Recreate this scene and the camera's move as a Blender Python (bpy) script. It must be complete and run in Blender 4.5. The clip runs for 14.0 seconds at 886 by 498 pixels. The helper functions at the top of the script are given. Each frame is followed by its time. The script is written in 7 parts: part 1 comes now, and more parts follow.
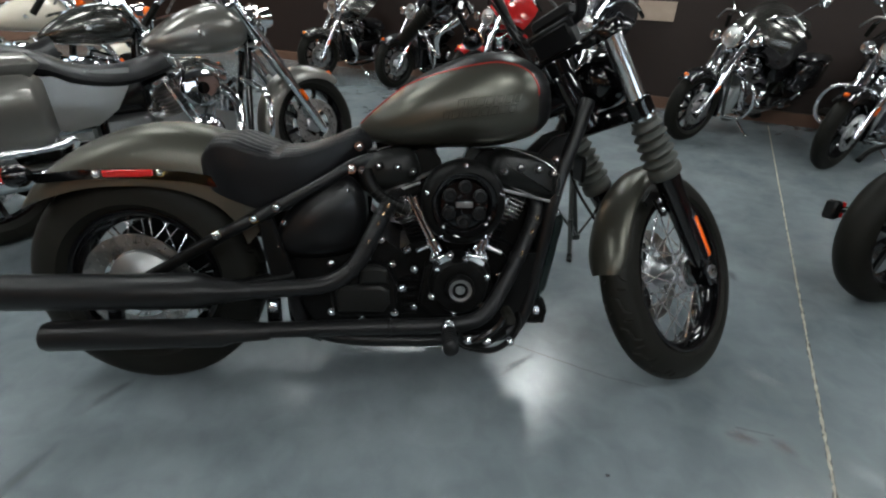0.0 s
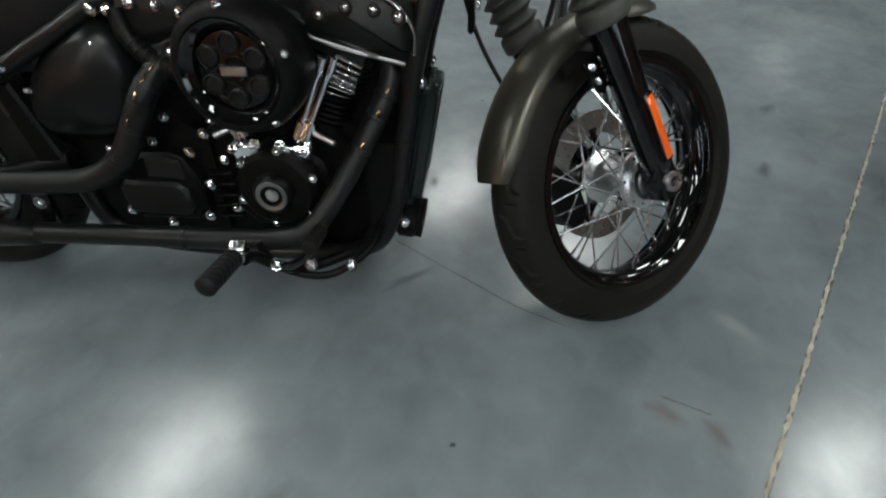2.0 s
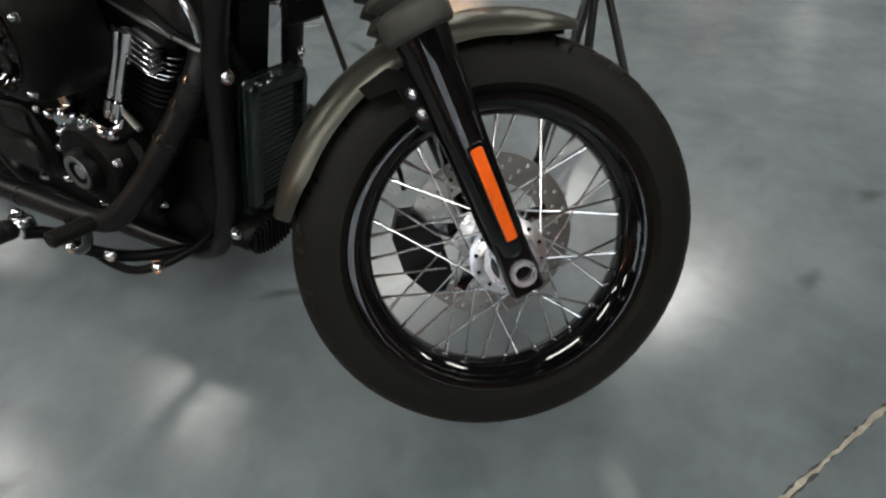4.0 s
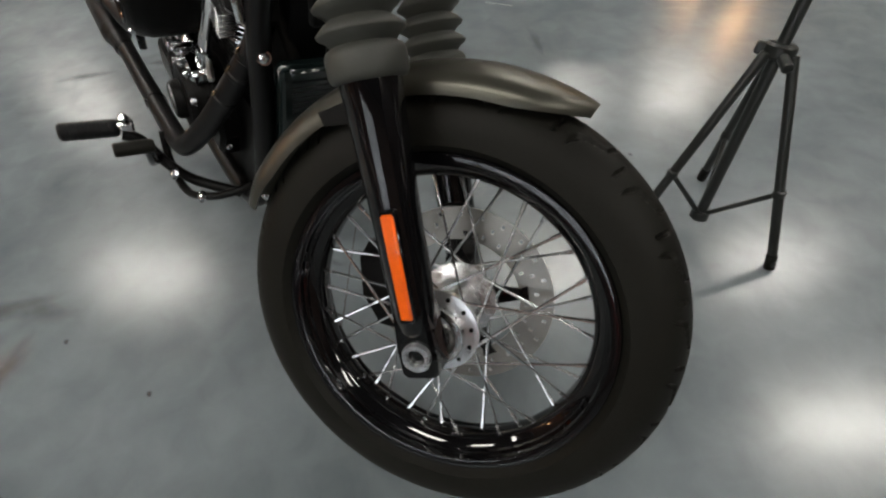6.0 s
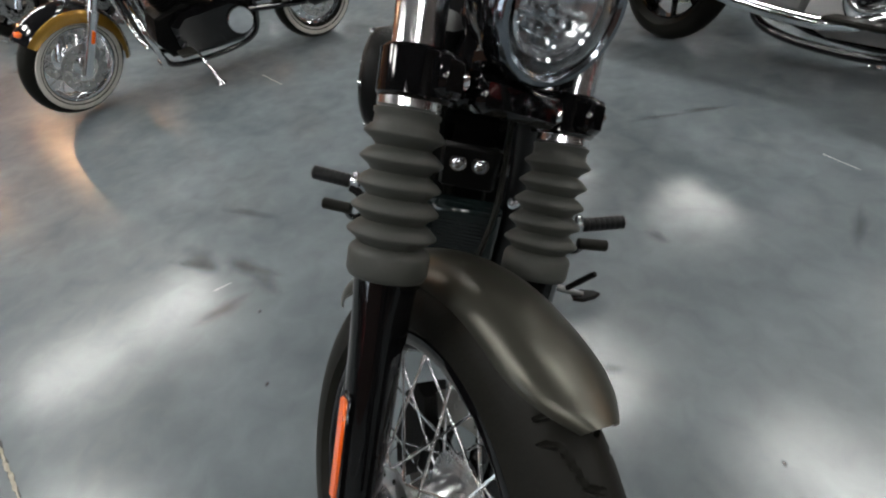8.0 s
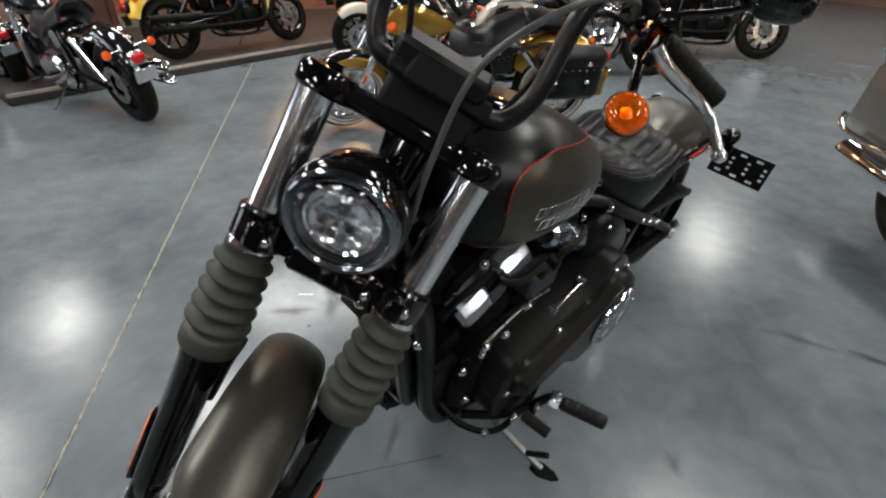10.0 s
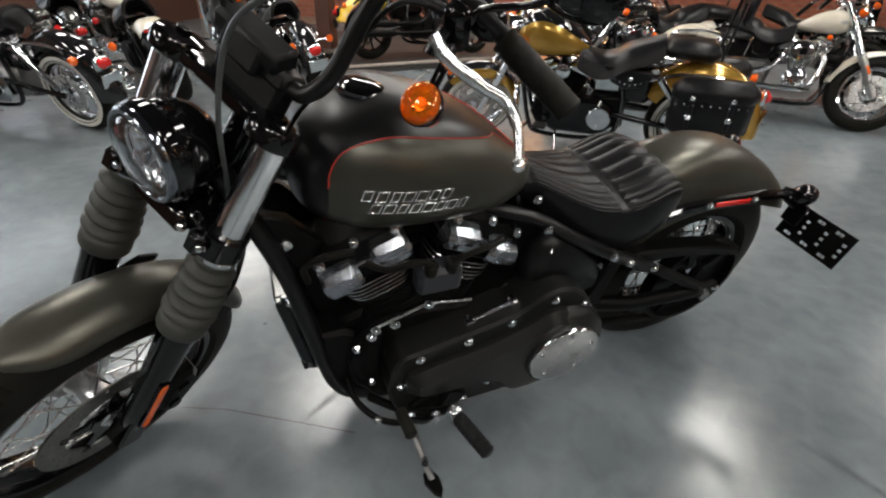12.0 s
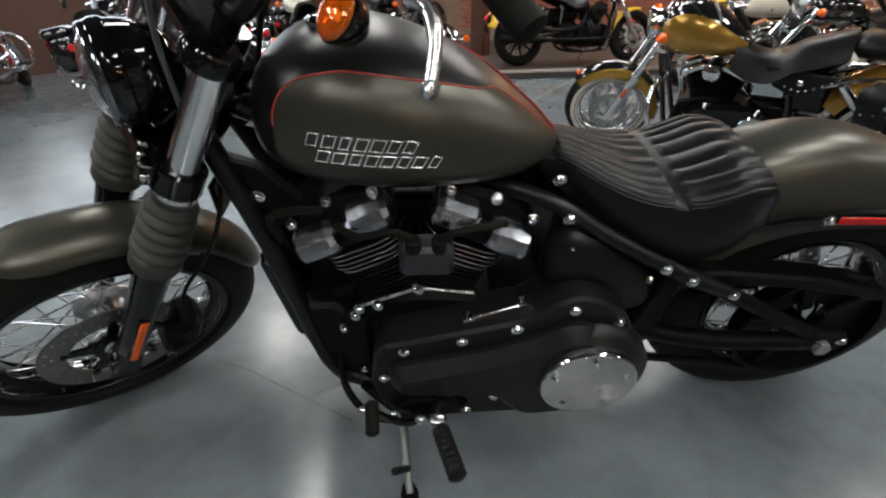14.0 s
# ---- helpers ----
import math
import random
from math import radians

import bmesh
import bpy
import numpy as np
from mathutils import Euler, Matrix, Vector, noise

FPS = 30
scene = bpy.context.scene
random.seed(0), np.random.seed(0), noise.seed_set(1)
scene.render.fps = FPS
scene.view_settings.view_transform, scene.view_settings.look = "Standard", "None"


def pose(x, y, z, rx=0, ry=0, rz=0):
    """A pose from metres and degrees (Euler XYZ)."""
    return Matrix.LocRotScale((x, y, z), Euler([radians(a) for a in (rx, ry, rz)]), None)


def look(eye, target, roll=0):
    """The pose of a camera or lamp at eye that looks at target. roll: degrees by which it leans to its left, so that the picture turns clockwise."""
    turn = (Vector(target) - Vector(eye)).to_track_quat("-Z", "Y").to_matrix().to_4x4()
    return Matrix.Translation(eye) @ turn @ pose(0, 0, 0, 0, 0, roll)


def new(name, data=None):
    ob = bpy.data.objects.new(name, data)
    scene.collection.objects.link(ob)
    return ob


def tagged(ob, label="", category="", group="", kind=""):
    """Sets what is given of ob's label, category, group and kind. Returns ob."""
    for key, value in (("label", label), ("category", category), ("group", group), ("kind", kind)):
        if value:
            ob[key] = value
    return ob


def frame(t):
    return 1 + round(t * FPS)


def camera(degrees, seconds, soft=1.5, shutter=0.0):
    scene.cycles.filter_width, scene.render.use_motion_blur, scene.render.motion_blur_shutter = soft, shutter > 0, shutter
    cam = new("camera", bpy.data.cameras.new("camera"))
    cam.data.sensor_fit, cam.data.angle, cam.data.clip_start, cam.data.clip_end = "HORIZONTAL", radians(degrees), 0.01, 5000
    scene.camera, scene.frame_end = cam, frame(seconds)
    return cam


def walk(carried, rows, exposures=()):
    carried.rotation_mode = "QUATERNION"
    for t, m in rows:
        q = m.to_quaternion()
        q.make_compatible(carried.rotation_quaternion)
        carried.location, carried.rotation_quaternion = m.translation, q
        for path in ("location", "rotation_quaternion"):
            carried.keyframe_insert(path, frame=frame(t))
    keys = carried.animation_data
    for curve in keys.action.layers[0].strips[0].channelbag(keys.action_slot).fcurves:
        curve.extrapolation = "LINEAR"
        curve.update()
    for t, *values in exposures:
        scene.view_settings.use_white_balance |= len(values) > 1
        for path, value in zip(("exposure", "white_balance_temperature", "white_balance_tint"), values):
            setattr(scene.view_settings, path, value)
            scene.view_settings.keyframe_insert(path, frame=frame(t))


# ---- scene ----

# ---- camera ----
PATH = [
    (0.0, (0.768, -1.2155, 1.0956), (0.88, 0.0999, 0.3836), 2.31),
    (0.5, (0.8749, -1.085, 1.0761), (0.996, 0.1533, 0.2382), 2.02),
    (1.0, (1.0054, -0.9948, 1.0416), (1.0865, 0.1543, 0.0808), 0.16),
    (1.5, (1.1693, -0.902, 1.0021), (1.1529, 0.1839, -0.0326), -1.09),
    (2.0, (1.3144, -0.8138, 0.9774), (1.2023, 0.2216, -0.1021), -1.28),
    (2.5, (1.4529, -0.6999, 0.9511), (1.223, 0.2882, -0.1538), -2.18),
    (3.0, (1.5737, -0.6092, 0.9276), (1.2542, 0.3682, -0.1644), -2.59),
    (3.5, (1.6929, -0.5155, 0.9135), (1.2915, 0.4209, -0.1874), -2.9),
    (3.7, (1.7399, -0.4917, 0.9034), (1.299, 0.4374, -0.1886), -2.76),
    (4.2, (1.8352, -0.4121, 0.8904), (1.3286, 0.4682, -0.2135), -2.28),
    (4.7, (1.8929, -0.3376, 0.8866), (1.3342, 0.4776, -0.2419), -1.27),
    (5.3, (1.9323, -0.2463, 0.8958), (1.2821, 0.4618, -0.2557), -0.74),
    (5.8, (1.9564, -0.1619, 0.9162), (1.1751, 0.412, -0.2285), -1.74),
    (6.0, (1.9727, -0.1231, 0.927), (1.1322, 0.375, -0.2112), -2.68),
    (6.5, (1.992, -0.0353, 0.9534), (1.0253, 0.2744, -0.151), -3.42),
    (7.0, (1.9678, 0.0489, 0.9765), (0.9233, 0.1776, -0.0924), -5.06),
    (7.5, (1.9188, 0.1479, 0.9935), (0.8471, 0.0606, -0.0523), -6.91),
    (8.0, (1.878, 0.2351, 1.016), (0.7852, -0.0501, 0.0289), -7.98),
    (8.5, (1.831, 0.3562, 1.0624), (0.7405, -0.12, 0.1492), -4.77),
    (9.0, (1.779, 0.4811, 1.1056), (0.7397, -0.1724, 0.2437), -3.02),
    (9.2, (1.7531, 0.5275, 1.112), (0.73, -0.168, 0.2637), -2.51),
    (9.7, (1.6882, 0.6477, 1.1468), (0.7423, -0.1815, 0.3296), -0.85),
    (10.25, (1.5963, 0.7716, 1.1768), (0.7521, -0.1718, 0.3723), 0.44),
    (10.8, (1.4848, 0.8814, 1.1876), (0.751, -0.1541, 0.3882), 1.11),
    (11.3, (1.3678, 0.9644, 1.1713), (0.7391, -0.1462, 0.383), 1.25),
    (11.5, (1.3214, 1.0009, 1.1666), (0.7354, -0.1408, 0.39), 1.5),
    (12.0, (1.1942, 1.0672, 1.127), (0.7228, -0.1352, 0.364), 1.33),
    (12.5, (1.0709, 1.1196, 1.1053), (0.7054, -0.1295, 0.3595), 1.19),
    (13.0, (0.9969, 1.1217, 1.0726), (0.7049, -0.1475, 0.3285), 0.67),
    (13.5, (0.932, 1.0943, 1.0322), (0.748, -0.1999, 0.2965), 0.13),
    (14.0, (0.8769, 1.0339, 0.9894), (0.8344, -0.2788, 0.2649), -0.37),
]

cam = camera(84.3, 14.0, soft=2.2)
walk(cam, [(t, look(eye, target, roll)) for t, eye, target, roll in PATH], exposures=[(0.0, 0.0, 6000, 3), (1.5, 0.0, 6100, 3), (3.2, 0.0, 6400, 6), (6.0, 0.0, 6700, 9), (7.0, 0.03, 6600, 9), (8.5, 0.07, 6300, 8), (11.5, 0.17, 6550, 10), (12.5, 0.17, 6600, 9), (14.0, 0.05, 6400, 8)])

# ---- world ----
# room axes: J runs along the floor joint, K across it
J = Vector((0.538, 0.843, 0)).normalized()
K = Vector((0.843, -0.538, 0)).normalized()
ROOM_TURN = math.degrees(math.atan2(J.y, J.x))
CEILING = 3.9
LAMP_POWER = 29.0


def jk(j, k, z=0.0):
    """A point of the world from the room's own axes."""
    p = J * j + K * k
    return Vector((p.x, p.y, z))


world = bpy.data.worlds.new("world")
scene.world = world
world.use_nodes = True
world.node_tree.nodes["Background"].inputs[0].default_value = (0.6, 0.68, 0.75, 1)
world.node_tree.nodes["Background"].inputs[1].default_value = 0.02

# ---- materials ----
def material(name, color, rough=0.5, metal=0.0, vary=0.15, scale=8.0, bump=0.0, bump_scale=60.0, rough_vary=0.1,
             coat=0.0, transmission=0.0, emission=0.0, spec=0.5, ior=1.5, alpha=1.0):
    """A surface with colour, gloss and relief that vary at two scales."""
    m = bpy.data.materials.new(name)
    m.use_nodes = True
    nt = m.node_tree
    b = nt.nodes["Principled BSDF"]
    b.inputs["Metallic"].default_value = metal
    b.inputs["Coat Weight"].default_value = coat
    b.inputs["Coat Roughness"].default_value = 0.05
    b.inputs["Transmission Weight"].default_value = transmission
    b.inputs["Specular IOR Level"].default_value = spec
    b.inputs["IOR"].default_value = ior
    coords = nt.nodes.new("ShaderNodeTexCoord")
    big = nt.nodes.new("ShaderNodeTexNoise")
    big.inputs["Scale"].default_value = scale
    big.inputs["Detail"].default_value = 5
    fine = nt.nodes.new("ShaderNodeTexNoise")
    fine.inputs["Scale"].default_value = bump_scale * 4
    fine.inputs["Detail"].default_value = 3
    for n in (big, fine):
        nt.links.new(coords.outputs["Object"], n.inputs["Vector"])
    both = nt.nodes.new("ShaderNodeMix")
    both.data_type = "FLOAT"
    both.inputs[0].default_value = 0.35
    nt.links.new(big.outputs["Fac"], both.inputs[2])
    nt.links.new(fine.outputs["Fac"], both.inputs[3])
    ramp = nt.nodes.new("ShaderNodeValToRGB")
    ramp.color_ramp.elements[0].position, ramp.color_ramp.elements[1].position = 0.3, 0.7
    c = Vector(color)
    ramp.color_ramp.elements[0].color = (*(c * (1 - vary)), 1)
    ramp.color_ramp.elements[1].color = (*[min(1, v) for v in c * (1 + vary)], 1)
    nt.links.new(both.outputs[0], ramp.inputs[0])
    nt.links.new(ramp.outputs[0], b.inputs["Base Color"])
    gloss = nt.nodes.new("ShaderNodeMapRange")
    gloss.inputs[1].default_value, gloss.inputs[2].default_value = 0.3, 0.7
    gloss.inputs[3].default_value = max(0.01, rough * (1 - rough_vary))
    gloss.inputs[4].default_value = min(1, rough * (1 + rough_vary))
    nt.links.new(both.outputs[0], gloss.inputs[0])
    nt.links.new(gloss.outputs[0], b.inputs["Roughness"])
    if bump:
        relief = nt.nodes.new("ShaderNodeBump")
        relief.inputs["Strength"].default_value = bump
        relief.inputs["Distance"].default_value = 0.002
        grain = nt.nodes.new("ShaderNodeTexNoise")
        grain.inputs["Scale"].default_value = bump_scale
        grain.inputs["Detail"].default_value = 4
        nt.links.new(coords.outputs["Object"], grain.inputs["Vector"])
        nt.links.new(grain.outputs["Fac"], relief.inputs["Height"])
        nt.links.new(relief.outputs[0], b.inputs["Normal"])
    if emission:
        b.inputs["Emission Color"].default_value = (*color, 1)
        b.inputs["Emission Strength"].default_value = emission
    if alpha < 1:
        b.inputs["Alpha"].default_value = alpha
    return m


paint_olive = material("olive grey satin paint", (0.075, 0.073, 0.06), 0.33, 0.7, 0.06, 3, 0.0, 200)
paint_black_satin = material("satin black paint", (0.005, 0.005, 0.0055), 0.33, 0.0, 0.1, 5, spec=0.3)
matte_black = material("matte black coating", (0.0042, 0.0042, 0.0042), 0.37, 0.0, 0.2, 12, 0.15, 300, spec=0.1)
wrinkle_black = material("wrinkle black powder coat", (0.0042, 0.0042, 0.0042), 0.38, 0.0, 0.2, 15, 0.3, 500, spec=0.09)
gloss_black = material("gloss black paint", (0.003, 0.003, 0.0034), 0.04, 0.0, 0.1, 5, coat=0.2, spec=0.4)
chrome = material("chrome", (0.82, 0.83, 0.85), 0.06, 1.0, 0.03, 5)
steel = material("brushed steel", (0.5, 0.5, 0.49), 0.28, 1.0, 0.12, 20, 0.05, 300)
alloy = material("cast alloy", (0.42, 0.42, 0.42), 0.34, 1.0, 0.12, 15, 0.1, 200)
alloy_dark = material("dark machined alloy", (0.24, 0.24, 0.24), 0.36, 0.9, 0.15, 15, 0.1, 200)
rubber = material("tyre rubber", (0.009, 0.0088, 0.0072), 0.52, 0.0, 0.25, 9, 0.2, 150, spec=0.12)
gaiter_rubber = material("dusty grey rubber", (0.036, 0.038, 0.033), 0.58, 0.0, 0.25, 9, 0.2, 120)
leather = material("black vinyl", (0.007, 0.007, 0.008), 0.33, 0.0, 0.2, 14, 0.3, 260, spec=0.22)
plastic_black = material("black plastic", (0.008, 0.0083, 0.009), 0.38, 0.0, 0.15, 12, 0.1, 200, spec=0.17)
amber = material("amber lens", (0.82, 0.12, 0.008), 0.15, 0.0, 0.12, 40, coat=0.5)
amber_clear = material("amber clear lens", (1.0, 0.27, 0.012), 0.03, 0.0, 0.05, 30, transmission=0.8, coat=0.3)
signal_glass = material("yellow bulb glass", (0.95, 0.72, 0.3), 0.15, 0.0, 0.05, 30, coat=0.4)
red_lens = material("red lens", (0.5, 0.012, 0.012), 0.16, 0.0, 0.12, 40, coat=0.5)
red_line = material("red pinstripe", (0.42, 0.03, 0.02), 0.3, 0.0, 0.05, 10)
glass = material("clear lens", (0.95, 0.97, 1.0), 0.02, 0.0, 0.01, 10, transmission=1.0)
polished = material("polished metal", (0.78, 0.79, 0.8), 0.24, 1.0, 0.06, 15)
alloy_bright = material("bright machined alloy", (0.75, 0.76, 0.78), 0.28, 1.0, 0.08, 15, 0.03, 200)
pipe_black = material("heat-proof black coating", (0.008, 0.008, 0.0085), 0.36, 0.0, 0.15, 10, 0.1, 300, spec=0.22)
rocker_alloy = material("bright polished rocker alloy", (0.52, 0.55, 0.6), 0.24, 1.0, 0.1, 15, 0.06, 60)
lamp_chrome = material("bright lamp reflector", (0.88, 0.89, 0.9), 0.16, 1.0, 0.03, 10)
fork_chrome = material("hard chrome tube", (0.85, 0.86, 0.88), 0.17, 1.0, 0.03, 5)
cooler_black = material("dark green-black enamel", (0.006, 0.01, 0.01), 0.15, 0.0, 0.1, 10)
cover_black = material("satin black cast cover", (0.0085, 0.0088, 0.0085), 0.33, 0.0, 0.15, 12, 0.2, 500, spec=0.22)
derby_metal = material("dark polished clutch cover", (0.56, 0.56, 0.55), 0.27, 1.0, 0.04, 20, 0.03, 300, 0.03)
disc_steel = material("heat-browned disc steel", (0.3, 0.29, 0.27), 0.34, 1.0, 0.15, 20, 0.08, 300)
cable_grey = material("grey cable sheath", (0.06, 0.065, 0.066), 0.4, 0.0, 0.15, 12)
coil_grey = material("dark blue grey plastic", (0.022, 0.024, 0.03), 0.42, 0.0, 0.15, 12, 0.1, 200)
smoked = material("smoked dark chrome", (0.24, 0.26, 0.29), 0.14, 1.0, 0.05, 5)
pale_scratch = material("pale scratch", (0.5, 0.5, 0.49), 0.6, 0.0, 0.3, 40)
copper = material("heat-tinted steel", (0.5, 0.36, 0.22), 0.25, 1.0, 0.15, 15)


# ---- mesh building ----
def lathe(prof, n=32, closed=False, turn=360.0):
    """A profile of (radius, height) turned about z."""
    full = abs(turn - 360) < 1e-6
    cols = n if full else n + 1
    V, F = [], []
    for i in range(cols):
        a = radians(turn) * i / n
        c, s = math.cos(a), math.sin(a)
        for r, z in prof:
            r = max(r, 1e-5)
            V.append(Vector((r * c, r * s, z)))
    m = len(prof)
    for i in range(n):
        i2 = (i + 1) % cols
        for j in range(m if closed else m - 1):
            j2 = (j + 1) % m
            F.append((i * m + j, i2 * m + j, i2 * m + j2, i * m + j2))
    return V, F


def cyl(r, h, n=20, c=0.0, r2=None):
    """A cylinder on z from 0 to h with chamfered rims."""
    r2 = r if r2 is None else r2
    if c:
        return lathe([(0, 0), (r - c, 0), (r, c), (r2, h - c), (r2 - c, h), (0, h)], n)
    return lathe([(0, 0), (r, 0), (r2, h), (0, h)], n)


def spline(pts, k=6, closed=False):
    """A smooth line through points."""
    P = [Vector(p) for p in pts]
    n = len(P)
    out = []
    for i in range(n if closed else n - 1):
        a, b, c, d = ((P[(i + o) % n] if closed else P[min(max(i + o, 0), n - 1)]) for o in (-1, 0, 1, 2))
        for s in range(k):
            t = s / k
            out.append(0.5 * (2 * b + (c - a) * t + (2 * a - 5 * b + 4 * c - d) * t * t + (3 * b - a - 3 * c + d) * t ** 3))
    if not closed:
        out.append(P[-1])
    return out


def tube(pts, r, n=10, closed=False, flat=1.0):
    """A round bar along points; r is a number or one for each point."""
    P = [Vector(p) for p in pts]
    m = len(P)
    R = list(r) if hasattr(r, "__len__") else [r] * m
    V, F = [], []
    last = None
    for i, p in enumerate(P):
        if closed:
            d = P[(i + 1) % m] - P[i - 1]
        else:
            d = P[min(i + 1, m - 1)] - P[max(i - 1, 0)]
        d.normalize()
        if last is None:
            side = d.cross(Vector((0, 0, 1)) if abs(d.z) < 0.9 else Vector((0, 1, 0))).normalized()
        else:
            side = (last - d * last.dot(d)).normalized()
        last = side
        up = d.cross(side)
        for j in range(n):
            a = 2 * math.pi * j / n
            V.append(p + side * (R[i] * math.cos(a)) + up * (R[i] * flat * math.sin(a)))
    for i in range(m if closed else m - 1):
        i2 = (i + 1) % m
        for j in range(n):
            j2 = (j + 1) % n
            F.append((i * n + j, i * n + j2, i2 * n + j2, i2 * n + j))
    if not closed:
        F.append(tuple(range(n - 1, -1, -1)))
        F.append(tuple(range((m - 1) * n, m * n)))
    return V, F


def cbox(sx, sy, sz, c=0.004):
    """A box about its middle with chamfered edges."""
    h = (sx / 2, sy / 2, sz / 2)
    c = min(c, min(h) * 0.9)
    V, ix = [], {}
    for x in (-1, 1):
        for y in (-1, 1):
            for z in (-1, 1):
                for ax in range(3):
                    s = (x, y, z)
                    ix[(s, ax)] = len(V)
                    V.append(Vector([s[i] * (h[i] - (0 if i == ax else c)) for i in range(3)]))
    F = []
    for ax in range(3):
        a, b = (ax + 1) % 3, (ax + 2) % 3
        for sg in (-1, 1):
            def at(p, q):
                s = [0, 0, 0]
                s[ax], s[a], s[b] = sg, p, q
                return ix[(tuple(s), ax)]
            f = [at(-1, -1), at(1, -1), at(1, 1), at(-1, 1)]
            F.append(tuple(f if sg > 0 else f[::-1]))
        for p in (-1, 1):
            for q in (-1, 1):
                s0, s1 = [0, 0, 0], [0, 0, 0]
                s0[ax], s1[ax] = -1, 1
                s0[a] = s1[a] = p
                s0[b] = s1[b] = q
                s0, s1 = tuple(s0), tuple(s1)
                f = [ix[(s0, a)], ix[(s1, a)], ix[(s1, b)], ix[(s0, b)]]
                F.append(tuple(f if p * q < 0 else f[::-1]))
    for x in (-1, 1):
        for y in (-1, 1):
            for z in (-1, 1):
                s = (x, y, z)
                f = [ix[(s, 0)], ix[(s, 1)], ix[(s, 2)]]
                F.append(tuple(f if x * y * z > 0 else f[::-1]))
    return V, F


def loft(rings, caps=True, closed=True):
    """A skin over rings of equally many points."""
    n = len(rings[0])
    V = [Vector(p) for r in rings for p in r]
    F = []
    for i in range(len(rings) - 1):
        for j in range(n if closed else n - 1):
            j2 = (j + 1) % n
            F.append((i * n + j, i * n + j2, (i + 1) * n + j2, (i + 1) * n + j))
    if caps and closed:
        F.append(tuple(range(n - 1, -1, -1)))
        F.append(tuple(range((len(rings) - 1) * n, len(rings) * n)))
    return V, F


def shell(fn, nu, nv, th):
    """A bent plate: fn(s, t) for s, t in 0..1 gives its outer face, th its thickness."""
    P = [[Vector(fn(i / nu, j / nv)) for j in range(nv + 1)] for i in range(nu + 1)]
    V, F = [], []
    m = nv + 1
    for i in range(nu + 1):
        for j in range(m):
            V.append(P[i][j])
    for i in range(nu + 1):
        for j in range(m):
            a = P[min(i + 1, nu)][j] - P[max(i - 1, 0)][j]
            b = P[i][min(j + 1, nv)] - P[i][max(j - 1, 0)]
            V.append(P[i][j] - a.cross(b).normalized() * th)
    o = (nu + 1) * m
    for i in range(nu):
        for j in range(nv):
            q = (i * m + j, (i + 1) * m + j, (i + 1) * m + j + 1, i * m + j + 1)
            F.append(q)
            F.append(tuple(v + o for v in q[::-1]))
    edge = [i * m for i in range(nu + 1)] + [nu * m + j for j in range(1, m)] + \
           [i * m + nv for i in range(nu - 1, -1, -1)] + [j for j in range(nv - 1, 0, -1)]
    for a, b in zip(edge, edge[1:] + edge[:1]):
        F.append((b, a, a + o, b + o))
    return V, F


def slab(poly, h, c=0.003):
    """A flat outline in x and y raised to h, its upper edge chamfered by c."""
    n = len(poly)
    P = [Vector((p[0], p[1], 0)) for p in poly]
    area = sum(P[i].x * P[(i + 1) % n].y - P[(i + 1) % n].x * P[i].y for i in range(n))
    if area < 0:
        P.reverse()
    inner = []
    for i in range(n):
        d0, d1 = (P[i] - P[i - 1]).normalized(), (P[(i + 1) % n] - P[i]).normalized()
        nrm = Vector((-(d0 + d1).y, (d0 + d1).x, 0)).normalized()
        k = max(0.5, nrm.dot(Vector((-d0.y, d0.x, 0))))
        inner.append(P[i] + nrm * (c / k))
    up = Vector((0, 0, 1))
    return loft([P, [p + up * (h - c) for p in P], [p + up * h for p in inner]])


def turned(V_F, m):
    V, F = V_F
    return [m @ Vector(v) for v in V], F


def joined(*pieces):
    V, F = [], []
    for v, f in pieces:
        o = len(V)
        V += list(v)
        F += [tuple(i + o for i in q) for q in f]
    return V, F


def along(p, d, up=(0, 0, 1)):
    """A pose at p whose z runs along d."""
    z = Vector(d).normalized()
    u = Vector(up)
    if abs(z.dot(u.normalized())) > 0.98:
        u = Vector((1, 0, 0))
    x = u.cross(z).normalized()
    y = z.cross(x)
    m = Matrix((x, y, z)).transposed().to_4x4()
    m.translation = Vector(p)
    return m


def rod(a, b, r, n=10, c=0.0):
    a, b = Vector(a), Vector(b)
    return turned(cyl(r, (b - a).length, n, c), along(a, b - a))


def at(x=0, y=0, z=0, rx=0, ry=0, rz=0):
    return pose(x, y, z, rx, ry, rz)


def box_at(x, y, z, sx, sy, sz, c=0.004, rx=0, ry=0, rz=0):
    return turned(cbox(sx, sy, sz, c), pose(x, y, z, rx, ry, rz))




def mesh_of(name, geo, mat, smooth=38):
    V, F = geo
    me = bpy.data.meshes.new(name)
    me.from_pydata([tuple(v) for v in V], [], F)
    me.validate()
    me.polygons.foreach_set("use_smooth", [smooth > 0] * len(me.polygons))
    if smooth:
        me.set_sharp_from_angle(angle=radians(smooth))
    bm = bmesh.new()
    bm.from_mesh(me)
    bmesh.ops.recalc_face_normals(bm, faces=bm.faces)
    bm.to_mesh(me)
    bm.free()
    me.materials.append(mat)
    me.update()
    return me


def part(name, geo, mat, parent, label="", smooth=38):
    """One mesh object under a thing or under a part."""
    me = geo if isinstance(geo, bpy.types.Mesh) else mesh_of(name, geo, mat, smooth)
    ob = new(name, me)
    ob.parent = parent
    if label:
        ob["label"] = label
    return ob


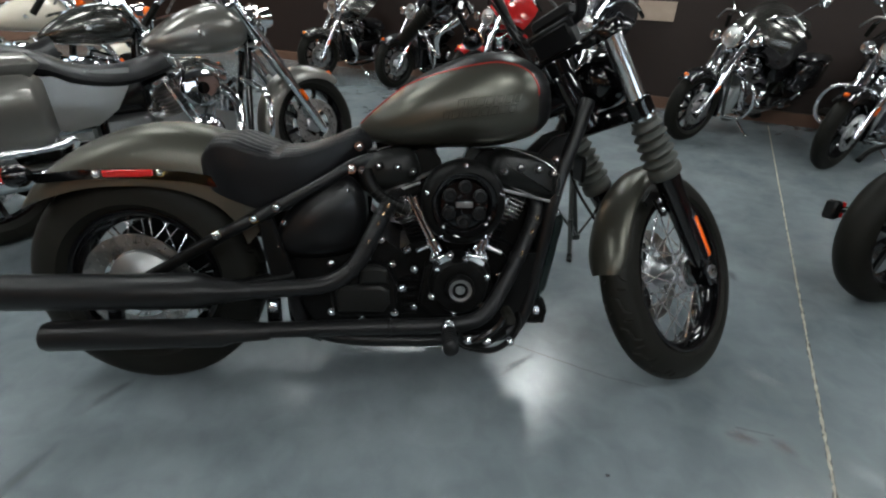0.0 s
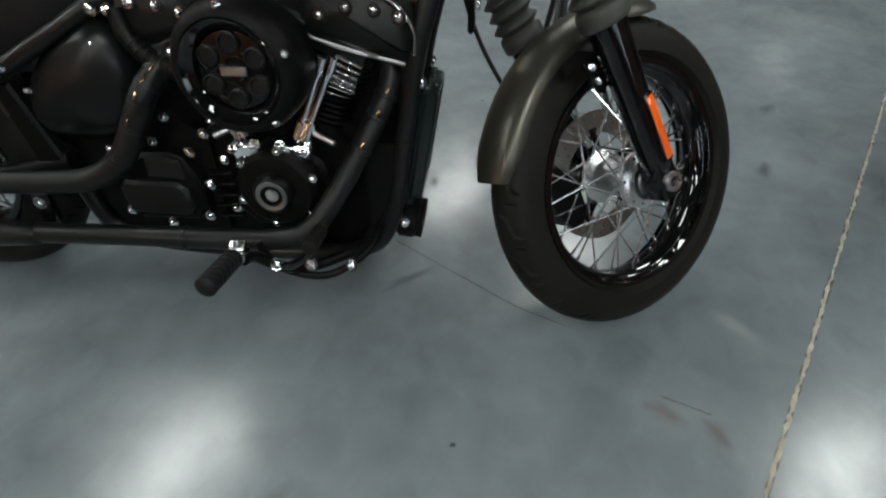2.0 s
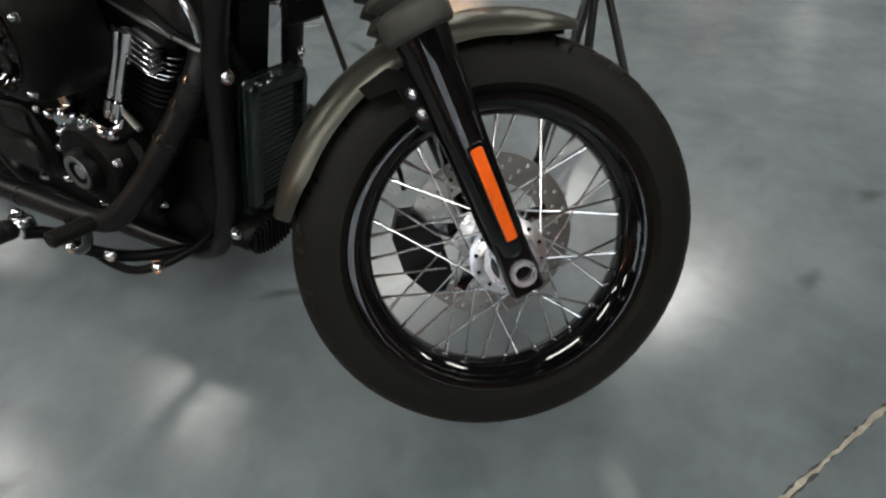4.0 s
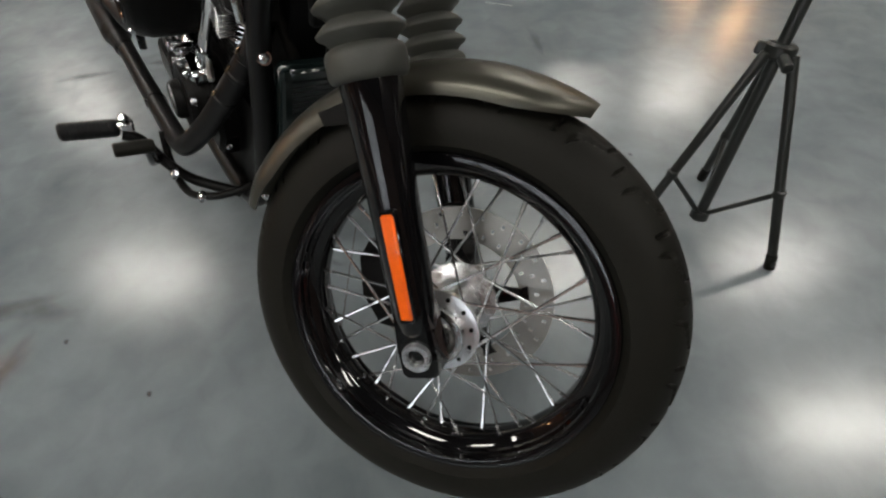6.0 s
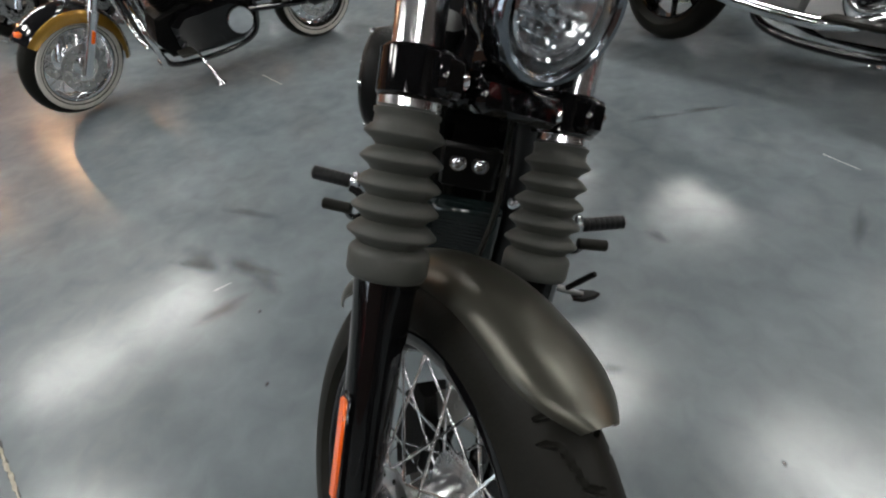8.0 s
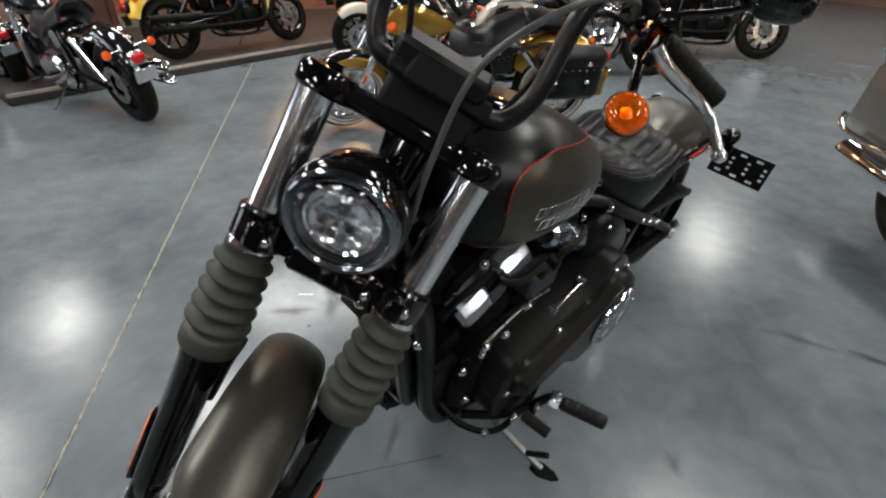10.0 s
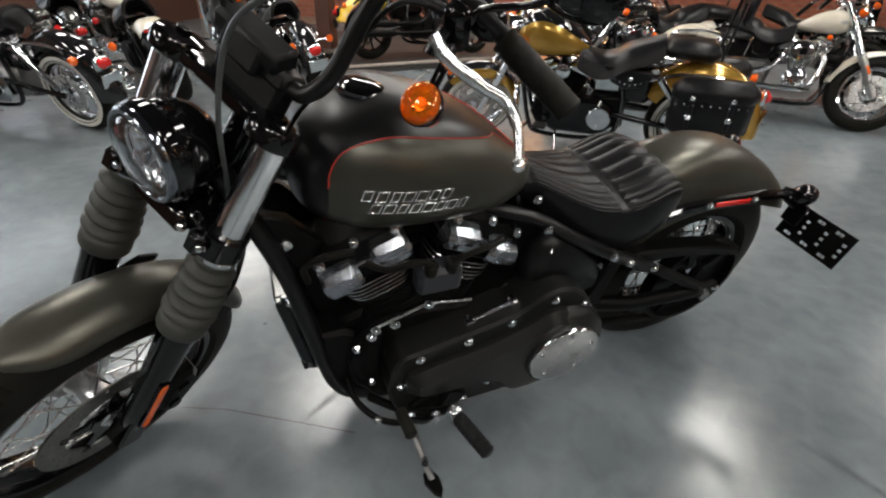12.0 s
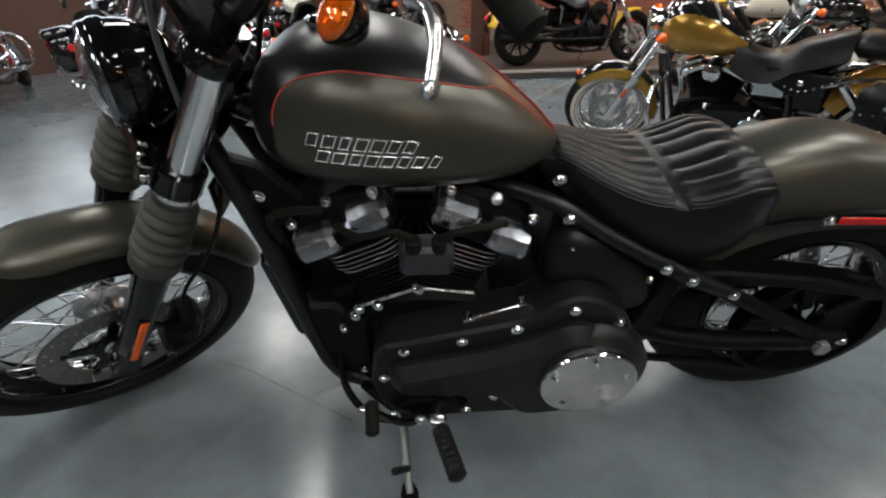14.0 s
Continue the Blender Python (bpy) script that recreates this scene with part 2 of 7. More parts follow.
def thing(name, m, label, category, group=""):
    """An Empty at a thing's base, which parents its parts."""
    ob = new(name)
    ob.empty_display_size = 0.1
    ob.matrix_basis = m
    return tagged(ob, label, category, group)


def single(name, geo, mat, m, label, category, group="", kind="", smooth=38):
    """A thing or piece of the setting that is one mesh."""
    ob = new(name, mesh_of(name, geo, mat, smooth))
    ob.matrix_basis = m
    return tagged(ob, label, category, group, kind)


YAXIS = Matrix(((1, 0, 0, 0), (0, 0, 1, 0), (0, -1, 0, 0), (0, 0, 0, 1)))  # z of a lathe onto y


def ring_of_cells(r0, r1, rows, n, th, hole):
    """A flat disc ring about z with square holes where hole(row, step) says so."""
    V, F = [], []
    for z in (-th / 2, th / 2):
        for i in range(n):
            a = 2 * math.pi * i / n
            for j in range(rows + 1):
                r = r0 + (r1 - r0) * j / rows
                V.append(Vector((r * math.cos(a), r * math.sin(a), z)))
    m, o = rows + 1, n * (rows + 1)
    for i in range(n):
        i2 = (i + 1) % n
        for j in range(rows):
            q = (i * m + j, i2 * m + j, i2 * m + j + 1, i * m + j + 1)
            if hole(j, i):
                for a, b in zip(q, q[1:] + q[:1]):
                    F.append((a, b, b + o, a + o))
                continue
            F.append(q)
            F.append(tuple(v + o for v in q[::-1]))
        for j in (0, rows):
            F.append((i * m + j, i2 * m + j, i2 * m + j + o, i * m + j + o))
    return V, F

# ---- floor, walls, ceiling, lamps ----
def floor_material():
    m = bpy.data.materials.new("polished blue grey concrete")
    m.use_nodes = True
    nt = m.node_tree
    b = nt.nodes["Principled BSDF"]
    co = nt.nodes.new("ShaderNodeTexCoord")

    def noise_at(scale, detail=6, distort=0.0):
        n = nt.nodes.new("ShaderNodeTexNoise")
        n.inputs["Scale"].default_value, n.inputs["Detail"].default_value, n.inputs["Distortion"].default_value = scale, detail, distort
        nt.links.new(co.outputs["Object"], n.inputs["Vector"])
        return n
    cloud, mottle, blotch = noise_at(0.9, 4, 0.3), noise_at(3.2, 5, 0.0), noise_at(13.0, 6, 0.6)
    ramp = nt.nodes.new("ShaderNodeValToRGB")
    ramp.color_ramp.elements[0].position, ramp.color_ramp.elements[1].position = 0.33, 0.68
    ramp.color_ramp.elements[0].color = (0.09, 0.107, 0.118, 1)
    ramp.color_ramp.elements[1].color = (0.205, 0.233, 0.248, 1)
    mix = nt.nodes.new("ShaderNodeMix")
    mix.data_type = "FLOAT"
    mix.inputs[0].default_value = 0.45
    nt.links.new(cloud.outputs["Fac"], mix.inputs[2])
    nt.links.new(mottle.outputs["Fac"], mix.inputs[3])
    grime = nt.nodes.new("ShaderNodeMix")
    grime.data_type = "FLOAT"
    grime.inputs[0].default_value = 0.22
    nt.links.new(mix.outputs[0], grime.inputs[2])
    nt.links.new(blotch.outputs["Fac"], grime.inputs[3])
    nt.links.new(grime.outputs[0], ramp.inputs[0])
    nt.links.new(ramp.outputs[0], b.inputs["Base Color"])
    gl = nt.nodes.new("ShaderNodeMapRange")
    gl.inputs[1].default_value, gl.inputs[2].default_value, gl.inputs[3].default_value, gl.inputs[4].default_value = 0.25, 0.75, 0.2, 0.25
    sheen = noise_at(1.1, 4, 0.0)
    nt.links.new(sheen.outputs["Fac"], gl.inputs[0])
    gl.interpolation_type = "SMOOTHSTEP"
    nt.links.new(gl.outputs[0], b.inputs["Roughness"])
    b.inputs["Specular IOR Level"].default_value = 0.46
    bp = nt.nodes.new("ShaderNodeBump")
    bp.inputs["Strength"].default_value, bp.inputs["Distance"].default_value = 0.5, 0.005
    nt.links.new(mottle.outputs["Fac"], bp.inputs["Height"])
    nt.links.new(bp.outputs[0], b.inputs["Normal"])
    # a worn sealer film over the concrete: sharper than the slab, scuffed dull in patches
    film = nt.nodes.new("ShaderNodeMapRange")
    film.inputs[1].default_value, film.inputs[2].default_value, film.inputs[3].default_value, film.inputs[4].default_value = 0.35, 0.65, 0.015, 0.085
    nt.links.new(mottle.outputs["Fac"], film.inputs[0])
    nt.links.new(film.outputs[0], b.inputs["Coat Weight"])
    b.inputs["Coat Roughness"].default_value = 0.12
    nt.links.new(bp.outputs[0], b.inputs["Coat Normal"])
    return m


floor_mat = floor_material()
ROOM = dict(j0=-8.2, j1=5.3, k0=-9.5, k1=7.5)
turn = pose(0, 0, 0, 0, 0, ROOM_TURN)


def room_box(j0, j1, k0, k1, z0, z1):
    """A box between bounds along J, K and z; K runs to the right of J."""
    V, F = cbox(j1 - j0, k1 - k0, z1 - z0, 0.002)
    return [v + Vector(((j0 + j1) / 2, -(k0 + k1) / 2, (z0 + z1) / 2)) for v in V], F


floor = single("floor", room_box(-9, 6, -10.5, 8.5, -0.2, 0), floor_mat, turn, "polished blue grey concrete showroom floor", "floor", kind="structure")
joint_mat = material("crumbling joint filler", (0.33, 0.3, 0.24), 0.8, 0.0, 0.45, 30, 0.5, 90)
crack_mat = material("dark crack", (0.045, 0.043, 0.04), 0.9, 0.0, 0.3, 40)


def strip(a, b, w, wobble, seed, n=90):
    """A thin uneven strip laid on the floor from a to b."""
    rnd = random.Random(seed)
    a, b = Vector(a), Vector(b)
    d = (b - a).normalized()
    side = Vector((-d.y, d.x, 0))
    V, F = [], []
    for i in range(n + 1):
        p = a.lerp(b, i / n) + side * rnd.uniform(-wobble, wobble)
        h = w * rnd.uniform(0.3, 1.2)
        V += [p - side * h + Vector((0, 0, 0.0012)), p + side * h + Vector((0, 0, 0.0012))]
    for i in range(n):
        F.append((2 * i, 2 * i + 2, 2 * i + 3, 2 * i + 1))
    return V, F


joint_dir = Vector((0.5375, 0.8433, 0)).normalized()
jp = Vector((1.963, -0.31, 0))
single("floor_joint_groove", strip(jp - joint_dir * 6.0, jp + joint_dir * 4.3, 0.0062, 0.0022, 5, 700), crack_mat, Matrix.Translation((0, 0, -0.0006)), "dark worn groove along the floor joint", "floor joint", kind="structure")
single("floor_joint", strip(jp - joint_dir * 6.0, jp + joint_dir * 4.3, 0.0046, 0.0018, 4, 900), joint_mat, Matrix(), "pale crumbling expansion joint in the floor", "floor joint", kind="structure")
single("floor_crack", joined(strip((1.08, 0.145, 0), (1.2, 0.07, 0), 0.0018, 0.001, 6, 40), strip((1.2, 0.07, 0), (1.41, -0.06, 0), 0.0018, 0.001, 7, 60), strip((1.41, -0.06, 0), (1.53, -0.11, 0), 0.0014, 0.001, 8, 40)), crack_mat, Matrix(), "thin dark crack in the concrete", "floor crack", kind="structure")


def stain_material(name, color, strength, grain):
    """A stain that thins out towards its edge."""
    m = material(name, color, 0.45, 0.0, 0.3, 8)
    nt = m.node_tree
    co, ln = nt.nodes.new("ShaderNodeTexCoord"), nt.nodes.new("ShaderNodeVectorMath")
    ln.operation = "LENGTH"
    nt.links.new(co.outputs["Object"], ln.inputs[0])
    ns = nt.nodes.new("ShaderNodeTexNoise")
    ns.inputs["Scale"].default_value, ns.inputs["Detail"].default_value = grain, 3
    nt.links.new(co.outputs["Object"], ns.inputs["Vector"])
    add = nt.nodes.new("ShaderNodeMath")
    add.operation = "MULTIPLY_ADD"
    add.inputs[1].default_value = 1.2
    nt.links.new(ns.outputs["Fac"], add.inputs[0])
    nt.links.new(ln.outputs["Value"], add.inputs[2])
    fade = nt.nodes.new("ShaderNodeMapRange")
    fade.interpolation_type = "SMOOTHSTEP"
    fade.inputs[1].default_value, fade.inputs[2].default_value, fade.inputs[3].default_value, fade.inputs[4].default_value = 0.55, 1.6, strength, 0.0
    nt.links.new(add.outputs[0], fade.inputs[0])
    nt.links.new(fade.outputs[0], nt.nodes["Principled BSDF"].inputs["Alpha"])
    return m


smudge = stain_material("tyre smudge", (0.04, 0.042, 0.043), 0.5, 0.9)
rust = stain_material("rusty stain", (0.12, 0.06, 0.035), 0.5, 1.2)
pale = stain_material("pale dried spill", (0.5, 0.52, 0.52), 0.22, 1.3)
dot = stain_material("small dark spot", (0.03, 0.02, 0.018), 0.95, 0.6)


def stain(a, b, w, mat, label):
    a, b = Vector((*a, 0)), Vector((*b, 0))
    d = b - a
    n = 28
    V = [Vector((0, 0, 0))] + [Vector((math.cos(2 * math.pi * i / n), math.sin(2 * math.pi * i / n), 0)) for i in range(n)]
    F = [(0, 1 + i, 1 + (i + 1) % n) for i in range(n)]
    stain.count += 1
    m = Matrix.Translation((a + b) / 2 + Vector((0, 0, 0.0016 + 0.0001 * stain.count))) @ Matrix.Rotation(math.atan2(d.y, d.x), 4, "Z") @ Matrix.Diagonal((d.length / 2 + w, w, 1, 1))
    ob = single("floor_stain", (V, F), mat, m, label, "floor stain", kind="structure")
    ob.visible_shadow = False


stain.count = 0
SCRATCHES = (((0.2, 1.2), (0.3, 1.275)), ((-0.72, -1.38), (-0.56, -1.18)), ((0.98, -0.739), (0.94, -0.698)))
skid = "dark tyre smudge on the concrete floor"
for a, b, w in (((-0.07, 0.6), (-0.12, 0.8), 0.03), ((-0.12, 0.78), (-0.19, 1.02), 0.03), ((-0.2, -0.45), (-0.14, -0.28), 0.035), ((-0.14, -0.15), (-0.06, -0.04), 0.03), ((0.8, -0.92), (0.9, -0.8), 0.06),
                ((0.83, -0.75), (0.9, -0.66), 0.05), ((0.9, -0.63), (0.97, -0.55), 0.045), ((1.16, 0.4), (1.16, 0.43), 0.02), ((2.34, 0.92), (2.38, 0.96), 0.04), ((2.2, 0.52), (2.23, 0.58), 0.035), ((0.5, 1.2), (0.7, 1.1), 0.03), ((0.655, 0.575), (0.685, 0.6), 0.03), ((1.075, -0.035), (1.2, 0.05), 0.022), ((0.57, -0.92), (0.62, -0.7), 0.035), ((0.86, -0.96), (0.89, -0.78), 0.03), ((0.85, -0.76), (0.91, -0.54), 0.035), ((-0.15, 0.8), (-0.16, 0.98), 0.022)):
    stain(a, b, w, smudge, skid)
for a, b, w in (((1.69, -0.3), (1.74, -0.33), 0.03), ((1.8, -0.33), (1.82, -0.37), 0.025), ((1.0, -0.62), (1.1, -0.72), 0.04)):
    stain(a, b, w, rust, "rusty brown stain on the concrete floor")
for a, b, w in (((1.95, -0.42), (2.0, -0.5), 0.05), ((1.12, 0.4), (1.2, 0.5), 0.06), ((1.9, -0.05), (1.96, -0.12), 0.04)):
    stain(a, b, w, pale, "pale dried spill on the concrete floor")
for x, y in ((1.29, 0.93), (1.35, 0.72), (1.05, -0.55), (1.28, -0.42)):
    stain((x, y), (x + 0.004, y), 0.008, dot, "small dark spot on the floor")
for a, b in SCRATCHES:
    single("floor_scratch", strip((*a, 0.0004), (*b, 0.0004), 0.0022, 0.0012, 14, 24), pale_scratch, Matrix(), "short pale scratch in the floor", "floor scratch", kind="structure")
single("floor_scratch", strip((1.715, -0.275, 0), (1.81, -0.31, 0), 0.0018, 0.0012, 12, 30), crack_mat, Matrix(), "short dark scratch in the floor", "floor scratch", kind="structure")

wall_dark = material("very dark brown wall paint", (0.014, 0.007, 0.005), 0.5, 0.0, 0.2, 2, 0.1, 40)
wall_paint = material("dark brown wall paint", (0.085, 0.04, 0.028), 0.55, 0.0, 0.2, 2, 0.1, 40)
brick_mat = material("red brick", (0.3, 0.1, 0.06), 0.85, 0.0, 0.35, 6, 0.6, 60)
mortar = material("mortar", (0.24, 0.15, 0.11), 0.9, 0.0, 0.2, 12, 0.4, 80)
base_mat = material("brown baseboard paint", (0.13, 0.07, 0.045), 0.5, 0.0, 0.25, 6)
trim_mat = material("pale worn trim", (0.36, 0.28, 0.22), 0.6, 0.0, 0.25, 6)
ceil_mat = material("dark ceiling paint", (0.09, 0.09, 0.095), 0.9, 0.0, 0.2, 2)
r = ROOM
single("wall_north", room_box(r["j1"], r["j1"] + 0.2, r["k0"] - 0.2, r["k1"] + 0.2, 0, CEILING), wall_dark, turn, "dark brown painted showroom wall", "wall", kind="structure")
wall_south = single("wall_south", room_box(r["j0"] - 0.2, r["j0"], r["k0"] - 0.2, r["k1"] + 0.2, 0, CEILING), mortar, turn, "red brick showroom wall", "wall", kind="structure")
WIN = dict(j0=-4.3, j1=-0.3, z0=1.0, z1=3.2)
wall_bits = [room_box(r["j0"], WIN["j0"], r["k1"], r["k1"] + 0.2, 0, CEILING), room_box(WIN["j1"], r["j1"], r["k1"], r["k1"] + 0.2, 0, CEILING),
             room_box(WIN["j0"], WIN["j1"], r["k1"], r["k1"] + 0.2, 0, WIN["z0"]), room_box(WIN["j0"], WIN["j1"], r["k1"], r["k1"] + 0.2, WIN["z1"], CEILING)]
single("wall_east", joined(*wall_bits), wall_paint, turn, "dark brown painted side wall", "wall", kind="structure")
wall_west = single("wall_west", room_box(r["j0"], r["j1"], r["k0"] - 0.2, r["k0"], 0, CEILING), mortar, turn, "red brick side wall", "wall", kind="structure")
single("ceiling", room_box(r["j0"] - 0.2, r["j1"] + 0.2, r["k0"] - 0.2, r["k1"] + 0.2, CEILING, CEILING + 0.15), ceil_mat, turn, "dark painted ceiling above the lamps", "ceiling", kind="structure")
single("baseboard", room_box(r["j1"] - 0.03, r["j1"] - 0.002, r["k0"], r["k1"], 0, 0.12), base_mat, turn, "brown baseboard along the dark wall", "baseboard", kind="structure")

# unseen shop window added in the side wall so its glow brightens the floor
window_1 = thing("window_1", turn, "unseen shop window with dark metal frame, added to brighten the floor", "window")
tagged(window_1, kind="structure")
frame_metal = material("dark window metal", (0.03, 0.028, 0.027), 0.4, 0.5, 0.1, 10)
part("window_sill", room_box(WIN["j0"], WIN["j1"], r["k1"] - 0.05, r["k1"] + 0.16, WIN["z0"] + 0.003, WIN["z0"] + 0.035), frame_metal, window_1)
for i in range(5):
    jm = WIN["j0"] + 0.03 + (WIN["j1"] - WIN["j0"] - 0.06) * i / 4
    part("mullion", room_box(jm - 0.027, jm + 0.027, r["k1"] + 0.06, r["k1"] + 0.13, WIN["z0"] + 0.037, WIN["z1"] - 0.063), frame_metal, window_1)
    if i < 4:
        pane = part("pane", room_box(jm + 0.029, jm + (WIN["j1"] - WIN["j0"] - 0.06) / 4 - 0.029, r["k1"] + 0.09, r["k1"] + 0.098, WIN["z0"] + 0.037, WIN["z1"] - 0.063), glass, window_1)
        pane.visible_shadow = False
part("window_frame", room_box(WIN["j0"] + 0.003, WIN["j1"] - 0.003, r["k1"] + 0.06, r["k1"] + 0.13, WIN["z1"] - 0.06, WIN["z1"] - 0.003), frame_metal, window_1)
# glowing panel outside, added as the source of the window's pale light
window_glow = material("pale glow behind added window", (0.86, 0.93, 1.0), 1.0, emission=2.2)
single("backdrop", room_box(-6.5, 2.0, 8.34, 8.38, 0.0, 4.2), window_glow, turn, "glowing panel behind the added window that brightens the floor", "backdrop", kind="structure")

board = single("wall_board", room_box(ROOM["j1"] - 0.024, ROOM["j1"] - 0.004, 0.36, 0.73, 0.85, 1.03), trim_mat, turn, "small beige board fixed on the brown wall", "wall board")

# brown posts that carry the roof
post_mat = material("dark brown painted steel post", (0.075, 0.03, 0.02), 0.45, 0.0, 0.2, 3, 0.1, 40)
for j, k in ((-4.9, -0.35), (-4.9, 3.3)):
    post = thing("post", Matrix.Translation(jk(j, k)) @ Matrix.Rotation(radians(ROOM_TURN), 4, "Z"), "dark brown painted steel roof post", "post", "roof posts")
    part("shaft", box_at(0, 0, CEILING / 2, 0.2, 0.2, CEILING - 0.004, 0.012), post_mat, post)
    part("base_plate", box_at(0, 0, 0.012, 0.34, 0.34, 0.022, 0.004), post_mat, post)

# ceiling lamps in rows
lamp_glow = material("lit diffuser", (1.0, 0.97, 0.92), 0.5, emission=LAMP_POWER)
lamp_frame = material("white lamp frame", (0.8, 0.8, 0.8), 0.4)


def ceiling_lamp(j, k, across=0):
    m = Matrix.Translation(jk(j, k, CEILING)) @ Matrix.Rotation(radians(ROOM_TURN + across), 4, "Z")
    t = thing("ceiling_light", m, "lit rectangular ceiling light panel", "ceiling light", "ceiling lights in rows")
    rails = [box_at(0.62, 0, -0.04, 0.04, 0.58, 0.07), box_at(-0.62, 0, -0.04, 0.04, 0.58, 0.07), box_at(0, 0.27, -0.04, 1.2, 0.04, 0.07), box_at(0, -0.27, -0.04, 1.2, 0.04, 0.07)]
    part("frame", joined(*rails), lamp_frame, t)
    part("diffuser", box_at(0, 0, -0.05, 1.2, 0.5, 0.02, 0.002), lamp_glow, t)


for j in (-5.3, -2.8, -0.45, 2.2, 4.8):
    for k in (-5.7, -2.0, 0.2, 2.8, 5.4):
        # some places of the grid hold no lamp
        if (k == 0.2 and abs(j - 0.2) < 4) or (j, k) in ((2.2, 2.8), (-5.3, 0.2), (-5.3, 2.8), (-0.45, -2.0), (-5.3, -2.0), (-0.45, 5.4), (4.8, 2.8), (4.8, 0.2), (2.2, -5.7)):
            continue
        ceiling_lamp(j, k)
# panels laid across the rows
for j, k in ((-5.15, 0.85), (-5.15, 2.2)):
    ceiling_lamp(j, k, 90)
# panels off the grid; the one at (3.5, 3.4) is added to brighten the floor
for j, k in ((4.6, 0.0), (2.9, -5.75), (3.5, 3.4), (-0.15, -1.66)):
    ceiling_lamp(j, k)

# warm lamps on the walls
warm_glow = material("warm lamp glass", (1.0, 0.56, 0.26), 0.4, emission=40.0)


def wall_lamp(j, k, z, facing):
    m = Matrix.Translation(jk(j, k, z)) @ Matrix.Rotation(radians(ROOM_TURN + facing), 4, "Z")
    t = thing("wall_light", m, "warm glowing round wall light on a bracket", "wall light", "warm wall lights")
    part("back_plate", turned(cyl(0.07, 0.02, 24, 0.004), along((0, 0, 0), (1, 0, 0))), lamp_frame, t)
    part("arm", rod((0.015, 0, 0), (0.1, 0, 0.02), 0.012), lamp_frame, t)
    part("globe", turned(lathe([(0, -0.13), (0.08, -0.105), (0.13, 0.0), (0.08, 0.105), (0, 0.13)], 24), at(0.2, 0, 0.03)), warm_glow, t)


for j, k, z, facing in ((ROOM["j0"] + 0.03, 0.6, 2.4, 0), (ROOM["j0"] + 0.03, 1.9, 2.2, 0), (ROOM["j0"] + 0.03, -0.7, 2.1, 0), (ROOM["j0"] + 0.03, -3.8, 2.58, 0), (ROOM["j1"] - 0.005, -7.1, 2.6, 180), (ROOM["j1"] - 0.005, -5.4, 2.5, 180)):
    wall_lamp(j, k, z, facing)

# ---- the motorcycle in the middle ----
LEAN = 11.72
RAKE, STEER = 32.3, 38.5
bike = thing("motorcycle", pose(0, 0, 0, -LEAN, 0, 0),
             "olive grey cruiser motorcycle with black engine leaning on its stand", "motorcycle")
fork_up = Vector((-math.sin(radians(RAKE)), 0, math.cos(radians(RAKE))))
fork_fwd0 = Vector((math.cos(radians(RAKE)), 0, math.sin(radians(RAKE))))
left = Vector((0, 1, 0))
fork_fwd = fork_fwd0 * math.cos(radians(STEER)) + left * math.sin(radians(STEER))
fork_left = left * math.cos(radians(STEER)) - fork_fwd0 * math.sin(radians(STEER))
FK = Matrix((fork_fwd, fork_left, fork_up)).transposed().to_4x4()
FK.translation = (1.62, 0.029, 0.3095)
REAR = Vector((0.03, 0, 0.323))


def tyre_geo(R, half, rim, n=360, tread=True, steps=24):
    """A tyre about z: outer radius R, half width, bead radius, with hooked shoulder grooves."""
    prof = []
    depth = R - rim
    for k in range(steps + 1):
        a = math.pi * (k / steps)
        x = -math.cos(a)
        prof.append((rim + depth * (math.sin(a) ** 0.62), half * (0.62 * x + 0.38 * x * abs(x) ** 0.2) if 0 < k < steps else half * x * 0.62))
    prof += [(rim - 0.004, half * 0.55), (rim - 0.004, -half * 0.55)]
    V, F = lathe(prof, n, closed=True)
    m = len(prof)
    if tread:
        # way round the section from the crown to each point of the profile
        way = [0.0] * m
        for k in range(steps // 2 + 1, steps + 1):
            way[k] = way[k - 1] + math.hypot(prof[k][0] - prof[k - 1][0], prof[k][1] - prof[k - 1][1])
            way[steps - k] = way[k]
        period = 16.363636
        arc = radians(1) * R
        # hook and slash, as degrees round the wheel and metres from the crown
        grooves = [[(0.0, 0.05), (1.4, 0.034), (8.2, 0.024), (9.4, 0.008)], [(12.3, 0.045), (13.0, 0.027)]]
        runs = [((a[0] * arc, a[1]), (b[0] * arc, b[1])) for g in grooves for a, b in zip(g, g[1:])]
        for i in range(n):
            for j in range(1, steps):
                if way[j] > 0.056:
                    continue
                u = (i * 360.0 / n + (period / 2 if j > steps // 2 else 0)) % period
                q = (u * arc, way[j])
                near = 1.0
                for a, b in runs:
                    dx, dy = b[0] - a[0], b[1] - a[1]
                    h = min(1, max(0, ((q[0] - a[0]) * dx + (q[1] - a[1]) * dy) / (dx * dx + dy * dy)))
                    near = min(near, math.hypot(q[0] - a[0] - h * dx, q[1] - a[1] - h * dy))
                if near < 0.003:
                    v = V[i * m + j]
                    deep = 0.0048 * min(1, (0.003 - near) / 0.0012)
                    k = 1 - deep / max(0.1, math.hypot(v.x, v.y))
                    V[i * m + j] = Vector((v.x * k, v.y * k, v.z * (1 - 6 * deep)))
    return V, F


